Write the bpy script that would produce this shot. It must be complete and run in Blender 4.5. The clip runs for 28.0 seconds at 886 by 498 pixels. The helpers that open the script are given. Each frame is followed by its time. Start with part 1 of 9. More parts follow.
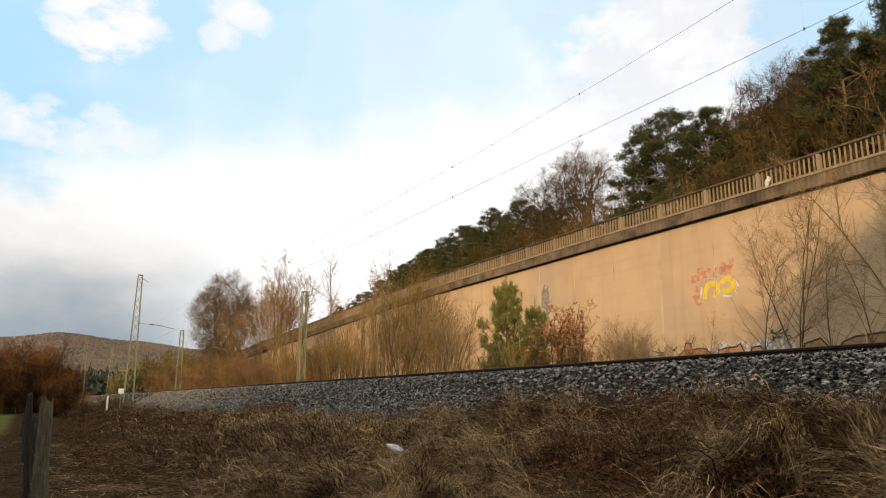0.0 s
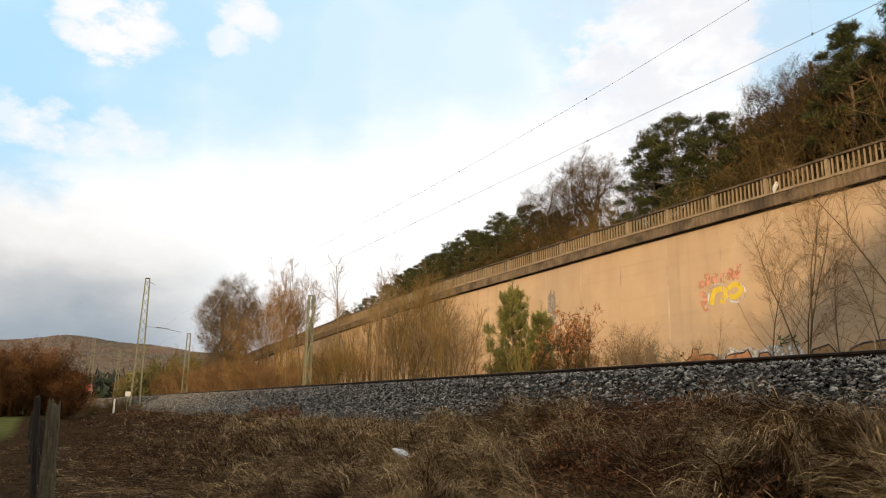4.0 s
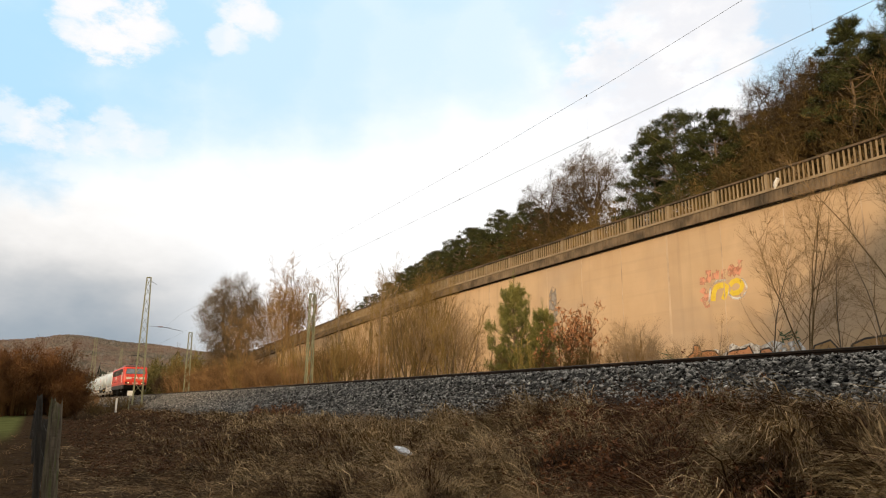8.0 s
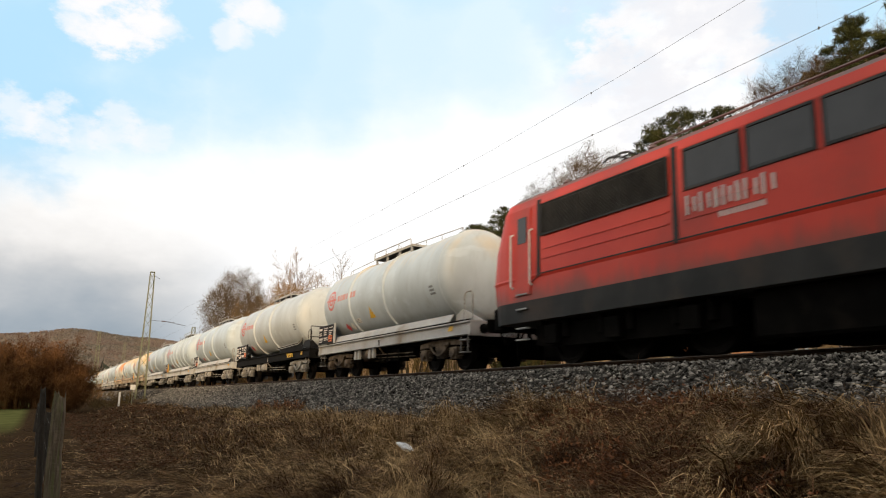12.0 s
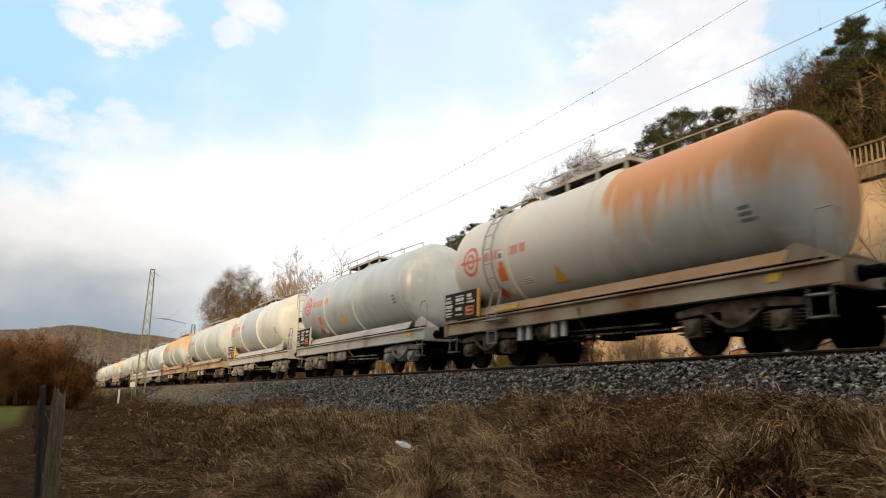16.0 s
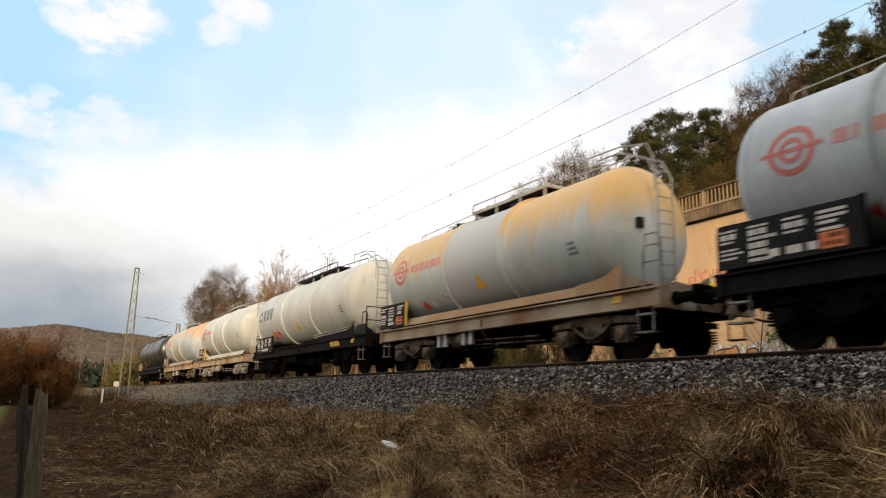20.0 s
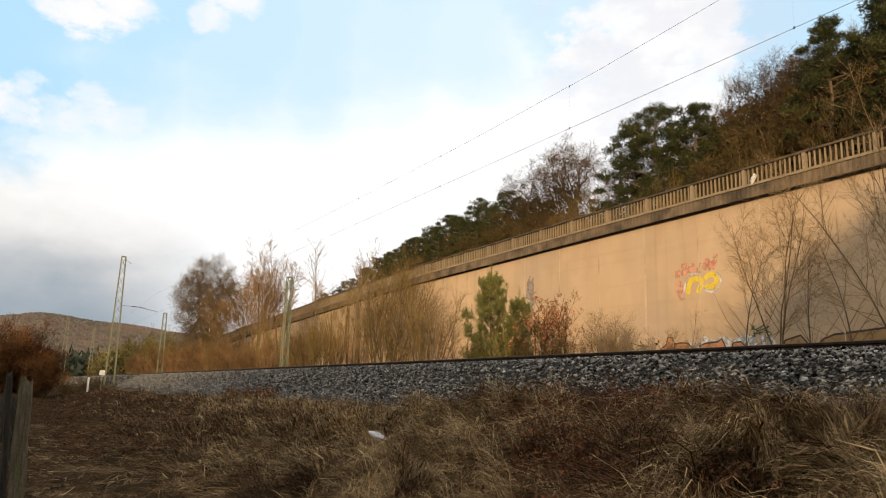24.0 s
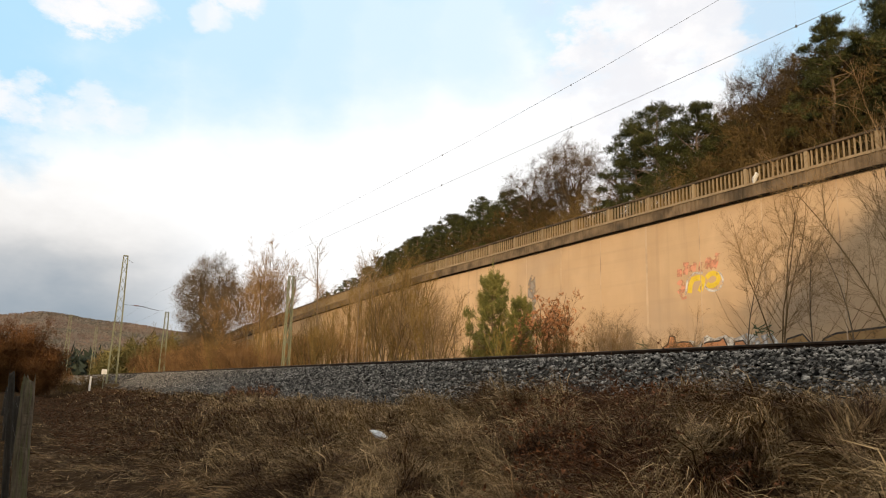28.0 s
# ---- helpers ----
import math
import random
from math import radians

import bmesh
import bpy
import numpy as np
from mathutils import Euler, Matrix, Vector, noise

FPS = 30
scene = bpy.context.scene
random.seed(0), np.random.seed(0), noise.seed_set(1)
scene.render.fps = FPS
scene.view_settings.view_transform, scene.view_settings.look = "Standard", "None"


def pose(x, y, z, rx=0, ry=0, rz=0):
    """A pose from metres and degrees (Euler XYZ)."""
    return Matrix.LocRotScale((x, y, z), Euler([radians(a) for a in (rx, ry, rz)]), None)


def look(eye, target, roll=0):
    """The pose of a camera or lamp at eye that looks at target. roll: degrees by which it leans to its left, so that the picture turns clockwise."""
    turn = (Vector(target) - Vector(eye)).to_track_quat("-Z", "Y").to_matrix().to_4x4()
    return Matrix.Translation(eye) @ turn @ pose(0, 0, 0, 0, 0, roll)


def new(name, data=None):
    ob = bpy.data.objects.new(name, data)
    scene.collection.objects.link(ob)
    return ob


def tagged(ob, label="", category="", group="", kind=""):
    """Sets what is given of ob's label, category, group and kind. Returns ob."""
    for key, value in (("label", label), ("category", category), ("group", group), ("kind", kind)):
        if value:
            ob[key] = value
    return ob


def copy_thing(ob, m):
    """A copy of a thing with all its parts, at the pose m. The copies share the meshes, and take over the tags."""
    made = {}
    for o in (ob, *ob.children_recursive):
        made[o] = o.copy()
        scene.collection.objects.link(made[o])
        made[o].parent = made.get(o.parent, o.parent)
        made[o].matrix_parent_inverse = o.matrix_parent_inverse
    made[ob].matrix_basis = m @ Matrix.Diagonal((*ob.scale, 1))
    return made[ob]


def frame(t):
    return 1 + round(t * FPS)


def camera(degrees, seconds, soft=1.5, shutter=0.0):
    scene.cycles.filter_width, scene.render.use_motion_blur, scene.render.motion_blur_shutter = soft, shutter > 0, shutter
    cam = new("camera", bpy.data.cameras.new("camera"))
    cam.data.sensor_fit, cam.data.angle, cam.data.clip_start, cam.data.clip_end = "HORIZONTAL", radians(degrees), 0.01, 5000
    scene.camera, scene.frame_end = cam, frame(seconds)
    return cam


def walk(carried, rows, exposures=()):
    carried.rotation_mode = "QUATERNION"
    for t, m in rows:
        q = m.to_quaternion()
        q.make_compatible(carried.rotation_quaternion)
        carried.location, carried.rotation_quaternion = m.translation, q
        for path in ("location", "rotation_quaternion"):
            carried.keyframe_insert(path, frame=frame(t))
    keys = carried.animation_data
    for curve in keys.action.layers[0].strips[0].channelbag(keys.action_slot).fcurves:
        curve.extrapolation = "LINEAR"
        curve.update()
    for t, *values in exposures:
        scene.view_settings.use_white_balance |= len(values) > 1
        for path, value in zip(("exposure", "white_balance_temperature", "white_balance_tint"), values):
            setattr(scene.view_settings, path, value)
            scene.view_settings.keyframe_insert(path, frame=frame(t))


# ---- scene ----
EYE = (0.0, 0.0, 1.55)
cam = camera(62.19, 28.0, soft=1.05, shutter=0.12)
walk(cam, [
    (0, pose(*EYE, 101.859, -0.481, -28.917)),
    (0.5, pose(*EYE, 101.426, -0.546, -28.953)),
    (1, pose(*EYE, 101.304, -0.567, -28.783)),
    (1.5, pose(*EYE, 101.483, -0.471, -28.562)),
    (2, pose(*EYE, 101.532, -0.648, -28.636)),
    (2.5, pose(*EYE, 102.120, -0.829, -28.654)),
    (3, pose(*EYE, 102.396, -0.818, -28.630)),
    (3.5, pose(*EYE, 102.325, -0.836, -28.545)),
    (5.5, pose(*EYE, 101.931, -0.512, -28.430)),
    (6, pose(*EYE, 102.136, -0.445, -28.592)),
    (6.5, pose(*EYE, 102.050, -0.461, -28.608)),
    (7, pose(*EYE, 101.974, -0.420, -28.558)),
    (7.5, pose(*EYE, 101.926, -0.426, -28.534)),
    (8, pose(*EYE, 102.020, -0.503, -28.332)),
    (8.5, pose(*EYE, 102.131, -0.575, -28.104)),
    (9, pose(*EYE, 102.404, -0.644, -28.208)),
    (9.5, pose(*EYE, 102.583, -0.850, -28.305)),
    (10, pose(*EYE, 102.373, -0.865, -28.185)),
    (10.5, pose(*EYE, 102.207, -0.775, -28.026)),
    (11, pose(*EYE, 102.047, -0.810, -28.215)),
    (11.5, pose(*EYE, 101.898, -0.858, -28.177)),
    (12, pose(*EYE, 101.756, -0.952, -28.173)),
    (12.5, pose(*EYE, 101.551, -1.132, -27.987)),
    (14.5, pose(*EYE, 101.481, -1.219, -28.030)),
    (15, pose(*EYE, 101.587, -1.233, -28.080)),
    (15.5, pose(*EYE, 101.658, -1.296, -28.151)),
    (16, pose(*EYE, 101.683, -1.267, -28.222)),
    (16.5, pose(*EYE, 101.923, -1.325, -28.412)),
    (17, pose(*EYE, 102.121, -1.350, -28.373)),
    (17.5, pose(*EYE, 102.249, -1.346, -28.278)),
    (18, pose(*EYE, 102.020, -1.244, -28.672)),
    (18.5, pose(*EYE, 102.018, -1.085, -29.158)),
    (19, pose(*EYE, 101.963, -1.277, -29.282)),
    (19.5, pose(*EYE, 101.818, -1.269, -29.199)),
    (20, pose(*EYE, 101.676, -1.267, -29.278)),
    (20.5, pose(*EYE, 101.855, -1.359, -29.326)),
    (21, pose(*EYE, 101.785, -1.293, -29.492)),
    (21.5, pose(*EYE, 101.670, -1.085, -29.647)),
    (23.5, pose(*EYE, 101.249, -1.657, -30.550)),
    (24, pose(*EYE, 101.031, -1.642, -30.245)),
    (24.5, pose(*EYE, 101.230, -1.303, -30.358)),
    (25, pose(*EYE, 101.474, -1.594, -30.582)),
    (25.5, pose(*EYE, 101.208, -1.513, -30.505)),
    (26, pose(*EYE, 100.941, -1.383, -30.382)),
    (26.5, pose(*EYE, 100.932, -1.525, -30.319)),
    (27, pose(*EYE, 100.981, -1.605, -30.222)),
    (27.5, pose(*EYE, 101.024, -1.505, -30.134)),
    (28, pose(*EYE, 100.950, -1.635, -30.116)),
])

# ---- light ----
SUN_FROM = Vector((-0.66, -0.74, 0.247)).normalized()
sun = new("sun", bpy.data.lights.new("sun", "SUN"))
sun.data.energy, sun.data.angle, sun.data.color = 3.7, radians(1.6), (1.0, 0.70, 0.39)
sun.matrix_world = look((0, 0, 40), Vector((0, 0, 40)) - SUN_FROM)

world = bpy.data.worlds.new("sky")
scene.world = world
world.use_nodes = True


def build_sky():
    nt = world.node_tree
    nt.nodes.clear()
    N, L = nt.nodes.new, nt.links.new

    def math_node(op, a, b=None, clamp=False):
        n = N("ShaderNodeMath")
        n.operation, n.use_clamp = op, clamp
        for i, v in enumerate((a, b)):
            if v is None:
                continue
            if isinstance(v, (int, float)):
                n.inputs[i].default_value = v
            else:
                L(v, n.inputs[i])
        return n.outputs[0]

    def mix(fac, a, b):
        n = N("ShaderNodeMix")
        n.data_type = "RGBA"
        if isinstance(fac, (int, float)):
            n.inputs[0].default_value = fac
        else:
            L(fac, n.inputs[0])
        for i, v in ((6, a), (7, b)):
            if isinstance(v, tuple):
                n.inputs[i].default_value = (*v, 1)
            else:
                L(v, n.inputs[i])
        return n.outputs[2]

    def ramp(v, lo, hi):
        n = N("ShaderNodeMapRange")
        n.interpolation_type = "SMOOTHSTEP"
        L(v, n.inputs[0])
        n.inputs[1].default_value, n.inputs[2].default_value = lo, hi
        return n.outputs[0]

    def dot_with(v):
        n = N("ShaderNodeVectorMath")
        n.operation = "DOT_PRODUCT"
        L(tc, n.inputs[0])
        n.inputs[1].default_value = Vector(v).normalized()
        return n.outputs["Value"]

    def noise_node(scale, detail, rough, stretch, shift=(0, 0, 0)):
        mp = N("ShaderNodeMapping")
        mp.inputs["Scale"].default_value, mp.inputs["Location"].default_value = stretch, shift
        L(tc, mp.inputs[0])
        n = N("ShaderNodeTexNoise")
        n.inputs["Scale"].default_value, n.inputs["Detail"].default_value, n.inputs["Roughness"].default_value = scale, detail, rough
        L(mp.outputs[0], n.inputs["Vector"])
        return n.outputs["Fac"]

    tc = N("ShaderNodeTexCoord").outputs["Generated"]
    sky = N("ShaderNodeTexSky")
    sky.sky_type, sky.sun_disc = "NISHITA", False
    sky.sun_elevation = math.asin(SUN_FROM.z)
    sky.sun_rotation = math.atan2(SUN_FROM.x, SUN_FROM.y)
    sep = N("ShaderNodeSeparateXYZ")
    L(tc, sep.inputs[0])
    up = sep.outputs[2]
    blue = N("ShaderNodeMix")
    blue.data_type, blue.blend_type = "RGBA", "MULTIPLY"
    blue.inputs[0].default_value = 1.0
    L(sky.outputs[0], blue.inputs[6])
    blue.inputs[7].default_value = (0.12, 0.11, 0.10, 1)
    # open sky away from the bright cloud field: clear blue with broken grey cloud
    broken = mix(math_node("MULTIPLY", ramp(noise_node(2.0, 5, 0.55, (1, 1, 1.6)), 0.30, 0.52), 0.95), blue.outputs[2], (1.18, 1.13, 1.05))
    # the bright cloud field over the valley: white low down, thinning to pale blue above, with puffs
    puff = noise_node(4.2, 7, 0.55, (1, 1, 1.7), (0.35, 0.2, 0.1))
    fine = noise_node(9.0, 6, 0.6, (1, 1, 1.6), (2.0, 0.4, 0.0))
    tatter = math_node("ADD", puff, math_node("MULTIPLY", fine, 0.35))
    # openings of blue between the clouds: direction, outer and inner reach, depth
    ragged = math_node("MULTIPLY", math_node("SUBTRACT", tatter, 0.68), 0.018)
    gaps = None
    for where, far, near, deep in (((-0.0508, 0.9195, 0.3899), 0.9816, 0.9993, 1.00),
                                   ((0.0632, 0.9112, 0.407), 0.9844, 0.9994, 0.90),
                                   ((0.1797, 0.8856, 0.4282), 0.9844, 0.9994, 0.78),
                                   ((0.2644, 0.851, 0.4538), 0.9844, 0.9994, 0.70),
                                   ((0.3567, 0.8075, 0.4698), 0.9844, 0.9994, 0.62),
                                   ((0.4512, 0.7499, 0.4839), 0.9857, 0.9994, 0.56),
                                   ((0.5308, 0.6919, 0.4895), 0.9924, 0.9997, 0.66),
                                   ((-0.038, 0.9602, 0.2767), 0.9957, 0.9998, 0.95),
                                   ((0.0162, 0.9602, 0.2787), 0.9981, 0.9999, 0.80),
                                   ((0.7519, 0.4744, 0.4578), 0.9893, 0.9996, 0.90),
                                   ((0.7299, 0.5192, 0.4446), 0.9964, 0.9999, 0.50),
                                   ((-0.1417, 0.9365, 0.3207), 0.9857, 0.9994, 1.00),
                                   ((0.0163, 0.857, 0.515), 0.9816, 0.9993, 0.90),
                                   ((0.1666, 0.811, 0.5608), 0.9801, 0.9992, 0.85),
                                   ((0.3566, 0.7295, 0.5837), 0.9801, 0.9992, 0.75),
                                   ((0.5129, 0.6479, 0.5633), 0.9870, 0.9995, 0.70),
                                   ((0.7348, 0.4277, 0.5264), 0.9801, 0.9992, 0.90)):
        g = math_node("MULTIPLY", ramp(math_node("SUBTRACT", dot_with(where), ragged), far, near), deep)
        gaps = g if gaps is None else math_node("MAXIMUM", gaps, g)
    pale = mix(gaps, (1.10, 1.10, 1.10), (0.50, 0.79, 1.01))
    # separate fair-weather puffs drifting before the blue
    frayed = math_node("MULTIPLY", math_node("SUBTRACT", noise_node(17.0, 6, 0.62, (1, 1, 1.7)), 0.5), 3.2)
    for where, far, near, full in (((-0.0031, 0.9003, 0.4353), 0.99920, 1.00000, 0.7),
                                   ((0.0234, 0.896, 0.4434), 0.99855, 1.00000, 0.9),
                                   ((0.0518, 0.8955, 0.442), 0.99871, 1.00000, 0.9),
                                   ((0.0806, 0.8931, 0.4425), 0.99932, 1.00000, 0.6),
                                   ((0.1655, 0.8576, 0.487), 0.99937, 1.00000, 0.7),
                                   ((0.1876, 0.8582, 0.4779), 0.99937, 1.00000, 0.7),
                                   ((0.2061, 0.8581, 0.4703), 0.99970, 1.00000, 0.4),
                                   ((0.1569, 0.8792, 0.45), 0.99970, 1.00000, 0.6),
                                   ((0.1727, 0.877, 0.4484), 0.99980, 1.00000, 0.4),
                                   ((-0.0606, 0.9445, 0.3228), 0.99920, 1.00000, 0.6),
                                   ((-0.0284, 0.9465, 0.3215), 0.99926, 1.00000, 0.6),
                                   ((0.0051, 0.9475, 0.3197), 0.99937, 1.00000, 0.4),
                                   ((0.0452, 0.9446, 0.325), 0.99894, 1.00000, 0.5),
                                   ((0.0783, 0.9444, 0.3194), 0.99926, 1.00000, 0.4),
                                   ((0.6375, 0.6185, 0.4594), 0.99146, 1.00000, 0.8),
                                   ((0.6741, 0.5793, 0.4583), 0.99500, 1.00000, 0.8),
                                   ((0.632, 0.6562, 0.4122), 0.99421, 1.00000, 0.7)):
        pale = mix(math_node("MULTIPLY", ramp(math_node("ADD", dot_with(where), math_node("MULTIPLY", frayed, near - far)), far + 0.22 * (near - far), far + 0.95 * (near - far)), full), pale, (1.02, 1.0, 1.0))
    lilac = math_node("MULTIPLY", ramp(dot_with((0.66, 0.60, 0.44)), 0.975, 0.995), math_node("MULTIPLY", ramp(fine, 0.62, 0.42), 0.35))
    pale = mix(lilac, pale, (0.70, 0.74, 0.84))
    # grey undersides low at the valley's end
    edge = math_node("ADD", up, math_node("MULTIPLY", math_node("SUBTRACT", noise_node(6.0, 5, 0.55, (1, 1, 2.0)), 0.5), 0.16))
    bank = math_node("MULTIPLY", ramp(dot_with((-0.06, 0.99, 0.09)), 0.945, 0.992), ramp(edge, 0.31, 0.13))
    grey = mix(ramp(edge, 0.05, 0.24), (0.34, 0.40, 0.46), (0.90, 0.86, 0.82))
    pale = mix(bank, pale, grey)
    c2 = mix(ramp(dot_with((0.42, 0.86, 0.29)), 0.35, 0.80), broken, pale)
    ground_half = mix(ramp(up, -0.06, 0.0), (0.05, 0.042, 0.03), c2)
    bg = N("ShaderNodeBackground")
    L(ground_half, bg.inputs[0])
    bg.inputs[1].default_value = 1.0
    out = N("ShaderNodeOutputWorld")
    L(bg.outputs[0], out.inputs[0])


build_sky()
scene.view_settings.exposure = 0.0

# ---- materials ----
def surf(name, a, b, scale=3.0, rough=0.8, metal=0.0, bump=0.0, bump_scale=40.0, stretch=(1, 1, 1), random_tint=0.0,
         stain=None, stain_scale=0.6, stain_at=(0.5, 0.7), island=False, spec=0.5, detail=5.0):
    """A procedural surface: two tones by noise, a stain tone at a larger scale, fine relief."""
    m = bpy.data.materials.new(name)
    m.use_nodes = True
    nt = m.node_tree
    N, L = nt.nodes.new, nt.links.new
    bsdf = nt.nodes["Principled BSDF"]
    bsdf.inputs["Roughness"].default_value, bsdf.inputs["Metallic"].default_value = rough, metal
    bsdf.inputs["Specular IOR Level"].default_value = spec
    tc = N("ShaderNodeTexCoord")
    mp = N("ShaderNodeMapping")
    mp.inputs["Scale"].default_value = stretch
    L(tc.outputs["Object"], mp.inputs[0])
    n1 = N("ShaderNodeTexNoise")
    n1.inputs["Scale"].default_value, n1.inputs["Detail"].default_value = scale, detail
    L(mp.outputs[0], n1.inputs["Vector"])
    r = N("ShaderNodeMapRange")
    L(n1.outputs["Fac"], r.inputs[0])
    r.inputs[1].default_value, r.inputs[2].default_value = 0.3, 0.7
    mix = N("ShaderNodeMix")
    mix.data_type = "RGBA"
    L(r.outputs[0], mix.inputs[0])
    mix.inputs[6].default_value, mix.inputs[7].default_value = (*a, 1), (*b, 1)
    col = mix.outputs[2]
    if stain:
        n2 = N("ShaderNodeTexNoise")
        n2.inputs["Scale"].default_value, n2.inputs["Detail"].default_value = stain_scale, 6.0
        L(mp.outputs[0], n2.inputs["Vector"])
        r2 = N("ShaderNodeMapRange")
        L(n2.outputs["Fac"], r2.inputs[0])
        r2.inputs[1].default_value, r2.inputs[2].default_value = stain_at
        mx = N("ShaderNodeMix")
        mx.data_type = "RGBA"
        L(r2.outputs[0], mx.inputs[0])
        L(col, mx.inputs[6])
        mx.inputs[7].default_value = (*stain, 1)
        col = mx.outputs[2]
    if random_tint:
        src = N("ShaderNodeNewGeometry").outputs["Random Per Island"] if island else N("ShaderNodeObjectInfo").outputs["Random"]
        hsv = N("ShaderNodeHueSaturation")
        mr = N("ShaderNodeMapRange")
        L(src, mr.inputs[0])
        mr.inputs[3].default_value, mr.inputs[4].default_value = 1.0 - random_tint, 1.0 + random_tint
        L(mr.outputs[0], hsv.inputs["Value"])
        L(col, hsv.inputs["Color"])
        col = hsv.outputs[0]
    L(col, bsdf.inputs["Base Color"])
    if bump:
        n3 = N("ShaderNodeTexNoise")
        n3.inputs["Scale"].default_value, n3.inputs["Detail"].default_value = bump_scale, 4.0
        L(tc.outputs["Object"], n3.inputs["Vector"])
        bp = N("ShaderNodeBump")
        bp.inputs["Strength"].default_value, bp.inputs["Distance"].default_value = bump, 0.02
        L(n3.outputs["Fac"], bp.inputs["Height"])
        L(bp.outputs[0], bsdf.inputs["Normal"])
    return m


def glow(name, color, strength):
    m = surf(name, color, color)
    bsdf = m.node_tree.nodes["Principled BSDF"]
    bsdf.inputs["Emission Color"].default_value = (*color, 1)
    bsdf.inputs["Emission Strength"].default_value = strength
    return m


def tank_paint(name, base, rust, amount, band=None, band_col=(0.40, 0.44, 0.48), rough=0.45, top=0.0):
    """Weathered tank paint: streaks that run down from the top, an optional cleaner band along the barrel."""
    m = bpy.data.materials.new(name)
    m.use_nodes = True
    nt = m.node_tree
    N, L = nt.nodes.new, nt.links.new
    bsdf = nt.nodes["Principled BSDF"]
    bsdf.inputs["Roughness"].default_value = rough
    tc = N("ShaderNodeTexCoord")
    sep = N("ShaderNodeSeparateXYZ")
    L(tc.outputs["Object"], sep.inputs[0])

    def noise_node(scale, sx, sy, sz, detail=5.0):
        mp = N("ShaderNodeMapping")
        mp.inputs["Scale"].default_value = (sx, sy, sz)
        L(tc.outputs["Object"], mp.inputs[0])
        n = N("ShaderNodeTexNoise")
        n.inputs["Scale"].default_value, n.inputs["Detail"].default_value = scale, detail
        L(mp.outputs[0], n.inputs["Vector"])
        return n.outputs["Fac"]

    def rng(v, a, b, c=0.0, d=1.0):
        n = N("ShaderNodeMapRange")
        n.interpolation_type = "SMOOTHSTEP"
        L(v, n.inputs[0])
        for i, x in enumerate((a, b, c, d)):
            n.inputs[i + 1].default_value = x
        return n.outputs[0]

    def mth(op, a, b):
        n = N("ShaderNodeMath")
        n.operation, n.use_clamp = op, True
        for i, v in enumerate((a, b)):
            if isinstance(v, (int, float)):
                n.inputs[i].default_value = v
            else:
                L(v, n.inputs[i])
        return n.outputs[0]

    def mixc(f, a, b):
        n = N("ShaderNodeMix")
        n.data_type = "RGBA"
        if isinstance(f, (int, float)):
            n.inputs[0].default_value = f
        else:
            L(f, n.inputs[0])
        for i, v in ((6, a), (7, b)):
            if isinstance(v, tuple):
                n.inputs[i].default_value = (*v, 1)
            else:
                L(v, n.inputs[i])
        return n.outputs[2]

    dark = tuple(c * 0.82 for c in base)
    light = tuple(min(0.75, c * 1.12) for c in base)
    col = mixc(rng(noise_node(0.9, 1, 1, 0.5), 0.35, 0.7), base, dark)
    col = mixc(mth("MULTIPLY", rng(noise_node(1.7, 0.6, 1.0, 1.3, 3.0), 0.56, 0.66), 0.55), col, light)
    col = mixc(mth("MULTIPLY", rng(noise_node(5.0, 1, 2.2, 0.22, 6.0), 0.52, 0.78), 0.35), col, tuple(c * 0.6 for c in base))
    if band:
        f = mth("MULTIPLY", rng(sep.outputs[1], band[0] - 0.04, band[0] + 0.04), rng(sep.outputs[1], band[1] - 0.04, band[1] + 0.04, 1.0, 0.0))
        col = mixc(f, col, band_col)
        keep = mth("SUBTRACT", 1.0, f)
    # stain: strongest on the crown, thinning downwards in uneven runs
    lift = rng(sep.outputs[2], 1.5, 4.2, -0.30, 0.62)
    runs = noise_node(1.5, 0.6, 2.6, 0.16, 6.0)
    broad = noise_node(0.55, 1, 1, 0.7, 3.0)
    n_sum = N("ShaderNodeMath")
    n_sum.operation = "ADD"
    L(runs, n_sum.inputs[0])
    L(broad, n_sum.inputs[1])
    n_all = N("ShaderNodeMath")
    n_all.operation = "ADD"
    L(n_sum.outputs[0], n_all.inputs[0])
    L(lift, n_all.inputs[1])
    f2 = rng(n_all.outputs[0], 1.62 - 0.50 * amount - top, 2.0 - 0.42 * amount - top)
    if band:
        f2 = mth("MULTIPLY", f2, keep)
    col = mixc(mth("MULTIPLY", f2, min(0.95, 0.35 + amount * 0.7) if amount else 0.0), col, rust)
    grime = rng(noise_node(2.2, 1, 1.4, 0.3), 0.60, 0.85)
    col = mixc(mth("MULTIPLY", grime, 0.25), col, (0.16, 0.14, 0.12))
    L(col, bsdf.inputs["Base Color"])
    bp = N("ShaderNodeBump")
    bp.inputs["Strength"].default_value, bp.inputs["Distance"].default_value = 0.12, 0.02
    L(noise_node(3.0, 1, 1, 1), bp.inputs["Height"])
    L(bp.outputs[0], bsdf.inputs["Normal"])
    return m


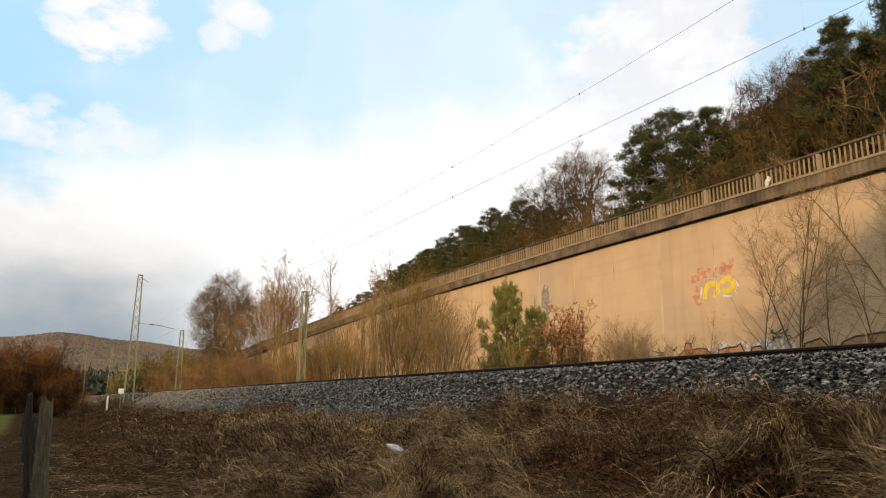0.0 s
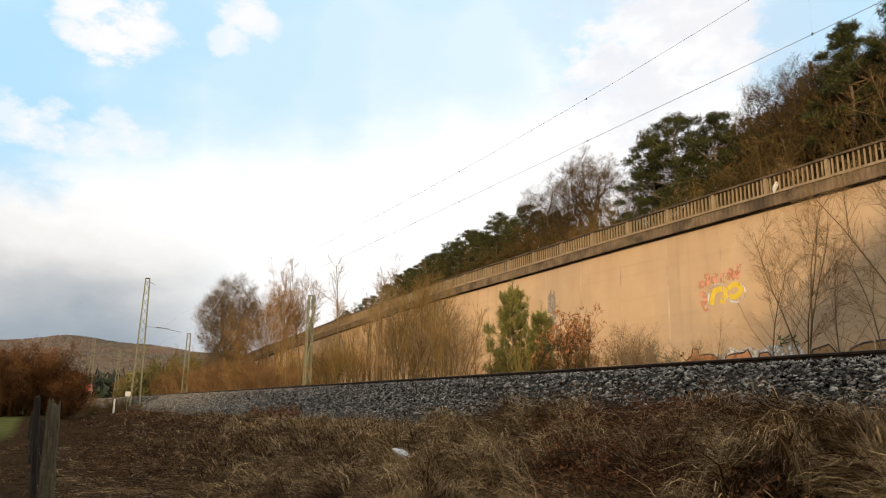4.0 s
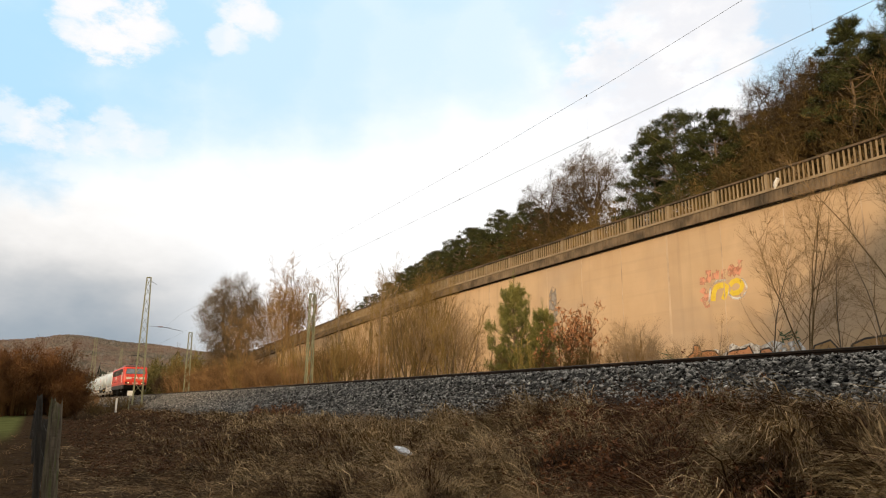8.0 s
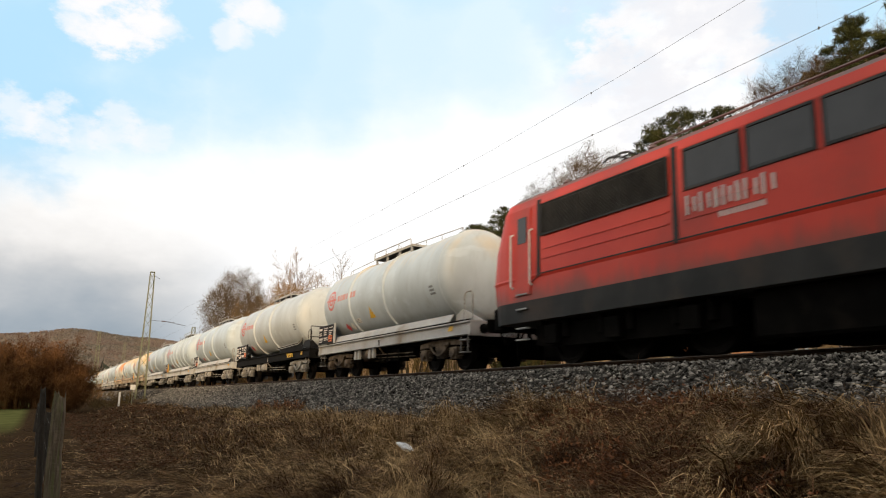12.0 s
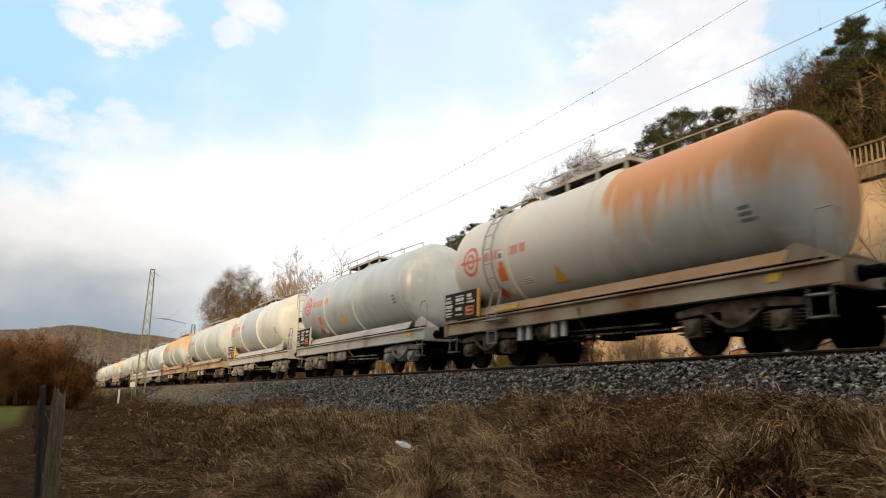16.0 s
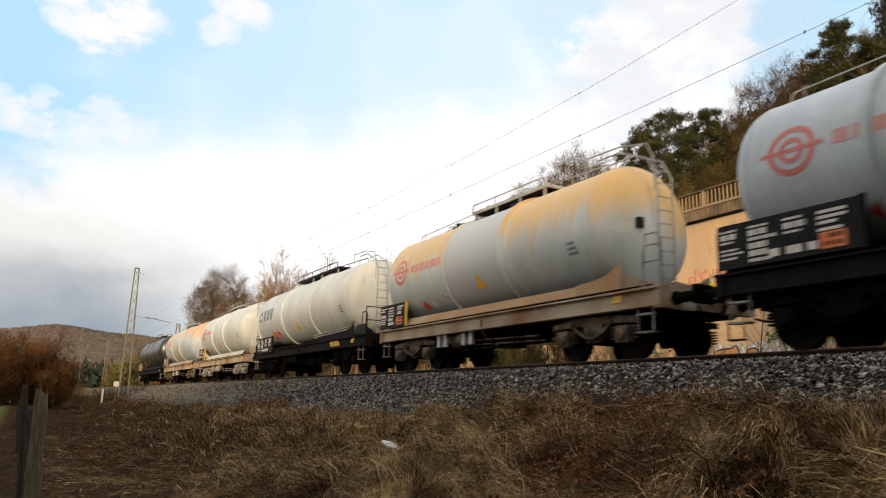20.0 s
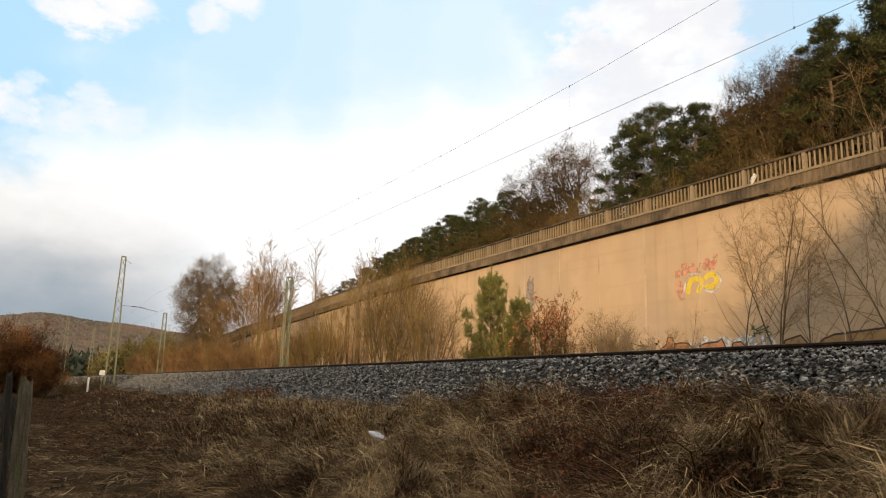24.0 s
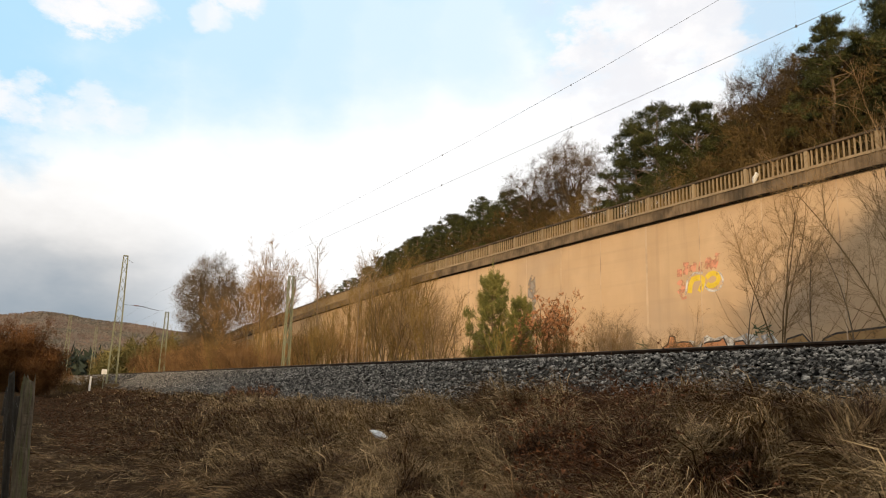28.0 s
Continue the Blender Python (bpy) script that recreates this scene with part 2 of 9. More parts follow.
CONCRETE = surf("wall_concrete", (0.495, 0.345, 0.205), (0.60, 0.435, 0.268), 0.5, 0.9, bump=0.25, bump_scale=30, stretch=(1, 1, 0.6), random_tint=0.04, stain=(0.44, 0.315, 0.205), stain_scale=0.35, stain_at=(0.52, 0.8))
CONC_DARK = surf("fascia_concrete", (0.105, 0.076, 0.046), (0.21, 0.155, 0.098), 1.4, 0.95, bump=0.5, bump_scale=20, random_tint=0.12, stain=(0.06, 0.046, 0.03), stain_scale=0.8, stain_at=(0.50, 0.68))
# near black: the shade under the wall's edge beam, put into a colour
EDGE_SHADE = surf("edge_shade_black", (0.012, 0.010, 0.008), (0.03, 0.024, 0.018), 3.0, 0.9, spec=0.1)
JOINT = surf("joint_render", (0.50, 0.375, 0.25), (0.60, 0.46, 0.315), 1.2, 0.9, stain=(0.36, 0.265, 0.18), stain_scale=1.0, stain_at=(0.48, 0.66))
CONC_RAIL = surf("railing_concrete", (0.19, 0.145, 0.088), (0.30, 0.23, 0.14), 2.0, 0.9, bump=0.3, bump_scale=40, random_tint=0.15)
CAP = surf("cap_concrete", (0.075, 0.052, 0.032), (0.15, 0.105, 0.065), 1.6, 0.95, bump=0.4, bump_scale=30, stain=(0.05, 0.04, 0.025), stain_scale=1.2, stain_at=(0.45, 0.62))
STONE = surf("ballast_stone", (0.014, 0.0135, 0.013), (0.325, 0.303, 0.268), 7.0, 0.95, spec=0.08, random_tint=0.98, island=True)
# bed almost black: the shade between loose stones is put into its colour
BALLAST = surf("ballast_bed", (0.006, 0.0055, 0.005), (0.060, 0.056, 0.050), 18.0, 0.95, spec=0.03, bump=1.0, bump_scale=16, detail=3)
RUST = surf("rail_rust", (0.022, 0.015, 0.011), (0.055, 0.034, 0.022), 6.0, 0.85, metal=0.1, spec=0.15)
RAILTOP = surf("rail_head", (0.10, 0.09, 0.085), (0.18, 0.165, 0.15), 6.0, 0.5, metal=0.6)
SLEEPER = surf("sleeper_concrete", (0.26, 0.24, 0.21), (0.34, 0.32, 0.28), 6.0, 0.9, bump=0.3)
GRASS = surf("dry_grass", (0.055, 0.032, 0.015), (0.280, 0.173, 0.080), 1.3, 0.9, random_tint=0.6, island=True, stain=(0.040, 0.021, 0.011), stain_scale=1.5, stain_at=(0.47, 0.60), spec=0.05)
THATCH = surf("thatch", (0.014, 0.009, 0.005), (0.105, 0.066, 0.034), 1.0, 0.9, random_tint=0.8, island=True, stain=(0.020, 0.012, 0.008), stain_scale=0.7, stain_at=(0.44, 0.58), spec=0.05)
STRAW = surf("straw_stalks", (0.21, 0.132, 0.058), (0.56, 0.400, 0.205), 2.0, 0.8, random_tint=0.6, island=True, stain=(0.075, 0.039, 0.019), stain_scale=1.7, stain_at=(0.47, 0.60), spec=0.08)
LEAF_RUST = surf("bramble_leaf_rust", (0.075, 0.032, 0.015), (0.25, 0.105, 0.046), 1.5, 0.85, random_tint=0.5, island=True, spec=0.1)
BRAMBLE = surf("bramble_stem", (0.032, 0.015, 0.008), (0.160, 0.077, 0.037), 3.0, 0.85, random_tint=0.6, island=True, spec=0.12)
BARK = surf("bark_grey_brown", (0.13, 0.095, 0.065), (0.22, 0.165, 0.11), 8.0, 0.95, random_tint=0.15, bump=0.4, spec=0.2)
TWIG_BROWN = surf("twig_brown", (0.060, 0.041, 0.016), (0.155, 0.106, 0.042), 1.0, 0.95, random_tint=0.35, spec=0.1)
TWIG_YELLOW = surf("twig_yellow_green", (0.28, 0.20, 0.055), (0.44, 0.33, 0.10), 1.0, 0.9, random_tint=0.2, spec=0.15)
LEAF_BROWN = surf("withered_brown_leaves", (0.048, 0.033, 0.012), (0.145, 0.097, 0.034), 0.8, 0.9, random_tint=0.5, island=True, spec=0.1)
TWIG_FAWN = surf("twig_fawn", (0.135, 0.084, 0.035), (0.31, 0.198, 0.087), 1.0, 0.95, random_tint=0.4, spec=0.1)
TWIG_RED = surf("twig_red_brown", (0.135, 0.079, 0.036), (0.265, 0.160, 0.073), 1.0, 0.95, random_tint=0.45, spec=0.1)
TWIG_RUST = surf("twig_rust", (0.075, 0.036, 0.014), (0.175, 0.083, 0.030), 0.8, 0.95, random_tint=0.35, spec=0.1)
TWIG_OLIVE = surf("twig_olive", (0.115, 0.077, 0.027), (0.26, 0.175, 0.061), 1.0, 0.95, random_tint=0.35, spec=0.1)
STEM_OLIVE = surf("stem_olive", (0.085, 0.062, 0.024), (0.20, 0.145, 0.055), 2.0, 0.9, random_tint=0.25, spec=0.15)
HEDGE = surf("hedge_olive_green", (0.065, 0.060, 0.024), (0.17, 0.145, 0.055), 0.3, 0.95, random_tint=0.5, island=True, spec=0.05)
TWIG_GREY = surf("twig_grey", (0.17, 0.122, 0.074), (0.32, 0.235, 0.145), 1.0, 0.95, random_tint=0.2, spec=0.15)
TWIG_WARM = surf("twig_warm_brown", (0.135, 0.088, 0.042), (0.30, 0.205, 0.105), 1.0, 0.95, random_tint=0.25, spec=0.1)
TWIG_MID = surf("twig_mid_brown", (0.105, 0.080, 0.050), (0.235, 0.178, 0.108), 1.0, 0.95, random_tint=0.25, spec=0.1)
TWIG_DARK = surf("twig_dark", (0.06, 0.043, 0.026), (0.135, 0.098, 0.056), 1.0, 0.95, random_tint=0.2, spec=0.15)
NEEDLE = surf("pine_needles", (0.012, 0.018, 0.006), (0.085, 0.090, 0.028), 1.3, 0.75, random_tint=0.45, island=True, spec=0.15)
NEEDLE_LIGHT = surf("young_pine_needles", (0.075, 0.088, 0.022), (0.26, 0.245, 0.070), 1.4, 0.7, random_tint=0.4, island=True, spec=0.3)
LEAF_RED = surf("withered_leaves", (0.27, 0.115, 0.050), (0.50, 0.250, 0.120), 1.0, 0.8, random_tint=0.4, island=True, spec=0.2)
MAST = surf("mast_green_steel", (0.145, 0.155, 0.090), (0.23, 0.235, 0.145), 3.0, 0.7, metal=0.1, random_tint=0.08)
WIRE = surf("wire", (0.07, 0.07, 0.07), (0.14, 0.13, 0.12), 2.0, 0.6, metal=0.5)
INSUL = surf("insulator", (0.10, 0.05, 0.04), (0.16, 0.08, 0.06), 2.0, 0.3)
WHITE = surf("white_paint", (0.62, 0.61, 0.57), (0.78, 0.77, 0.73), 6.0, 0.6)
OLDWOOD = surf("weathered_post_wood", (0.060, 0.045, 0.028), (0.195, 0.155, 0.105), 6.0, 0.95, stretch=(5, 5, 0.5), bump=0.9, bump_scale=25, stain=(0.10, 0.10, 0.042), stain_scale=5.0, stain_at=(0.48, 0.62))
DARKWOOD = surf("dark_post_wood", (0.014, 0.012, 0.009), (0.045, 0.037, 0.027), 6.0, 0.95, stretch=(5, 5, 0.5), bump=0.9, bump_scale=25)
STEEL_WIRE = surf("fence_wire", (0.06, 0.05, 0.045), (0.11, 0.09, 0.08), 5.0, 0.6, metal=0.6)
SNOWY = surf("old_snow", (0.70, 0.74, 0.80), (0.85, 0.88, 0.92), 8.0, 0.7, bump=0.4)
LOCO_RED = surf("loco_red", (0.56, 0.036, 0.020), (0.66, 0.058, 0.030), 1.0, 0.42, spec=0.32, bump=0.05, stain=(0.30, 0.048, 0.034), stain_scale=0.8, stain_at=(0.50, 0.74), stretch=(1, 0.6, 0.7))
LOCO_ROOF = surf("loco_roof", (0.20, 0.06, 0.05), (0.28, 0.08, 0.06), 1.5, 0.7, stain=(0.10, 0.07, 0.06), stain_scale=0.7, stain_at=(0.45, 0.7))
LOCO_GREY = surf("loco_grey_skirt", (0.024, 0.026, 0.026), (0.044, 0.044, 0.043), 1.5, 0.7, spec=0.2, stain=(0.068, 0.052, 0.043), stain_scale=0.9)
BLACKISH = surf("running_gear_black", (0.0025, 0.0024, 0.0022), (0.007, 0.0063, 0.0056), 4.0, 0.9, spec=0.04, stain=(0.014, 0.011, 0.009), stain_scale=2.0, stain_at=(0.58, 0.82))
GEAR_GREY = surf("bogie_grey", a=(0.15, 0.145, 0.135), b=(0.46, 0.45, 0.42), scale=3.0, rough=0.75, spec=0.2, stain=(0.03, 0.026, 0.022), stain_scale=2.4, stain_at=(0.50, 0.72))
GEAR_BROWN = surf("bogie_brown", a=(0.055, 0.042, 0.031), b=(0.24, 0.185, 0.13), scale=3.0, rough=0.8, spec=0.15, stain=(0.018, 0.015, 0.012), stain_scale=2.4, stain_at=(0.44, 0.66))
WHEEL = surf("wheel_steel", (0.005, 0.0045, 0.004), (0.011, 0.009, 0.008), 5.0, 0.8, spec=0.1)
GLASS = surf("cab_glass", (0.018, 0.023, 0.030), (0.035, 0.042, 0.050), 1.0, 0.06, spec=0.38)
# base tone raised, with the sky's reflection put into the glass colour
SCREEN = surf("windscreen_glass", (0.075, 0.090, 0.110), (0.12, 0.14, 0.165), 1.5, 0.05, spec=0.8)
GRILLE = surf("grille_dark", (0.022, 0.022, 0.021), (0.055, 0.053, 0.050), 3.0, 0.6, spec=0.3)
RUBBER = surf("rubber_black", (0.012, 0.012, 0.012), (0.025, 0.025, 0.025), 4.0, 0.7)
PALE = surf("pale_panel", (0.46, 0.45, 0.36), (0.55, 0.54, 0.44), 4.0, 0.6)
LETTER = surf("pale_lettering", (0.58, 0.54, 0.50), (0.72, 0.69, 0.65), 6.0, 0.6)
LAMP = glow("headlamp_lit", (1.0, 0.80, 0.46), 0.9)
SIGN_YELLOW = surf("yellow_paint", (0.62, 0.36, 0.02), (0.72, 0.45, 0.04), 4.0, 0.5)
SIGN_RED = surf("red_paint", (0.52, 0.04, 0.05), (0.60, 0.07, 0.07), 4.0, 0.5)
LOGO_RED = surf("faded_red_paint", (0.55, 0.13, 0.12), (0.62, 0.20, 0.18), 4.0, 0.5)
LOGO_FADED = surf("washed_out_red_paint", (0.56, 0.26, 0.24), (0.60, 0.33, 0.31), 4.0, 0.6)
LOGO_GREY = surf("grey_paint", (0.15, 0.17, 0.20), (0.19, 0.21, 0.24), 4.0, 0.5)
SIGN_ORANGE = surf("orange_paint", (0.65, 0.15, 0.04), (0.75, 0.20, 0.06), 4.0, 0.5)
PLATE_BLACK = surf("black_plate", (0.008, 0.0085, 0.0095), (0.020, 0.020, 0.022), 3.0, 0.6, spec=0.12)
WALK_PALE = surf("walkway_pale_steel", (0.34, 0.35, 0.34), (0.48, 0.48, 0.46), 4.0, 0.6, metal=0.1, stain=(0.20, 0.15, 0.10), stain_scale=1.5, stain_at=(0.5, 0.75))
GREY_STEEL = surf("walkway_steel", (0.26, 0.27, 0.27), (0.36, 0.36, 0.35), 4.0, 0.6, metal=0.3)
# brown lightened and greyed: the haze of distance is mixed into the colour
WOOD_HAZED = surf("far_wood_hazed", (0.165, 0.125, 0.108), (0.225, 0.175, 0.145), 0.02, 0.95, random_tint=0.10, island=True, stain=(0.13, 0.125, 0.105), stain_scale=0.012, stain_at=(0.45, 0.6), spec=0.05)
WOOD_DARK = surf("far_conifers", (0.025, 0.035, 0.028), (0.05, 0.06, 0.042), 0.05, 0.95, random_tint=0.35, island=True, spec=0.1)
SPRAY_YELLOW = surf("spray_yellow", (0.70, 0.50, 0.03), (0.78, 0.60, 0.06), 3.0, 0.7)
SPRAY_RED = surf("spray_red", (0.66, 0.27, 0.17), (0.70, 0.37, 0.24), 2.0, 0.8)
SPRAY_ORANGE = surf("spray_orange", (0.50, 0.20, 0.08), (0.60, 0.30, 0.14), 2.0, 0.8)
SPRAY_BROWN = surf("spray_brown", (0.30, 0.17, 0.06), (0.40, 0.25, 0.10), 2.0, 0.8)
SPRAY_WHITE = surf("spray_white", (0.60, 0.60, 0.58), (0.76, 0.76, 0.74), 2.5, 0.8)
SPRAY_BLACK = surf("spray_black", (0.03, 0.025, 0.02), (0.08, 0.06, 0.045), 3.0, 0.8)
SPRAY_GREEN = surf("spray_green", (0.03, 0.07, 0.035), (0.06, 0.11, 0.05), 3.0, 0.8)
STAIN_GREY = surf("damp_patch", (0.25, 0.225, 0.20), (0.31, 0.275, 0.24), 1.0, 0.9)


def patchy(m, scale, lo, hi):
    """Thin worn paint: the ground shows through in speckles."""
    nt = m.node_tree
    n = nt.nodes.new("ShaderNodeTexNoise")
    n.inputs["Scale"].default_value, n.inputs["Detail"].default_value = scale, 6
    nt.links.new(nt.nodes["Texture Coordinate"].outputs["Object"], n.inputs["Vector"])
    r = nt.nodes.new("ShaderNodeMapRange")
    nt.links.new(n.outputs["Fac"], r.inputs[0])
    r.inputs[1].default_value, r.inputs[2].default_value = lo, hi
    nt.links.new(r.outputs[0], nt.nodes["Principled BSDF"].inputs["Alpha"])


for worn in (SPRAY_RED, SPRAY_WHITE, STAIN_GREY):
    patchy(worn, 2.6, 0.36, 0.58)
for worn in (SPRAY_YELLOW, SPRAY_ORANGE, SPRAY_BROWN):
    patchy(worn, 4.0, 0.26, 0.42)


def low_grime(m, z0, z1, tone, amount):
    """Road dirt thrown up from the track, in uneven runs between two heights of a vehicle."""
    nt = m.node_tree
    N, L = nt.nodes.new, nt.links.new
    bsdf = nt.nodes["Principled BSDF"]
    old = bsdf.inputs["Base Color"].links[0].from_socket
    tc = nt.nodes["Texture Coordinate"].outputs["Object"]
    sep = N("ShaderNodeSeparateXYZ")
    L(tc, sep.inputs[0])
    mp = N("ShaderNodeMapping")
    mp.inputs["Scale"].default_value = (1, 1.6, 0.5)
    L(tc, mp.inputs[0])
    n = N("ShaderNodeTexNoise")
    n.inputs["Scale"].default_value, n.inputs["Detail"].default_value = 1.6, 6
    L(mp.outputs[0], n.inputs["Vector"])
    k = N("ShaderNodeMath")
    k.operation = "MULTIPLY_ADD"
    L(n.outputs["Fac"], k.inputs[0])
    k.inputs[1].default_value = -0.9
    L(sep.outputs[2], k.inputs[2])
    r = N("ShaderNodeMapRange")
    r.interpolation_type = "SMOOTHSTEP"
    L(k.outputs[0], r.inputs[0])
    for q, v in enumerate((z1 - 0.45, z0 - 0.45, 0.0, amount)):
        r.inputs[q + 1].default_value = v
    mx = N("ShaderNodeMix")
    mx.data_type = "RGBA"
    L(r.outputs[0], mx.inputs[0])
    L(old, mx.inputs[6])
    mx.inputs[7].default_value = (*tone, 1)
    L(mx.outputs[2], bsdf.inputs["Base Color"])


low_grime(LOCO_RED, 1.35, 1.85, (0.12, 0.070, 0.055), 0.65)


def board_marks(m):
    """Faint courses of shuttering and dark runs of damp on a cast wall."""
    nt = m.node_tree
    N, L = nt.nodes.new, nt.links.new
    bsdf = nt.nodes["Principled BSDF"]
    old = bsdf.inputs["Base Color"].links[0].from_socket
    tc = nt.nodes["Texture Coordinate"].outputs["Object"]
    for stretch, scale, lo, hi, tone, amount in (((1, 0.05, 3.0), 1.3, 0.52, 0.74, (0.40, 0.285, 0.185), 0.28), ((1, 1.6, 0.07), 1.0, 0.57, 0.77, (0.30, 0.215, 0.145), 0.40), ((1, 0.25, 0.6), 0.5, 0.54, 0.7, (0.41, 0.32, 0.235), 0.5)):
        mp = N("ShaderNodeMapping")
        mp.inputs["Scale"].default_value = stretch
        L(tc, mp.inputs[0])
        n = N("ShaderNodeTexNoise")
        n.inputs["Scale"].default_value, n.inputs["Detail"].default_value = scale, 6
        L(mp.outputs[0], n.inputs["Vector"])
        r = N("ShaderNodeMapRange")
        L(n.outputs["Fac"], r.inputs[0])
        for i, v in enumerate((lo, hi, 0.0, amount)):
            r.inputs[i + 1].default_value = v
        mx = N("ShaderNodeMix")
        mx.data_type = "RGBA"
        L(r.outputs[0], mx.inputs[0])
        L(old, mx.inputs[6])
        mx.inputs[7].default_value = (*tone, 1)
        old = mx.outputs[2]
    L(old, bsdf.inputs["Base Color"])


board_marks(CONCRETE)


# ---- mesh helpers ----
def part(name, bm, material, parent=None, label="", smooth=False):
    me = bpy.data.meshes.new(name)
    if smooth:
        for f in bm.faces:
            f.smooth = True
    bm.to_mesh(me)
    bm.free()
    me.materials.append(material)
    ob = new(name, me)
    if parent is not None:
        ob.parent = parent
    if label:
        ob["label"] = label
    return ob


def again(name, me, parent, m=None, label=""):
    """One more object on a mesh that exists already."""
    ob = new(name, me)
    ob.parent = parent
    if m is not None:
        ob.matrix_basis = m
    if label:
        ob["label"] = label
    return ob


def fast_mesh(name, verts, faces, material, smooth=False):
    """A mesh from numpy arrays: verts (n, 3), faces (m, k)."""
    verts, faces = np.asarray(verts, np.float32), np.asarray(faces, np.int32)
    k = faces.shape[1]
    me = bpy.data.meshes.new(name)
    me.vertices.add(len(verts))
    me.vertices.foreach_set("co", verts.ravel())
    me.loops.add(faces.size)
    me.loops.foreach_set("vertex_index", faces.ravel())
    me.polygons.add(len(faces))
    me.polygons.foreach_set("loop_start", np.arange(len(faces), dtype=np.int32) * k)
    me.polygons.foreach_set("loop_total", np.full(len(faces), k, np.int32))
    me.update(calc_edges=True)
    me.validate()
    if smooth:
        me.polygons.foreach_set("use_smooth", np.ones(len(faces), bool))
    me.materials.append(material)
    return me


def box(bm, x0, x1, y0, y1, z0, z1, m=None):
    v = [bm.verts.new((x, y, z)) for x in (x0, x1) for y in (y0, y1) for z in (z0, z1)]
    for f in ((0, 1, 3, 2), (4, 6, 7, 5), (0, 4, 5, 1), (2, 3, 7, 6), (0, 2, 6, 4), (1, 5, 7, 3)):
        bm.faces.new([v[i] for i in f])
    if m is not None:
        for q in v:
            q.co = m @ q.co
    return v


def rod(bm, a, b, r0, r1=None, n=8, cap=True):
    a, b = Vector(a), Vector(b)
    r1 = r0 if r1 is None else r1
    d = (b - a).normalized()
    u = d.orthogonal().normalized()
    w = d.cross(u)
    ring = []
    for p, r in ((a, r0), (b, r1)):
        ring.append([bm.verts.new(p + u * (r * math.cos(2 * math.pi * i / n)) + w * (r * math.sin(2 * math.pi * i / n))) for i in range(n)])
    for i in range(n):
        bm.faces.new((ring[0][i], ring[0][(i + 1) % n], ring[1][(i + 1) % n], ring[1][i]))
    if cap:
        bm.faces.new(ring[0][::-1])
        bm.faces.new(ring[1])


def path_rod(bm, pts, r, n=6):
    for a, b in zip(pts, pts[1:]):
        rod(bm, a, b, r, r, n)


def slab(bm, p, thick):
    """A plate on its corners, thickened along its normal."""
    p = [Vector(q) for q in p]
    nrm = (p[1] - p[0]).cross(p[-1] - p[0]).normalized() * thick
    a = [bm.verts.new(q) for q in p]
    b = [bm.verts.new(q + nrm) for q in p]
    bm.faces.new(a[::-1])
    bm.faces.new(b)
    n = len(p)
    for i in range(n):
        bm.faces.new((a[i], a[(i + 1) % n], b[(i + 1) % n], b[i]))


def prism(bm, outline, x0, x1):
    """A side-view outline of (y, z) points, extruded across from x0 to x1."""
    a = [bm.verts.new((x0, y, z)) for y, z in outline]
    b = [bm.verts.new((x1, y, z)) for y, z in outline]
    n = len(outline)
    bm.faces.new(a)
    bm.faces.new(b[::-1])
    for i in range(n):
        bm.faces.new((a[i], b[i], b[(i + 1) % n], a[(i + 1) % n]))
    bmesh.ops.recalc_face_normals(bm, faces=bm.faces[:])


def lathe(bm, profile, n, axis="y", at=(0, 0, 0)):
    """Rings of (along, radius) round an axis."""
    rings = []
    for s, r in profile:
        ring = []
        for i in range(n):
            c, q = math.cos(2 * math.pi * i / n) * r, math.sin(2 * math.pi * i / n) * r
            p = {"y": (c, s, q), "x": (s, c, q), "z": (c, q, s)}[axis]
            ring.append(bm.verts.new((p[0] + at[0], p[1] + at[1], p[2] + at[2])))
        rings.append(ring)
    for a, b in zip(rings, rings[1:]):
        for i in range(n):
            bm.faces.new((a[i], a[(i + 1) % n], b[(i + 1) % n], b[i]))
    bm.faces.new(rings[0][::-1])
    bm.faces.new(rings[-1])
    bmesh.ops.recalc_face_normals(bm, faces=bm.faces[:])


def tubes(p0, p1, r0, r1, n=3):
    """Tapered sticks from arrays of ends and radii: (verts, quads)."""
    p0, p1 = np.asarray(p0, float), np.asarray(p1, float)
    d = p1 - p0
    d /= np.linalg.norm(d, axis=1)[:, None] + 1e-9
    ref = np.where(np.abs(d[:, 2:3]) > 0.9, [[1.0, 0, 0]], [[0, 0, 1.0]])
    u = np.cross(d, ref)
    u /= np.linalg.norm(u, axis=1)[:, None] + 1e-9
    w = np.cross(d, u)
    rings = []
    for p, r in ((p0, r0), (p1, r1)):
        for i in range(n):
            a = 2 * math.pi * i / n
            rings.append(p + (u * math.cos(a) + w * math.sin(a)) * np.asarray(r)[:, None])
    v = np.stack(rings, 1).reshape(-1, 3)
    base = np.arange(len(p0))[:, None, None] * (2 * n)
    f = np.array([[i, (i + 1) % n, n + (i + 1) % n, n + i] for i in range(n)])[None]
    return v, (base + f).reshape(-1, 4)


def slips(rng, p0, p1, r0, r1):
    """Very thin twigs as narrow tapered strips: (verts, quads)."""
    d = p1 - p0
    s = np.cross(d, rng.normal(0, 1, d.shape))
    s /= np.linalg.norm(s, axis=1)[:, None] + 1e-9
    a, b = s * (np.asarray(r0) * 1.25)[:, None], s * (np.asarray(r1) * 1.25)[:, None]
    v = np.stack([p0 - a, p0 + a, p1 + b, p1 - b], 1).reshape(-1, 3)
    return v, np.arange(len(p0) * 4).reshape(-1, 4)


def unit(v):
    return v / (np.linalg.norm(v, axis=1)[:, None] + 1e-9)


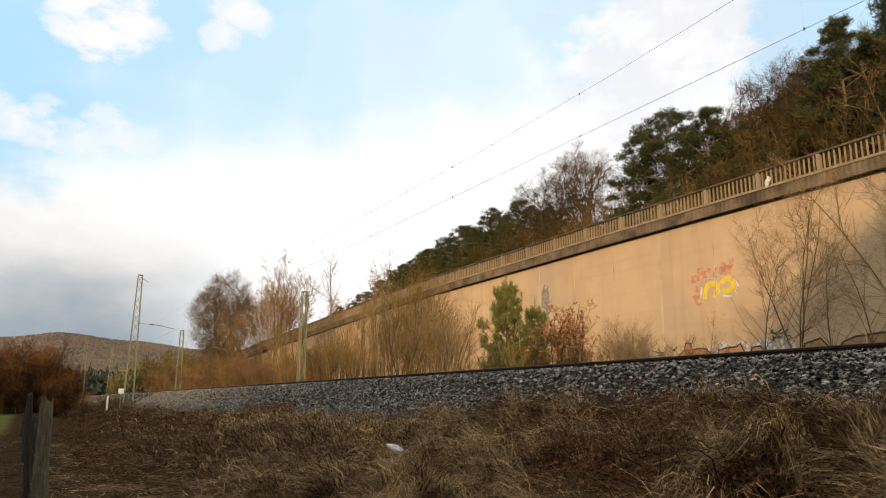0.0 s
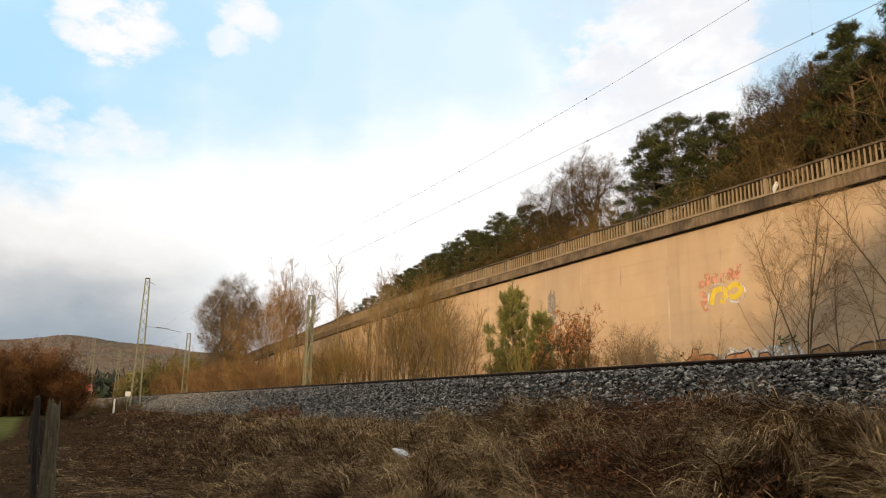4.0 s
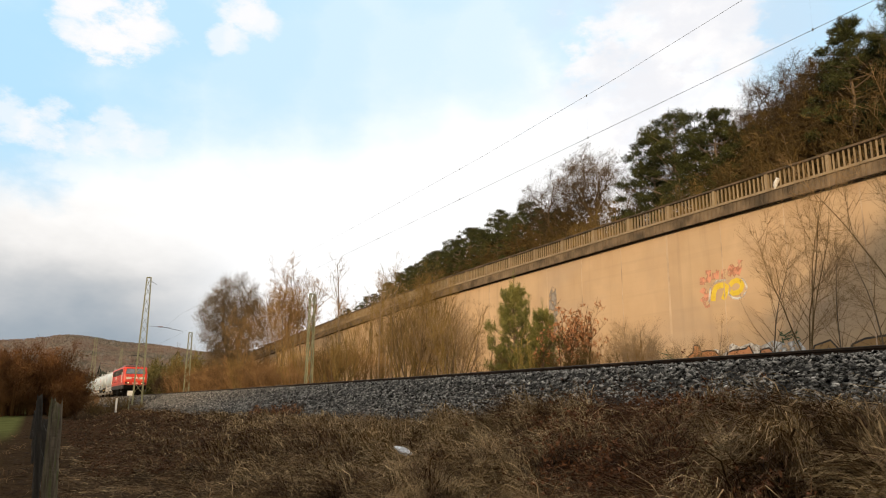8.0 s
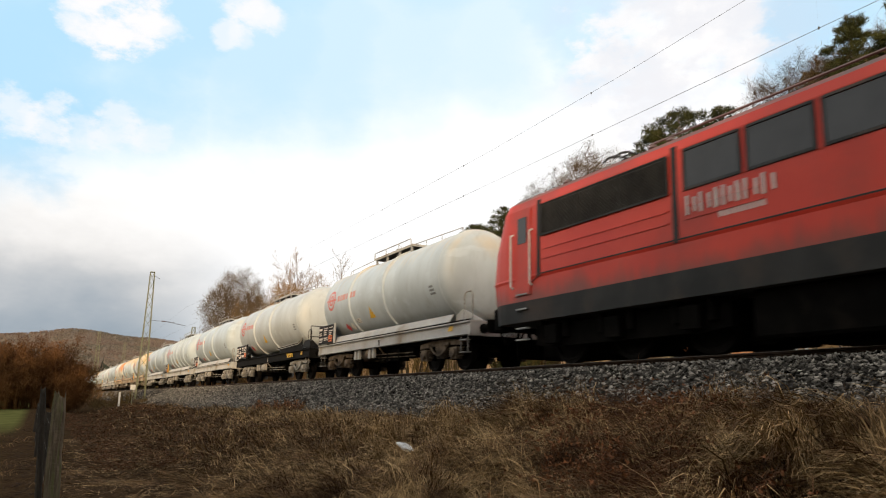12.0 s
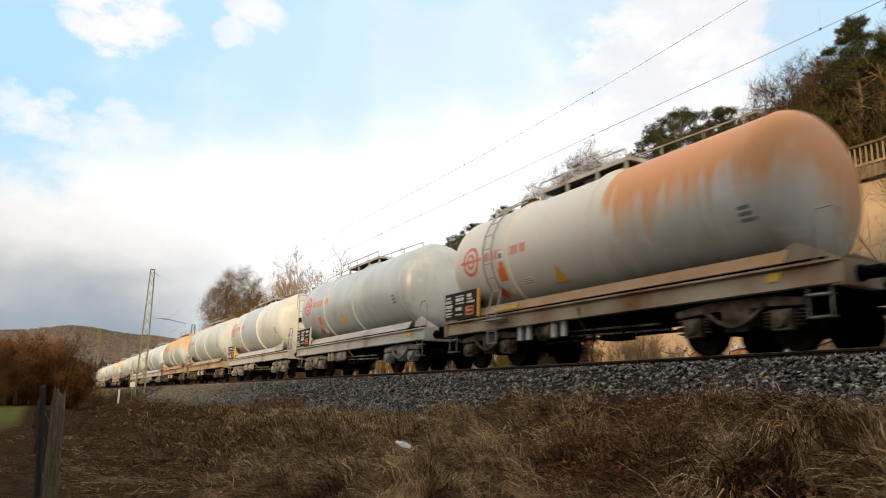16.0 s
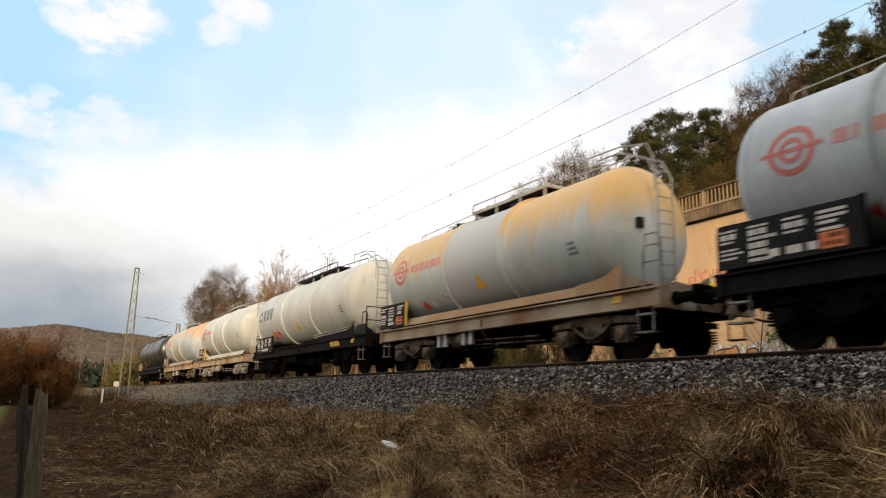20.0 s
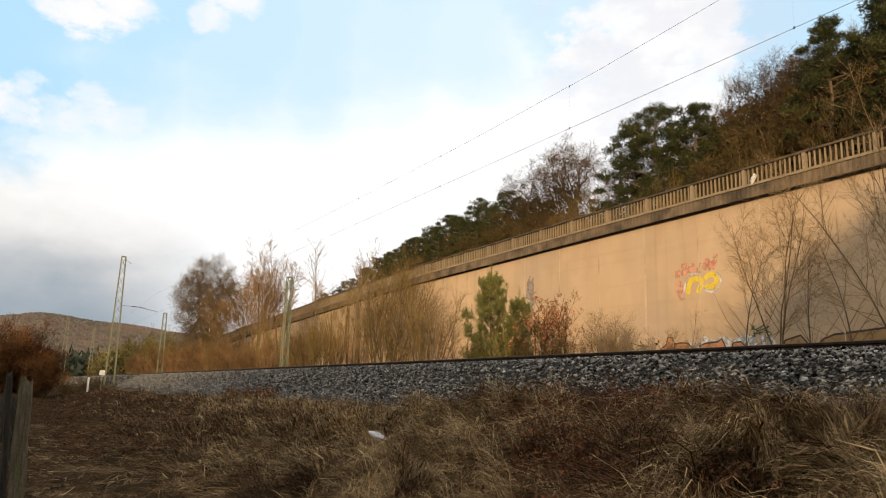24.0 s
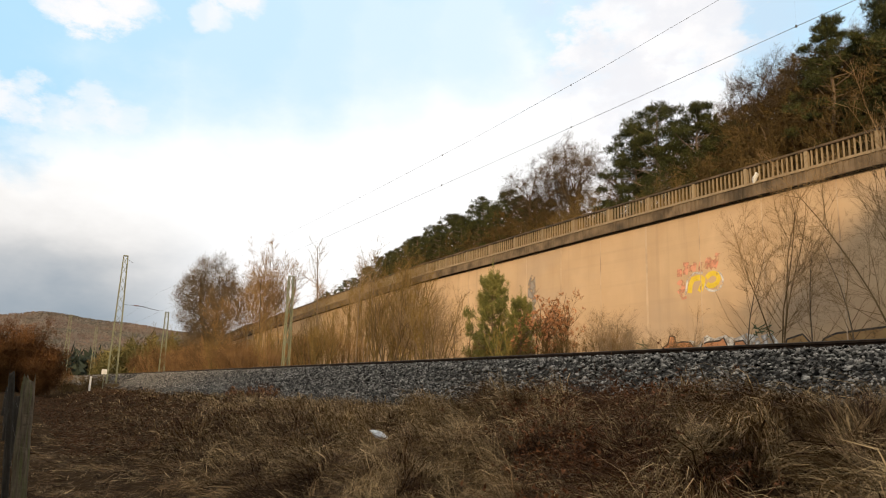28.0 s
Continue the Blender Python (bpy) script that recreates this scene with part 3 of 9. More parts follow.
def grow(rng, stems, levels):
    """A branching skeleton. stems: arrays (origin, direction, length, radius). levels: dicts of seg, wob, up, kids, start, ratio,
    angle, thin. Returns the sticks (p0, p1, r0, r1, level) and the tips of the last level (point, direction)."""
    O, D, Ln, Rd = (np.asarray(q, float) for q in stems)
    out, tips = [], None
    for k, lv in enumerate(levels):
        m = lv.get("seg", 3)
        P, dirs = [O], [D]
        d = D
        for s in range(m):
            nd = unit(d + rng.normal(0, lv.get("wob", 0.12), d.shape) + np.array([0, 0, lv.get("up", 0.05)]))
            q = P[-1] + nd * (Ln / m)[:, None]
            f0, f1 = 1 - s / m * 0.75, 1 - (s + 1) / m * 0.75
            out.append((P[-1], q, Rd * f0, Rd * f1, np.full(len(O), k)))
            P.append(q)
            dirs.append(nd)
            d = nd
        tips = (P[-1], d)
        if k + 1 == len(levels):
            break
        kids = lv["kids"]
        par = np.repeat(np.arange(len(O)), kids)
        t = rng.uniform(lv.get("start", 0.3), 1.0, len(par))
        si = np.minimum((t * m).astype(int), m - 1)
        fr = t * m - si
        PA, DA = np.stack(P), np.stack(dirs)
        o = PA[si, par] * (1 - fr)[:, None] + PA[si + 1, par] * fr[:, None]
        dp = DA[si + 1, par]
        rv = unit(np.cross(dp, rng.normal(0, 1, dp.shape)))
        ang = np.radians(rng.normal(lv.get("angle", 45), 10, len(par)))
        D = unit(dp * np.cos(ang)[:, None] + rv * np.sin(ang)[:, None])
        shape = 1.15 - lv.get("taper", 0.65) * t
        Ln = Ln[par] * lv.get("ratio", 0.5) * shape * rng.uniform(0.7, 1.25, len(par))
        Rd = np.maximum(Rd[par] * (1 - 0.7 * t) * lv.get("thin", 0.6), lv.get("min", 0.004))
        O = o
    cat = [np.concatenate([q[i] for q in out]) for i in range(5)]
    return cat, tips


def as_tris(*sets):
    """Several (verts, faces) joined, quads cut into triangles."""
    vs, fs, n = [], [], 0
    for v, f in sets:
        if f.shape[1] == 4:
            f = np.concatenate([f[:, :3], f[:, [0, 2, 3]]])
        vs.append(v)
        fs.append(f + n)
        n += len(v)
    return np.concatenate(vs), np.concatenate(fs)


def crown_sticks(rng, tips, fork, foot_r, tip_r=0.006, reach=0.42, wob=0.10):
    """Sticks of a tree whose limbs fork again and again until each ends at one of the tips: (p0, p1, r0, r1, tips carried)."""
    n_all = len(tips)
    gain = math.log(foot_r / tip_r) / math.log(n_all)
    out = []
    o, f = np.array([0, 0, -0.2]), np.asarray(fork, float)
    mid = (o + f) / 2 + rng.normal(0, 0.03, 3) * fork[2] * np.array([1, 1, 0])
    for a, b in ((o, mid), (mid, f)):
        out.append((a, b, foot_r, foot_r * 0.9, n_all))
    todo = [(f, np.arange(n_all))]
    while todo:
        p, ix = todo.pop()
        m = len(ix)
        r = tip_r * m ** gain
        if m == 1:
            q = tips[ix[0]]
            c = (p + q) / 2 + rng.normal(0, wob * 0.5, 3) * np.linalg.norm(q - p)
            out.append((p, c, r, r * 0.8, 1))
            out.append((c, q, r * 0.8, r * 0.5, 1))
            continue
        d = tips[ix] - p
        d /= np.linalg.norm(d, axis=1)[:, None] + 1e-6
        k = d[rng.choice(m, 2, replace=False)]
        for _ in range(3):
            side = (d @ k[0]) > (d @ k[1])
            if side.all() or not side.any():
                side = rng.random(m) < 0.5
                side[0], side[-1] = True, False
                break
            k = np.stack([d[side].mean(0), d[~side].mean(0)])
            k /= np.linalg.norm(k, axis=1)[:, None] + 1e-6
        for half in (ix[side], ix[~side]):
            c = tips[half].mean(0)
            q = p + (c - p) * rng.uniform(reach * 0.6, reach * 1.2) + rng.normal(0, wob, 3) * np.linalg.norm(c - p) * 0.4
            rr = tip_r * len(half) ** gain
            out.append((p, q, min(r, rr * 1.25), rr, len(half)))
            todo.append((q, half))
    return [np.array([s[i] for s in out]) for i in range(5)]


def egg(rng, n, centre, rx, rz, power=2.4, cut=-1.0):
    """Random points in an upright egg, denser towards its skin."""
    d = unit(rng.normal(0, 1, (n * 2, 3)))
    d = d[d[:, 2] > cut][:n]
    r = rng.random(len(d))[:, None] ** (1 / power)
    lump = 1 + 0.07 * np.sin(d[:, :1] * 5 + 1) + 0.06 * np.sin(d[:, 1:2] * 7 + 2) + 0.05 * np.sin(d[:, 2:] * 9)
    return np.array([0, 0, centre]) + d * r * lump * np.array([rx, rx, rz])


def twig_spray(rng, cat, level, count, size, width):
    """Fine twigs as thin slivers along the sticks of one level."""
    p0, p1, r0, r1, lv = cat
    s = lv >= level
    t = rng.random((s.sum(), 1))
    return tufts(rng, p0[s] * (1 - t) + p1[s] * t, unit(p1[s] - p0[s]), count, size, width, 0.55)


def tufts(rng, points, dirs, count, size, width, spread=0.8):
    """Thin leaf or needle triangles round points: (verts, tris)."""
    n = len(points) * count
    p = np.repeat(points, count, 0)
    d = unit(np.repeat(dirs, count, 0) * 0.5 + rng.normal(0, spread, (n, 3)))
    s = unit(np.cross(d, rng.normal(0, 1, (n, 3))))
    ln = size * rng.uniform(0.6, 1.3, n)[:, None]
    p = p + rng.normal(0, size * 0.35, (n, 3))
    v = np.stack([p - s * width, p + s * width, p + d * ln], 1).reshape(-1, 3)
    return v, np.arange(n * 3).reshape(-1, 3)


# ---- the lie of the land ----
TRACK_X, RAIL_Z, WALL_X = 11.05, 2.43, 27.0
RAMP_Y = (-60, 15, 30, 41, 49, 55, 66, 79, 98, 110, 140, 180, 240)
RAMP_Z = (11.65, 11.63, 11.52, 11.38, 11.30, 11.14, 10.76, 10.25, 9.58, 9.02, 7.4, 5.4, 3.2)


def rail_top(y):
    """Height of the parapet's cap along the ramp."""
    return np.interp(y, RAMP_Y, RAMP_Z)


def land(x, y):
    x, y = np.asarray(x, float), np.asarray(y, float)
    bank = np.interp(x, (-60, -8, -1.2, 0, 2.4, 3.4, 5.2, 7.0, 8.3, 13.9, 15.5, 27.2), (-0.5, -0.25, -0.1, 0, 0.02, 0.22, 0.70, 0.96, 1.10, 1.42, 2.0, 2.5))
    bank = bank + 0.36 * np.exp(-((x - 6.6) / 1.1) ** 2) * np.clip((12.0 - y) / 3.0, 0, 1) * np.clip((y + 2) / 3, 0, 1)
    terrace = rail_top(y) - 1.0
    slope = terrace + np.interp(x, (27.9, 31, 34, 42, 52, 90, 200), (0, 0, 0.9, 5.0, 9.0, 20, 34)) * np.interp(y, (-60, 60, 110, 200), (1, 0.9, 0.5, 0.12))
    z = np.where(x < 27.45, bank, slope)
    z = z + 0.05 * np.sin(x * 1.7 + y * 0.9) * np.exp(-((x - 4.5) / 3) ** 2) + 0.04 * np.sin(x * 0.8 - y * 1.9) * np.exp(-((x - 4.5) / 3) ** 2)
    z = z + 0.55 * np.clip((3.0 - x) / 2.5, 0, 1) * np.clip((y - 42) / 28, 0, 1) * (x > -60)
    # unseen hillside behind the lens, added to keep low sun off the foreground
    z = z + np.interp(x, (-160, -90, -60, -26), (46, 44.5, 31, 0)) * np.interp(y, (-400, -200, -130, -113, -105, -94, -82, -45, 0, 30, 90), (0.6, 1.4, 1.25, 1.045, 0.985, 0.98, 0.86, 0.86, 0.86, 0.65, 0.0))
    # unseen bank behind the standpoint, added to cut sky light on near ground
    z = z + np.interp(y, (-60, -40, -14, -4), (22, 20, 11.5, 0)) * np.interp(x, (-60, -26, 2.5, 6.5), (0, 1, 1, 0)) * (y > -400)
    # one more unseen mound, added to darken ballast and grass at the right
    z = z + 6.0 * np.exp(-((x - 4.8) / 2.6) ** 2) * np.interp(y, (-34, -24, -3.4, -1.2), (0, 1, 1, 0))
    # unseen mound, added to throw shade on the wall's lower right
    z = z + 7.5 * np.exp(-(((x + 5) / 9) ** 2) - ((y + 23) / 8) ** 2)
    # far wooded ridge across the end of the valley
    far = np.interp(y, (0, 620, 900, 1150, 1700, 3500), (0, 0, 28, 86, 90, 88))
    ridge = far * (0.74 + 0.26 * np.exp(-((x - 45) / 150) ** 2) + 0.03 * np.sin(x / 47 + 2) + 0.02 * np.sin(x / 19))
    return np.where(y > 500, np.maximum(z, 0) + ridge, z)


def build_ground():
    xs = np.concatenate([np.linspace(-2500, -200, 14), np.linspace(-160, -12, 20), np.arange(-9, 14.2, 0.45), np.linspace(14.6, 27.3, 12), [27.5, 27.9, 29, 31], np.linspace(34, 90, 12), np.linspace(110, 400, 10), np.linspace(500, 2500, 8)])
    ys = np.concatenate([np.linspace(-600, -60, 12), np.linspace(-50, 2, 14), np.arange(2.6, 60, 0.6), np.linspace(61, 200, 40), np.linspace(220, 600, 20), np.linspace(640, 1300, 40), np.linspace(1400, 3500, 8)])
    X, Y = np.meshgrid(xs, ys)
    Z = land(X, Y)
    nx, ny = len(xs), len(ys)
    i = np.arange(nx * ny).reshape(ny, nx)
    f = np.stack([i[:-1, :-1], i[:-1, 1:], i[1:, 1:], i[1:, :-1]], -1).reshape(-1, 4)
    m = surf("earth_and_grass", (0.022, 0.014, 0.008), (0.070, 0.045, 0.024), 7.0, 0.98, bump=1.0, bump_scale=22, stain=(0.042, 0.026, 0.015), stain_scale=0.8, stain_at=(0.46, 0.62), spec=0.0)
    nt = m.node_tree
    N, L = nt.nodes.new, nt.links.new
    bsdf = nt.nodes["Principled BSDF"]
    old = bsdf.inputs["Base Color"].links[0].from_socket
    sep = N("ShaderNodeSeparateXYZ")
    L(nt.nodes["Texture Coordinate"].outputs["Object"], sep.inputs[0])
    r = N("ShaderNodeMapRange")
    L(sep.outputs[0], r.inputs[0])
    r.inputs[1].default_value, r.inputs[2].default_value = -0.6, -1.2
    ry = N("ShaderNodeMapRange")
    L(sep.outputs[1], ry.inputs[0])
    ry.inputs[1].default_value, ry.inputs[2].default_value = 34, 48
    both = N("ShaderNodeMath")
    both.operation = "MULTIPLY"
    L(r.outputs[0], both.inputs[0])
    L(ry.outputs[0], both.inputs[1])
    mx = N("ShaderNodeMix")
    mx.data_type = "RGBA"
    L(both.outputs[0], mx.inputs[0])
    L(old, mx.inputs[6])
    turf = N("ShaderNodeTexNoise")
    turf.inputs["Scale"].default_value, turf.inputs["Detail"].default_value = 0.9, 9
    L(nt.nodes["Texture Coordinate"].outputs["Object"], turf.inputs["Vector"])
    field = N("ShaderNodeMix")
    field.data_type = "RGBA"
    L(turf.outputs["Fac"], field.inputs[0])
    field.inputs[6].default_value, field.inputs[7].default_value = (0.040, 0.050, 0.016, 1), (0.155, 0.150, 0.052, 1)
    L(field.outputs[2], mx.inputs[7])
    # far floor and ridge: a paler tone with distance, haze put into the colour
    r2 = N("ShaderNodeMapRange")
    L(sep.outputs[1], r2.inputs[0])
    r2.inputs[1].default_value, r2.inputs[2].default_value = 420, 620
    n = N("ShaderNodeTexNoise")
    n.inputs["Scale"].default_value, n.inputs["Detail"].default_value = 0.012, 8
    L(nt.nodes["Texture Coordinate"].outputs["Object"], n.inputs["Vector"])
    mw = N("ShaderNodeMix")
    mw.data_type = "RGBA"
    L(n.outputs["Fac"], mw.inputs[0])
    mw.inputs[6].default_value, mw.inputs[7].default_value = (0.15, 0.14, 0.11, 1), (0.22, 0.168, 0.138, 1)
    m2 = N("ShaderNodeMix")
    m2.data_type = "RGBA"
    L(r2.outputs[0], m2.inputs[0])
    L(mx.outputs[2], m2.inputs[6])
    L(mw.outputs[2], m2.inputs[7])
    L(m2.outputs[2], bsdf.inputs["Base Color"])
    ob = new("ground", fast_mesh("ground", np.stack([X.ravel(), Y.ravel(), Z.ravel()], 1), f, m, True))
    tagged(ob, "brown winter earth and matted dry grass running to a far wooded ridge", "ground", kind="structure")


build_ground()


def bed_z(x):
    return np.interp(x, (6.9, 7.3, 8.1, 9.45, 9.75, 12.35, 12.65, 13.9, 14.3), (0.80, 1.00, 1.42, 2.20, 2.27, 2.27, 2.20, 1.6, 1.35))


def build_track():
    rng = np.random.default_rng(5)
    xs = np.linspace(6.9, 14.3, 46)
    ys = np.concatenate([np.linspace(-260, -14, 30), np.arange(-12, 60, 0.35), np.linspace(61, 900, 160)])
    X, Y = np.meshgrid(xs, ys)
    Z = bed_z(X) + rng.normal(0, 0.012, X.shape) - np.where(Y > 40, 0.5 * np.clip(8.75 - X, 0, 1) * np.clip((Y - 40) / 20, 0, 1), 0)
    i = np.arange(X.size).reshape(X.shape)
    f = np.stack([i[:-1, :-1], i[:-1, 1:], i[1:, 1:], i[1:, :-1]], -1).reshape(-1, 4)
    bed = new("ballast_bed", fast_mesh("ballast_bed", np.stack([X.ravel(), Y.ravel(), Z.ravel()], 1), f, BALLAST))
    tagged(bed, "near-black crushed-stone ballast bed under the track, toned for shade between stones", "ballast", kind="structure")
    # loose stones on the shoulder
    oct_v = np.array([(1, 0, 0), (-1, 0, 0), (0, 1, 0), (0, -1, 0), (0, 0, 1), (0, 0, -1)], float)
    oct_f = np.array([(0, 2, 4), (2, 1, 4), (1, 3, 4), (3, 0, 4), (2, 0, 5), (3, 1, 5)])
    n = 122000
    y = np.concatenate([2 + 66 * rng.random(84000) ** 1.7, 60 + 90 * rng.random(8000) ** 1.3, 5 + 45 * rng.random(30000) ** 1.3])
    x = 7.0 + np.concatenate([3.35 * rng.random(92000), 0.95 * rng.random(30000)])
    z = bed_z(np.maximum(x, 6.91)) + rng.uniform(-0.012, 0.03, n)
    size = rng.uniform(0.016, 0.046, n) * np.interp(y, (0, 12, 20, 70, 150), (1.12, 1.1, 1.05, 1.25, 2.4))
    size = size * np.where(rng.random(n) < np.interp(y, (4, 16), (0.30, 0.0)), 0.45, 1.0)
    size = size * np.where(x < 7.85 + 0.15 * np.sin(y * 1.3), 0.42, 1.0)
    v = oct_v[None] * np.array([1.0, 1.0, 0.62]) * rng.uniform(0.55, 1.3, (n, 6, 1)) * size[:, None, None]
    v = v + rng.normal(0, 0.16, v.shape) * size[:, None, None]
    a, b = rng.uniform(0, 6.28, n), rng.uniform(-0.9, 0.9, n)
    ca, sa, cb, sb = np.cos(a), np.sin(a), np.cos(b), np.sin(b)
    vx, vy, vz = v[..., 0], v[..., 1], v[..., 2]
    vy, vz = vy * cb[:, None] - vz * sb[:, None], vy * sb[:, None] + vz * cb[:, None]
    vx, vy = vx * ca[:, None] - vy * sa[:, None], vx * sa[:, None] + vy * ca[:, None]
    v = np.stack([vx + x[:, None], vy + y[:, None], vz + z[:, None]], -1).reshape(-1, 3)
    f = (np.arange(n)[:, None, None] * 6 + oct_f[None]).reshape(-1, 3)
    st = new("ballast_stones", fast_mesh("ballast_stones", v, f, STONE))
    tagged(st, "loose angular grey ballast stones heaped on the track shoulder", "ballast", kind="stuff")
    # rails
    for side in (-1, 1):
        x = TRACK_X + side * 0.7525
        bm = bmesh.new()
        prof = [(-0.07, 0.0), (0.07, 0.0), (0.07, 0.012), (0.012, 0.035), (0.012, 0.12), (0.036, 0.132), (0.036, 0.163), (-0.036, 0.163), (-0.036, 0.132), (-0.012, 0.12), (-0.012, 0.035), (-0.07, 0.012)]
        a = [bm.verts.new((x + px, -260, RAIL_Z - 0.172 + pz)) for px, pz in prof]
        b = [bm.verts.new((x + px, 900, RAIL_Z - 0.172 + pz)) for px, pz in prof]
        for i in range(len(prof)):
            bm.faces.new((a[i], a[(i + 1) % 12], b[(i + 1) % 12], b[i]))
        rail = part("rail", bm, RUST)
        tagged(rail, "rusty brown steel rail with a worn bright head on ballast", "rail", group="rails of the track", kind="structure")
        bm = bmesh.new()
        box(bm, x - 0.033, x + 0.033, -260, 900, RAIL_Z - 0.009, RAIL_Z)
        part("rail_head", bm, RAILTOP, rail, "worn bright steel running surface")
    bm = bmesh.new()
    for k in range(0, 290):
        y = -24 + 0.6 * k
        box(bm, TRACK_X - 1.3, TRACK_X + 1.3, y - 0.13, y + 0.13, 2.10, 2.262)
    tagged(part("sleepers", bm, SLEEPER), "grey concrete sleepers half buried in ballast", "sleepers", kind="stuff")


build_track()


def wall_surface(y0, y1):
    """One wall panel between two joints, its top following the ramp."""
    bm = bmesh.new()
    n = max(1, int((y1 - y0) / 3))
    fr, bk = [], []
    for i in range(n + 1):
        y = y0 + (y1 - y0) * i / n
        zt = float(rail_top(y)) - 1.455
        fr.append((bm.verts.new((WALL_X, y, 1.2)), bm.verts.new((WALL_X, y, zt))))
        bk.append((bm.verts.new((WALL_X + 0.45, y, 1.2)), bm.verts.new((WALL_X + 0.45, y, zt))))
    for i in range(n):
        bm.faces.new((fr[i][0], fr[i][1], fr[i + 1][1], fr[i + 1][0]))
        bm.faces.new((bk[i][0], bk[i + 1][0], bk[i + 1][1], bk[i][1]))
        bm.faces.new((fr[i][1], bk[i][1], bk[i + 1][1], fr[i + 1][1]))
    bm.faces.new((fr[0][0], bk[0][0], bk[0][1], fr[0][1]))
    bm.faces.new((fr[-1][0], fr[-1][1], bk[-1][1], bk[-1][0]))
    return bm


def build_wall():
    wall = new("wall_retaining")
    wall.location = (WALL_X, 0, 0)
    tagged(wall, "tall tan concrete retaining wall with vertical joints and graffiti below a railing", "wall", kind="structure")
    inv = Matrix.Translation((-WALL_X, 0, 0))

    def put(name, bm, mat, label=""):
        bm.transform(inv)
        return part(name, bm, mat, wall, label)

    bay, pour = 2.88, 3.37
    y0 = 26.49 - 10 * pour
    for k in range(49):
        a = y0 + k * pour
        put("panel", wall_surface(a + (0.02 if k == 10 else 0.005), a + pour - 0.005), CONCRETE)
        # pale render strip over the joint, widest at the movement joint
        bm = bmesh.new()
        w = 0.075 if k == 10 else 0.03
        box(bm, WALL_X - 0.012, WALL_X - 0.002, a - w, a + w * 0.7, 1.3, float(rail_top(a)) - 1.46)
        put("joint_strip", bm, JOINT, "pale strip over a joint of the wall")
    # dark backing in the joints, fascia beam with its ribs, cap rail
    # a thin black strip below the fascia stands in for its cast shade
    for nm, xa, xb, za, zb, mat, lab in (("joint_backing", 0.05, 0.40, None, -1.55, CONC_DARK, ""), ("fascia", -0.22, 0.40, -1.40, -0.902, CONC_DARK, "dark weathered concrete edge beam"), ("drip_edge", -0.14, 0.30, -1.45, -1.403, EDGE_SHADE, "black strip standing for the shade under the beam"), ("cap_rail", -0.24, -0.06, -0.09, 0.0, CAP, "worn concrete cap rail"), ("base_rail", -0.28, 0.10, -0.90, -0.79, CONC_RAIL, "pale worn concrete ledge")):
        bm = bmesh.new()
        ys = np.arange(-8.3, 190, bay)
        rows = []
        for y in ys:
            t = float(rail_top(y))
            lo = 1.2 if za is None else t + za
            rows.append([bm.verts.new((WALL_X + x, y, z)) for x, z in ((xa, lo), (xb, lo), (xb, t + zb), (xa, t + zb))])
        for a, b in zip(rows, rows[1:]):
            for i in range(4):
                bm.faces.new((a[i], b[i], b[(i + 1) % 4], a[(i + 1) % 4]))
        bm.faces.new(rows[0][::-1])
        bm.faces.new(rows[-1])
        bmesh.ops.recalc_face_normals(bm, faces=bm.faces[:])
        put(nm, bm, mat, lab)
    bm = bmesh.new()
    for y in np.arange(-8.0, 110, 0.24):
        t = float(rail_top(y))
        box(bm, WALL_X - 0.245, WALL_X - 0.218, y - 0.07, y + 0.07, t - 1.40, t - 0.90)
    tagged(put("fascia_rib", bm, CONC_DARK), kind="stuff")
    # posts and balusters
    pm = bmesh.new()
    box(pm, -0.23, -0.07, -0.075, 0.075, -0.9, -0.06)
    post_me = part("post", pm, CONC_RAIL, wall).data
    first_post = [o for o in wall.children if o.name == "post"][0]
    bb = bmesh.new()
    box(bb, -0.185, -0.115, -0.023, 0.023, -0.80, -0.08)
    bal_me = part("baluster", bb, CONC_RAIL, wall).data
    first_bal = [o for o in wall.children if o.name == "baluster"][0]
    rest = bmesh.new()
    n_bal, used_first = 0, [False, False]
    for j in range(-7, 62):
        y = 14.55 + j * bay
        if y > 188:
            break
        m = Matrix.Translation((0, y, float(rail_top(y))))
        if j == -7:
            first_post.matrix_basis = m
        else:
            again("post", post_me, wall, m)
        for q in range(1, 13):
            yy = y + q * bay / 13
            if yy > 188:
                continue
            zz = float(rail_top(yy))
            if 6 < yy < 70:
                if not used_first[1]:
                    first_bal.matrix_basis = Matrix.Translation((0, yy, zz))
                    used_first[1] = True
                else:
                    again("baluster", bal_me, wall, Matrix.Translation((0, yy, zz)))
                n_bal += 1
            else:
                box(rest, -0.185, -0.115, yy - 0.023, yy + 0.023, zz - 0.80, zz - 0.08)
    tagged(part("balusters_beyond", rest, CONC_RAIL, wall), kind="stuff")
    return wall


retaining_wall = build_wall()


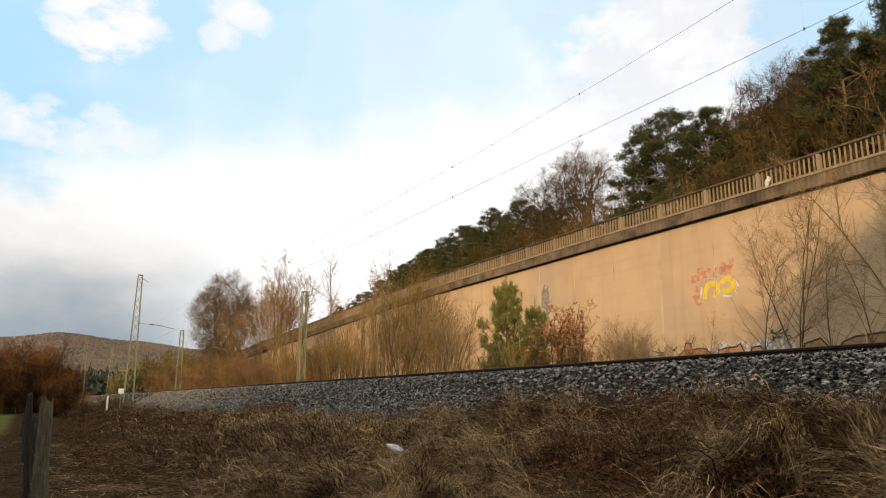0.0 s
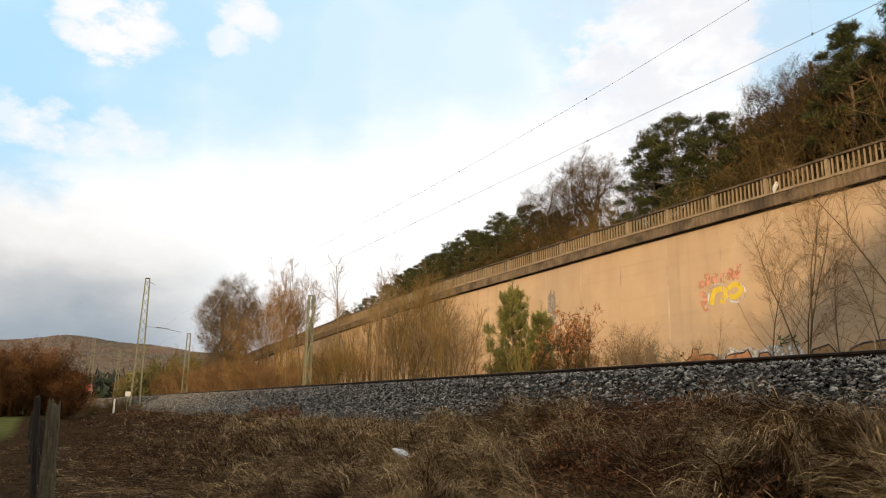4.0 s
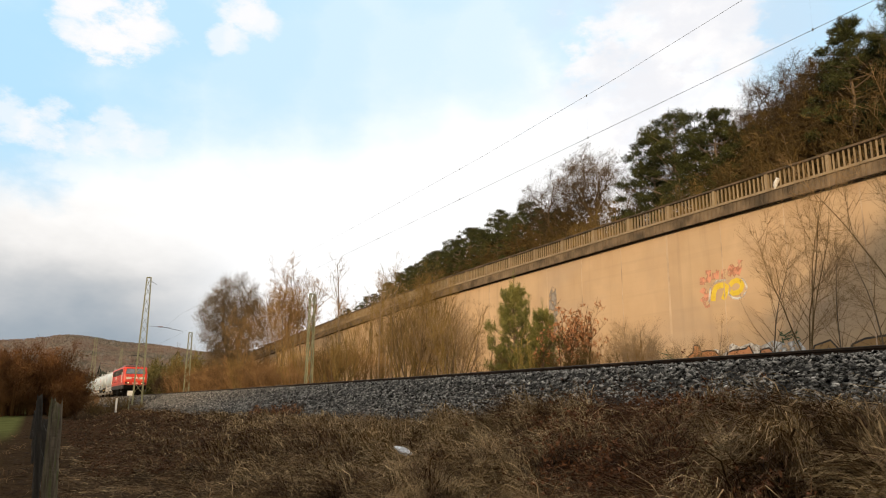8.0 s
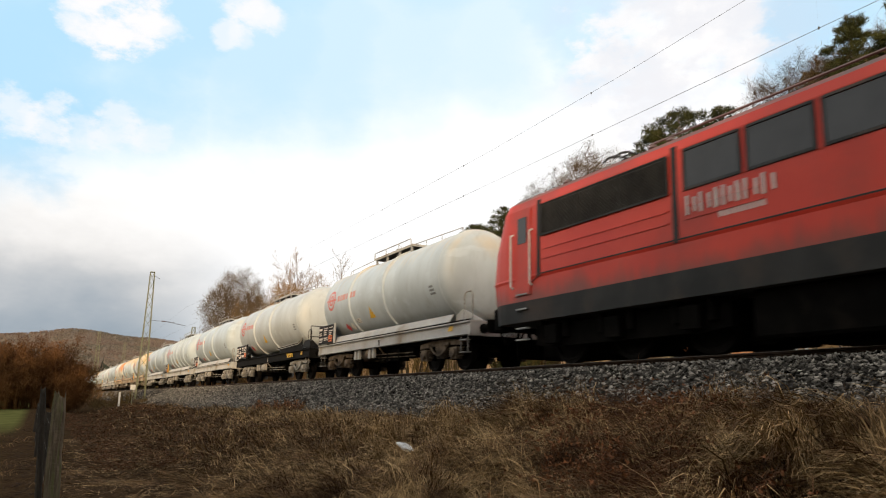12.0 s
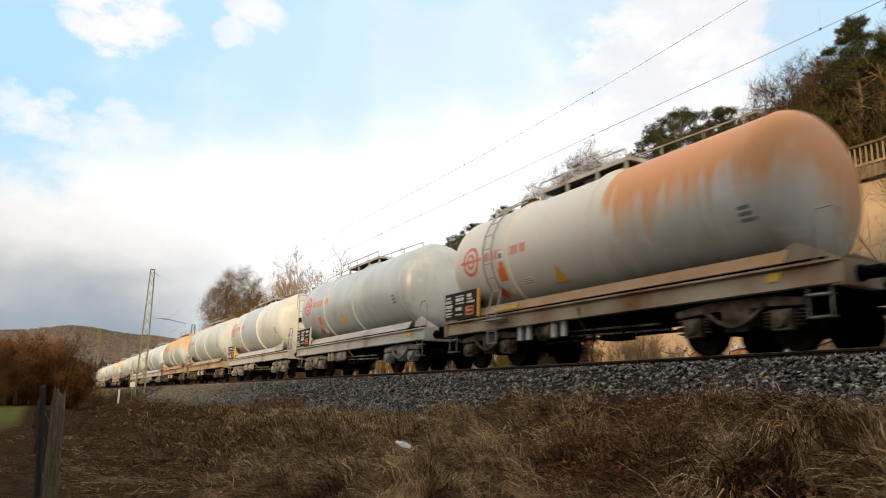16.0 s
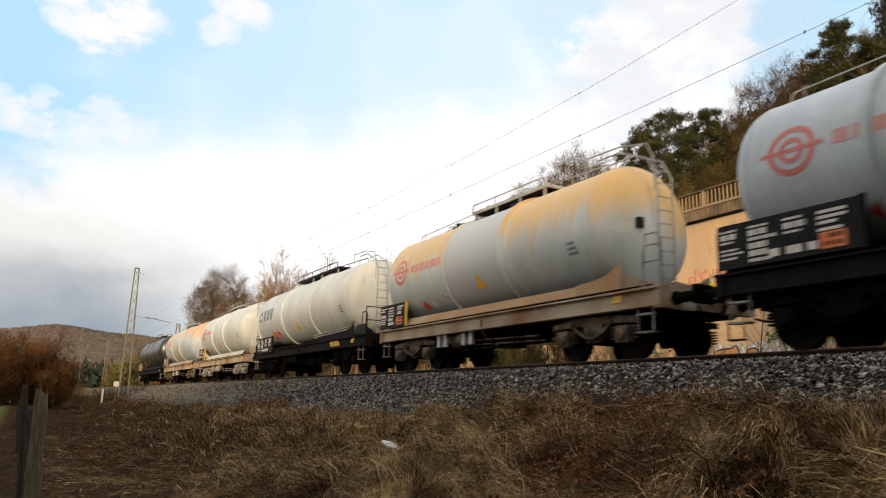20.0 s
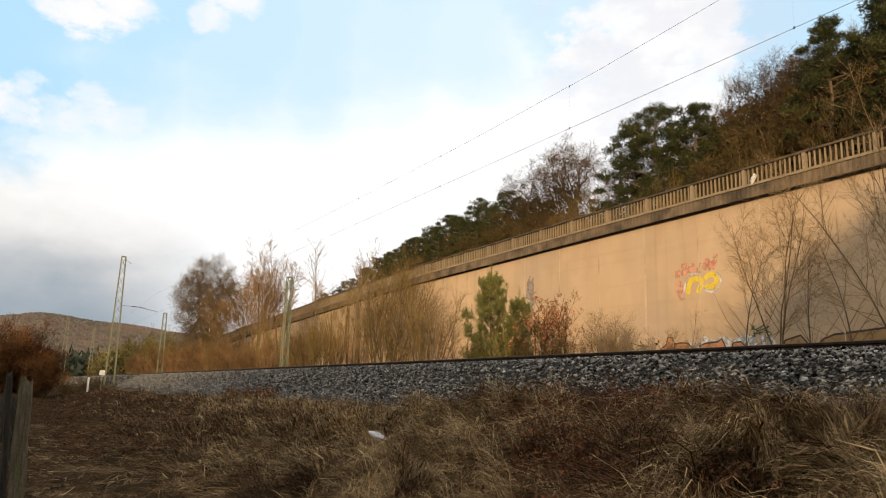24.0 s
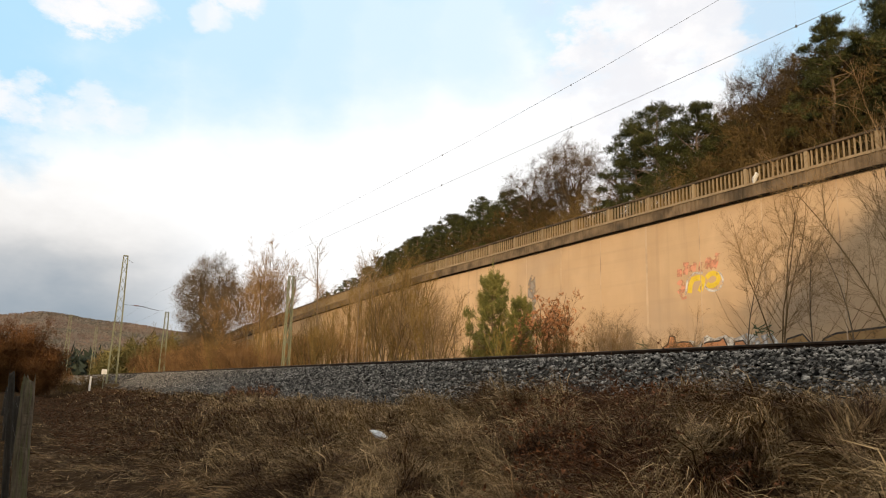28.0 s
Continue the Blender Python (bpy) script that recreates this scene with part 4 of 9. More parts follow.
# ---- plants ----
def bare_tree_meshes(seed, crowns, fork, foot_r, twig, spray, tip_r=0.006, up=0.35, limb=10, bark=None, reach=0.42, wob=0.12, leaves=None):
    """Trunk and crown meshes of a leafless tree; crowns: (tips, centre height, half width, half height) eggs; spray: count, length, width."""
    rng = np.random.default_rng(seed)
    tips = np.concatenate([egg(rng, n, c, rx, rz) + np.array([ox, oy, 0]) for n, c, rx, rz, ox, oy in crowns])
    p0, p1, r0, r1, m = crown_sticks(rng, tips, fork, foot_r, tip_r, reach, wob)
    big = m > limb
    v, f = tubes(p0[big], p1[big], r0[big], r1[big], 5)
    trunk = fast_mesh("trunk", v, f, bark or BARK)
    q = ~big
    fine = np.flatnonzero(m <= 3)
    pts = np.concatenate([p1[fine], (p0[fine] + p1[fine]) / 2])
    d = unit(p1[fine] - p0[fine]) + np.array([0, 0, up])
    th = q & (m <= 4)
    q = q & (m > 4)
    v, f = as_tris(tubes(p0[q], p1[q], r0[q], r1[q]), slips(rng, p0[th], p1[th], r0[th], r1[th]), tufts(rng, pts, np.concatenate([d, d]), spray[0], spray[1], spray[2], 0.38))
    crown = fast_mesh("crown", v, f, twig)
    if leaves is None:
        return trunk, crown
    hold = pts[np.sin(pts[:, 0] * 1.7 + 1) + np.sin(pts[:, 1] * 1.9) + np.sin(pts[:, 2] * 1.6 + 2) > leaves[3]]
    v, f = tufts(rng, hold, np.tile([[0, 0, -0.3]], (len(hold), 1)), leaves[0], leaves[1], leaves[2], 1.0)
    return trunk, crown, fast_mesh("foliage", v, f, LEAF_BROWN)


def fan_tree_meshes(seed, stem, levels, twig, spray, bark=None, feet=1, splay=0.0, foot=0.0, spread=0.12, dome=0.16):
    """A leafless tree grown from its stems outwards; stem: length, radius; the finest level is drawn as slips with sprays of twigs."""
    rng = np.random.default_rng(seed)
    a = np.linspace(0, 6.283, feet, endpoint=False) + rng.uniform(0, 0.6, feet)
    tilt = splay * np.sqrt(rng.uniform(0.05, 1.0, feet)) if feet > 1 else np.zeros(1)
    far = spread * np.sqrt(rng.uniform(0.1, 1.0, feet)) * (feet > 1)
    o = np.stack([far * np.cos(a), far * np.sin(a), np.full(feet, foot - 0.15)], 1)
    d = unit(np.stack([np.cos(a) * tilt, np.sin(a) * tilt, np.ones(feet)], 1))
    ln = stem[0] * rng.uniform(0.84, 1.05, feet) * (1.0 - dome * (tilt / max(splay, 0.01)) ** 2)
    cat, tips = grow(rng, (o, d, ln, np.full(feet, stem[1])), levels)
    if foot:
        base = [np.array([[0, 0, -0.3]]), np.array([[0, 0, foot + 0.1]]), np.array([stem[1] * 2.2]), np.array([stem[1] * 1.7]), np.array([0])]
        cat = [np.concatenate([p, q]) for p, q in zip(base, cat)]
    top = len(levels) - 1
    low, mid, end = cat[4] < 1, (cat[4] >= 1) & (cat[4] < top), cat[4] == top
    v, f = tubes(*[c[low] for c in cat[:4]], 6)
    trunk = fast_mesh("trunk", v, f, bark or BARK)
    v, f = as_tris(tubes(*[c[mid] for c in cat[:4]]), slips(rng, *[c[end] for c in cat[:4]]), twig_spray(rng, cat, top, *spray))
    return trunk, fast_mesh("crown", v, f, twig)


def bush_mesh(seed, height, width, stems=16, twig=TWIG_BROWN, kids=(6, 5), lean=0.35, fat=1.0, spray=(2, 0.35, 0.008)):
    rng = np.random.default_rng(seed)
    a = rng.uniform(0, 6.28, stems)
    rr = width * 0.4 * np.sqrt(rng.random(stems))
    o = np.stack([rr * np.cos(a), rr * np.sin(a), np.full(stems, -0.1)], 1)
    d = unit(np.stack([np.cos(a) * lean * rng.uniform(0.2, 1.4, stems), np.sin(a) * lean * rng.uniform(0.2, 1.4, stems), np.ones(stems)], 1))
    ln = height * rng.uniform(0.5, 1.05, stems)
    lv = [dict(seg=4, wob=0.10, up=0.06, kids=kids[0], start=0.1, ratio=0.45, angle=30, thin=0.6, min=0.010 * fat),
          dict(seg=3, wob=0.14, up=0.06, kids=kids[1], start=0.15, ratio=0.45, angle=35, thin=0.6, min=0.008 * fat),
          dict(seg=1, wob=0.16, up=0.04)]
    cat, tips = grow(rng, (o, d, ln, np.full(stems, 0.010 + height * 0.006)), lv)
    lo = cat[4] < 2
    v, f = as_tris(tubes(*[c[lo] for c in cat[:4]]), slips(rng, *[c[~lo] for c in cat[:4]]), twig_spray(rng, cat, 2, *spray))
    return fast_mesh("crown", v, f, twig), tips


def pine_meshes(seed, height, crown_r, bare, pads, per_pad, needles=NEEDLE, tuft=0.30, slim=0.6):
    """An old pine: a bent trunk, reaching limbs and flat separate pads of needles."""
    rng = np.random.default_rng(seed)
    zs = np.linspace(-0.2, height * 0.97, 9)
    bend = np.cumsum(rng.normal(0, 0.07, (9, 2)), 0) * height / 9
    tp = np.column_stack([bend, zs])
    rad = np.interp(zs, (0, height), (height * 0.018, 0.03))
    sticks = [(tp[i], tp[i + 1], rad[i], rad[i + 1]) for i in range(8)]
    pts, ds = [], []
    for i in range(pads):
        t = bare + (1 - bare) * (i + 0.6) / pads
        ang = i * 2.4 + rng.uniform(-0.5, 0.5)
        reach = crown_r * min(1.0, slim + 1.15 * (1 - t) ** 0.7 - 0.35) * rng.uniform(0.35, 1.0) * (0.15 if i == pads - 1 else 1)
        z = t * height
        base = np.array([np.interp(z - 0.25 * reach, zs, tp[:, 0]), np.interp(z - 0.25 * reach, zs, tp[:, 1]), z - 0.25 * reach])
        c = np.array([base[0] + reach * math.cos(ang), base[1] + reach * math.sin(ang), z + 0.10 * reach])
        mid = (base + c) / 2 + np.array([0, 0, -0.05 * reach])
        sticks += [(base, mid, 0.05, 0.035), (mid, c, 0.035, 0.015)]
        a = crown_r * rng.uniform(0.15, 0.31) * (1.15 - 0.45 * t)
        q = unit(rng.normal(0, 1, (per_pad, 3))) * rng.random((per_pad, 1)) ** 0.4
        q = q * np.array([a, a, a * rng.uniform(0.28, 0.48)]) + c
        q[:, 2] += 0.22 * np.hypot(q[:, 0] - c[0], q[:, 1] - c[1]) * rng.uniform(-0.4, 1.0, per_pad)
        pts.append(q)
        o = q - c
        o[:, 2] = 0
        ds.append(unit(unit(o) * 0.5 + np.array([0, 0, 0.7])))
    p0, p1, r0, r1 = (np.array([k[i] for k in sticks]) for i in range(4))
    v, f = tubes(p0, p1, r0, r1, 5)
    trunk = fast_mesh("trunk", v, f, BARK)
    v, f = tufts(rng, np.concatenate(pts), np.concatenate(ds), 7, tuft, tuft * 0.10, 0.5)
    return trunk, fast_mesh("crown", v, f, needles)


def young_pine_meshes(seed, height, half):
    """A bushy young pine: whorls of rising branches clothed with needles along their length, a bare leader on top."""
    rng = np.random.default_rng(seed)
    sticks, pts, ds = [(np.array([0, 0, -0.1]), np.array([0, 0, height]), 0.05, 0.010)], [], []
    whorls = 12
    for k in range(whorls):
        t = k / whorls
        for j in range(7):
            a = j * 0.9 + k * 0.55 + rng.uniform(-0.3, 0.3)
            ln = half * (0.10 + 1.0 * (1 - t) ** 0.85) * rng.uniform(0.45, 1.1)
            b = np.array([0, 0, 0.05 + t * height * 0.90 + rng.uniform(-0.12, 0.12)])
            tip = b + np.array([ln * math.cos(a), ln * math.sin(a), ln * rng.uniform(0.35, 0.65) + 0.12])
            mid = (b + tip) / 2 - np.array([0, 0, 0.12 * ln])
            sticks += [(b, mid, 0.016, 0.012), (mid, tip, 0.012, 0.006)]
            ends = [(mid, tip), (tip, tip + np.array([0.05 * math.cos(a), 0.05 * math.sin(a), 0.24]))]
            for _ in range(6):
                u = rng.uniform(0.25, 0.95)
                o = b * (1 - u) + tip * u
                e = o + unit(((tip - b) + rng.normal(0, 0.55, 3) * ln + np.array([0, 0, 0.35 * ln]))[None])[0] * rng.uniform(0.18, 0.42) * min(1.0, 0.35 + ln * 0.6)
                sticks.append((o, e, 0.008, 0.004))
                ends.append((o, e))
            for o, e in ends:
                u = rng.uniform(0.15, 1.0, (10, 1))
                pts.append(o * (1 - u) + e * u)
                ds.append(np.repeat(unit((e - o)[None]), 10, 0))
    u = np.linspace(0.86, 1.06, 16)[:, None]
    pts.append(np.array([[0, 0, height]]) * u)
    ds.append(np.tile([[0, 0, 1.0]], (16, 1)))
    p0, p1, r0, r1 = (np.array([k[i] for k in sticks]) for i in range(4))
    v, f = tubes(p0, p1, r0, r1, 4)
    trunk = fast_mesh("trunk", v, f, BARK)
    v, f = tufts(rng, np.concatenate(pts), np.concatenate(ds), 6, 0.12, 0.009, 0.42)
    return trunk, fast_mesh("crown", v, f, NEEDLE_LIGHT)


def at(x, y, rz=0.0, dz=0.0, s=1.0, sz=None):
    return Matrix.LocRotScale((x, y, float(land(x, y)) + dz), Euler((0, 0, radians(rz))), (s, s, sz or s))


class Nursery:
    """Plants of a few kinds, each built once and copied with its own place and size."""

    def __init__(self, name, category, group):
        self.name, self.category, self.group, self.kinds, self.roots = name, category, group, {}, {}

    def kind(self, key, meshes, label, parts):
        self.kinds[key] = (meshes, label, parts)

    def put(self, key, m, label=""):
        if key not in self.roots:
            meshes, text, parts = self.kinds[key]
            root = new(self.name)
            for nm, me in zip(parts, meshes):
                again(nm, me, root)
            tagged(root, text, self.category, self.group)
            root.matrix_basis = m
            self.roots[key] = root
        else:
            root = copy_thing(self.roots[key], m)
            root.matrix_basis = m
        if label:
            root["label"] = label
        return root


def build_plants():
    rng = np.random.default_rng(11)
    sh = Nursery("shrub", "shrub", "shrubs along the line")
    def shrub_meshes(seed, h, w, stems, bark, twig, splay=0.34):
        lv = [dict(seg=5, wob=0.07, up=0.05, kids=12, start=0.34, ratio=0.40, angle=34, taper=0.55, thin=0.42, min=0.009),
              dict(seg=3, wob=0.10, up=0.07, kids=6, start=0.2, ratio=0.46, angle=36, thin=0.6, min=0.007),
              dict(seg=1, wob=0.14, up=0.04)]
        return fan_tree_meshes(seed, (h, 0.014 + 0.0052 * h), lv, twig, (2, 0.30, 0.006), bark, stems, splay, 0.0, w * 0.16, 0.30)

    for i, (h, w, st, bk, tw, lab) in enumerate(((4.4, 2.6, 8, STEM_OLIVE, TWIG_FAWN, "leafless golden-brown shrub with upright stems and a fine twiggy crown"), (5.2, 3.0, 6, STEM_OLIVE, TWIG_OLIVE, "tall leafless shrub with olive stems before the concrete wall"), (3.6, 3.4, 13, TWIG_RED, TWIG_RED, "low red-brown leafless thicket bush"), (4.8, 2.8, 9, TWIG_GREY, TWIG_GREY, "pale grey leafless shrub with fanned stems"), (5.4, 2.8, 7, STEM_OLIVE, TWIG_OLIVE, "olive-brown leafless shrub with upright stems"), (5.0, 2.8, 6, TWIG_DARK, TWIG_BROWN, "dark brown leafless shrub with upright stems"))):
        sh.kind(i, shrub_meshes(100 + i, h, w, st, bk, tw, (0.40, 0.36, 0.60, 0.62, 0.32, 0.34)[i]), lab, ("trunk", "crown"))

    def shrub(k, x, y, s=1.0, sz=None):
        sh.put(k, at(x, y, rng.uniform(0, 360), s=s, sz=sz))

    for y in np.arange(27.6, 62, 2.2):
        k = int(rng.choice((0, 1, 5, 5, 1, 4) if y > 33 else (0, 1, 0, 1, 1, 4)))
        shrub(k, rng.uniform(16, 21), y + rng.uniform(-0.5, 0.5), rng.uniform(0.72, 1.2) * np.interp(y, (27, 34, 46, 60), (0.62, 0.98, 0.98, 0.75)))
    for y in np.arange(58, 118, 2.4):
        shrub(int(rng.choice((2, 2, 2, 4))), rng.uniform(15.5, 18.5), y, rng.uniform(0.8, 1.08) * np.interp(y, (70, 85), (1, 1.22)))
    for y in np.arange(50, 100, 1.5):
        shrub(int(rng.choice((2, 2, 0, 4))), rng.uniform(17, 23.5), y, rng.uniform(0.7, 1.15))
    for y in np.arange(84, 200, 3.6):
        shrub(int(rng.choice((2, 4, 4))), rng.uniform(16, 26), y, rng.uniform(0.9, 1.3))
    sh.kind("tall", shrub_meshes(105, 8.4, 3.2, 8, STEM_OLIVE, TWIG_OLIVE, 0.22), "tall olive-brown brush of upright stems against the ramp", ("trunk", "crown"))
    for x, y, s in ((24, 53.5, 1.15), (24.3, 51, 1.22), (24.6, 48.6, 1.15), (24.2, 46.4, 1.0), (24.5, 57, 1.05), (23.5, 43.4, 0.72), (24.4, 61, 0.95)):
        sh.put("tall", at(x, y, rng.uniform(0, 360), s=s))
    for x, y, s in ((18.6, 33.2, 0.92), (19.2, 35.6, 1.0)):
        shrub(3, x, y, s)
    sh.kind("dark", (bush_mesh(107, 2.0, 1.8, 16, TWIG_BROWN, (6, 5), 0.5, 1.0, (3, 0.25, 0.006))[0],), "low dark-brown tangled bush at the foot of a young pine", ("crown",))
    for x, y, s in ((16.2, 26.6, 0.8), (16.3, 25.4, 0.7), (16.4, 22.0, 0.7), (16.8, 21.2, 0.8), (17.0, 20.3, 0.7)):
        sh.put("dark", at(x, y, y * 50, s=s))
    sh.kind("sapling", (bush_mesh(106, 3.3, 0.8, 5, TWIG_YELLOW, (4, 3), 0.10, 1.3, (1, 0.2, 0.005))[0],), "young yellow-green saplings with bare upright stems", ("crown",))
    sh.put("sapling", at(16.3, 24.0, 40, s=0.95))
    sh.put("sapling", at(16.6, 23.3, 140, s=0.8))
    for x, y, s in ((17.2, 21.2, 0.42), (18.4, 20.2, 0.50), (18, 19.2, 0.42), (20.5, 22.0, 0.6), (19.5, 18.4, 0.4), (21, 25, 0.5), (18, 26.2, 0.5), (19, 17.4, 0.34), (17.6, 18.6, 0.36), (18.6, 16.4, 0.34), (17.4, 17.6, 0.3), (19.6, 20.8, 0.5)):
        shrub(int(rng.choice((0, 3))), x, y, s)
    # thicket by the fence line and the field edge
    sh.kind("thicket", (bush_mesh(109, 3.6, 3.6, 30, TWIG_RUST, (7, 6), 0.40, 1.1, (9, 0.42, 0.012))[0],), "dense red-brown leafless thicket at the field edge", ("crown",))
    for x, y, s in ((-0.2, 71, 1.5), (1.2, 72.5, 1.15), (-1.2, 72, 1.45), (-3.4, 73, 1.3), (1.9, 71, 0.8), (-5.6, 75, 1.6), (-0.4, 70, 1.2), (0.6, 69.5, 1.0), (-8.5, 78, 1.8), (1.7, 74, 0.95), (-2.2, 69, 1.1), (1.4, 69.6, 0.6)):
        sh.put("thicket", at(x, y, rng.uniform(0, 360), s=s, sz=s))
    for x, y, s in ((4.6, 86, 0.5), (5.2, 95, 0.6), (5.9, 105, 0.55), (4.0, 110, 0.7), (5.5, 120, 0.5)):
        shrub(2, x, y, s)
    for x, y, s in ((5.0, 67, 0.42), (4.1, 70, 0.5), (6.2, 70, 0.40), (7.1, 73, 0.42), (7.7, 78, 0.46), (6.4, 77, 0.5), (8.1, 84, 0.5), (7.2, 88, 0.5), (8.3, 93, 0.52), (8.2, 104, 0.55), (4.6, 76, 0.5), (8.4, 116, 0.6), (7.4, 66, 0.32)):
        sh.put("dark", at(x, y, y * 50, s=s), "low brown scrub bush on the shoulder of the line")
    # bare trees
    tr = Nursery("bare_tree", "tree", "leafless trees")
    P = ("trunk", "crown")
    tr.kind("round", bare_tree_meshes(21, ((1250, 8.9, 4.3, 5.3, 0, 0), (300, 4.6, 3.2, 2.4, 0, 0)), (0, 0, 1.9), 0.26, TWIG_MID, (3, 0.75, 0.012), 0.009, 0.9, 20, TWIG_DARK, 0.50, 0.02), "leafless tree with a broad rounded crown of fine twigs", P)
    tr.kind("slim", fan_tree_meshes(22, (9.4, 0.085), [dict(seg=8, wob=0.04, up=0.03, kids=20, start=0.28, ratio=0.46, angle=40, taper=0.55, thin=0.42, min=0.02), dict(seg=4, wob=0.08, up=0.10, kids=8, start=0.15, ratio=0.44, angle=34, thin=0.5, min=0.012), dict(seg=2, wob=0.10, up=0.06, kids=5, start=0.2, ratio=0.5, angle=34, thin=0.6, min=0.009), dict(seg=1, wob=0.1, up=0.03)], TWIG_FAWN, (1, 0.4, 0.008), TWIG_MID, 2, 0.14, 0.8, 0.1, 0.2), "slim leafless tree with upswept branches", P)
    tr.kind("thin", fan_tree_meshes(23, (11.6, 0.085), [dict(seg=8, wob=0.025, up=0.03, kids=20, start=0.42, ratio=0.27, angle=42, taper=0.72, thin=0.45, min=0.016), dict(seg=3, wob=0.07, up=0.10, kids=6, start=0.2, ratio=0.42, angle=36, thin=0.6, min=0.010), dict(seg=2, wob=0.1, up=0.05)], TWIG_GREY, (1, 0.4, 0.007)), "tall thin pale leafless birch", P)
    tr.kind("open", fan_tree_meshes(24, (5.9, 0.027), [dict(seg=7, wob=0.06, up=0.04, kids=14, start=0.10, ratio=0.50, angle=38, taper=0.62, thin=0.40, min=0.010), dict(seg=5, wob=0.08, up=0.05, kids=9, start=0.12, ratio=0.42, angle=38, thin=0.5, min=0.005), dict(seg=2, wob=0.10, up=0.03, kids=5, start=0.2, ratio=0.5, angle=38, thin=0.6, min=0.003), dict(seg=1, wob=0.1, up=0.02)], TWIG_WARM, (1, 0.22, 0.0025), TWIG_WARM, 4, 0.38, 0.8, 0.08, 0.12), "small leafless tree with spreading fine branches before the wall", P)
    tr.kind("open_slim", fan_tree_meshes(27, (5.6, 0.036), [dict(seg=6, wob=0.05, up=0.03, kids=17, start=0.22, ratio=0.50, angle=44, taper=0.75, thin=0.5, min=0.010), dict(seg=4, wob=0.07, up=0.06, kids=7, start=0.15, ratio=0.40, angle=38, thin=0.5, min=0.005), dict(seg=2, wob=0.1, up=0.03)], TWIG_WARM, (1, 0.22, 0.003)), "slender leafless tree with a pale stem before the wall", P)
    tr.kind("oak", bare_tree_meshes(25, ((330, 6.6, 2.7, 2.6, -1.1, 0), (260, 5.8, 2.4, 2.2, 1.8, 0.4), (40, 3.8, 2.3, 1.2, 0.6, 0)), (0, 0, 2.2), 0.16, TWIG_DARK, (3, 0.42, 0.008), 0.005, 0.2, 9, TWIG_DARK, 0.44, 0.16), "leafless oak with crooked spreading limbs above the wall", P)
    tr.kind("brown", bare_tree_meshes(26, ((360, 4.6, 2.9, 3.4, 0, 0), (70, 1.8, 2.2, 1.5, 0, 0)), (0, 0, 0.9), 0.15, TWIG_BROWN, (2, 0.5, 0.010), 0.006, 0.3, 16, leaves=(4, 0.15, 0.048, 0.1)), "brown winter tree with dense twigs and some withered leaves", P + ("foliage",))
    tr.put("round", at(20.6, 94, 20, s=1.06))
    tr.put("slim", at(19.0, 66, 80, s=0.98))
    tr.put("slim", at(21.0, 66, 200, s=1.08))
    tr.put("slim", at(18.6, 62, 300, s=0.80))
    tr.put("slim", at(20.2, 75, 290, s=1.0))
    tr.put("thin", at(20.3, 54.5, 0, s=1.05))
    tr.put("thin", at(21.5, 50, 140, s=0.86))
    tr.put("thin", at(20.8, 46.5, 200, s=0.72))
    tr.put("slim", at(22, 83, 120, s=1.0))
    tr.put("slim", at(20.0, 70, 30, s=0.92))
    tr.put("slim", at(18.4, 79, 210, s=0.8))
    tr.put("open", at(21, 14.9, 10, s=1.0))
    tr.put("open_slim", at(22.5, 17.4, 130, s=0.96))
    tr.put("open_slim", at(21.2, 12.6, 300, s=0.9))
    tr.put("open", at(20.4, 10.9, 240, s=1.12))
    tr.put("open_slim", at(20.4, 13.4, 60, s=0.8))
    tr.put("open_slim", at(19, 20.6, 60, s=0.36))
    tr.put("open_slim", at(21.4, 18.9, 200, s=0.52))
    for x, y, s in ((18.5, 29.5, 0.62), (19.5, 32.5, 0.80), (17.5, 34.8, 0.88), (20, 37, 0.95), (18, 40.5, 0.92), (19.5, 43.5, 1.0), (17.6, 48.5, 0.9), (19, 52.5, 1.0), (18, 57.5, 1.0)):
        tr.put("open_slim", at(x, y, rng.uniform(0, 360), s=s * 1.1), "small leafless tree with upright stems among the shrubs")
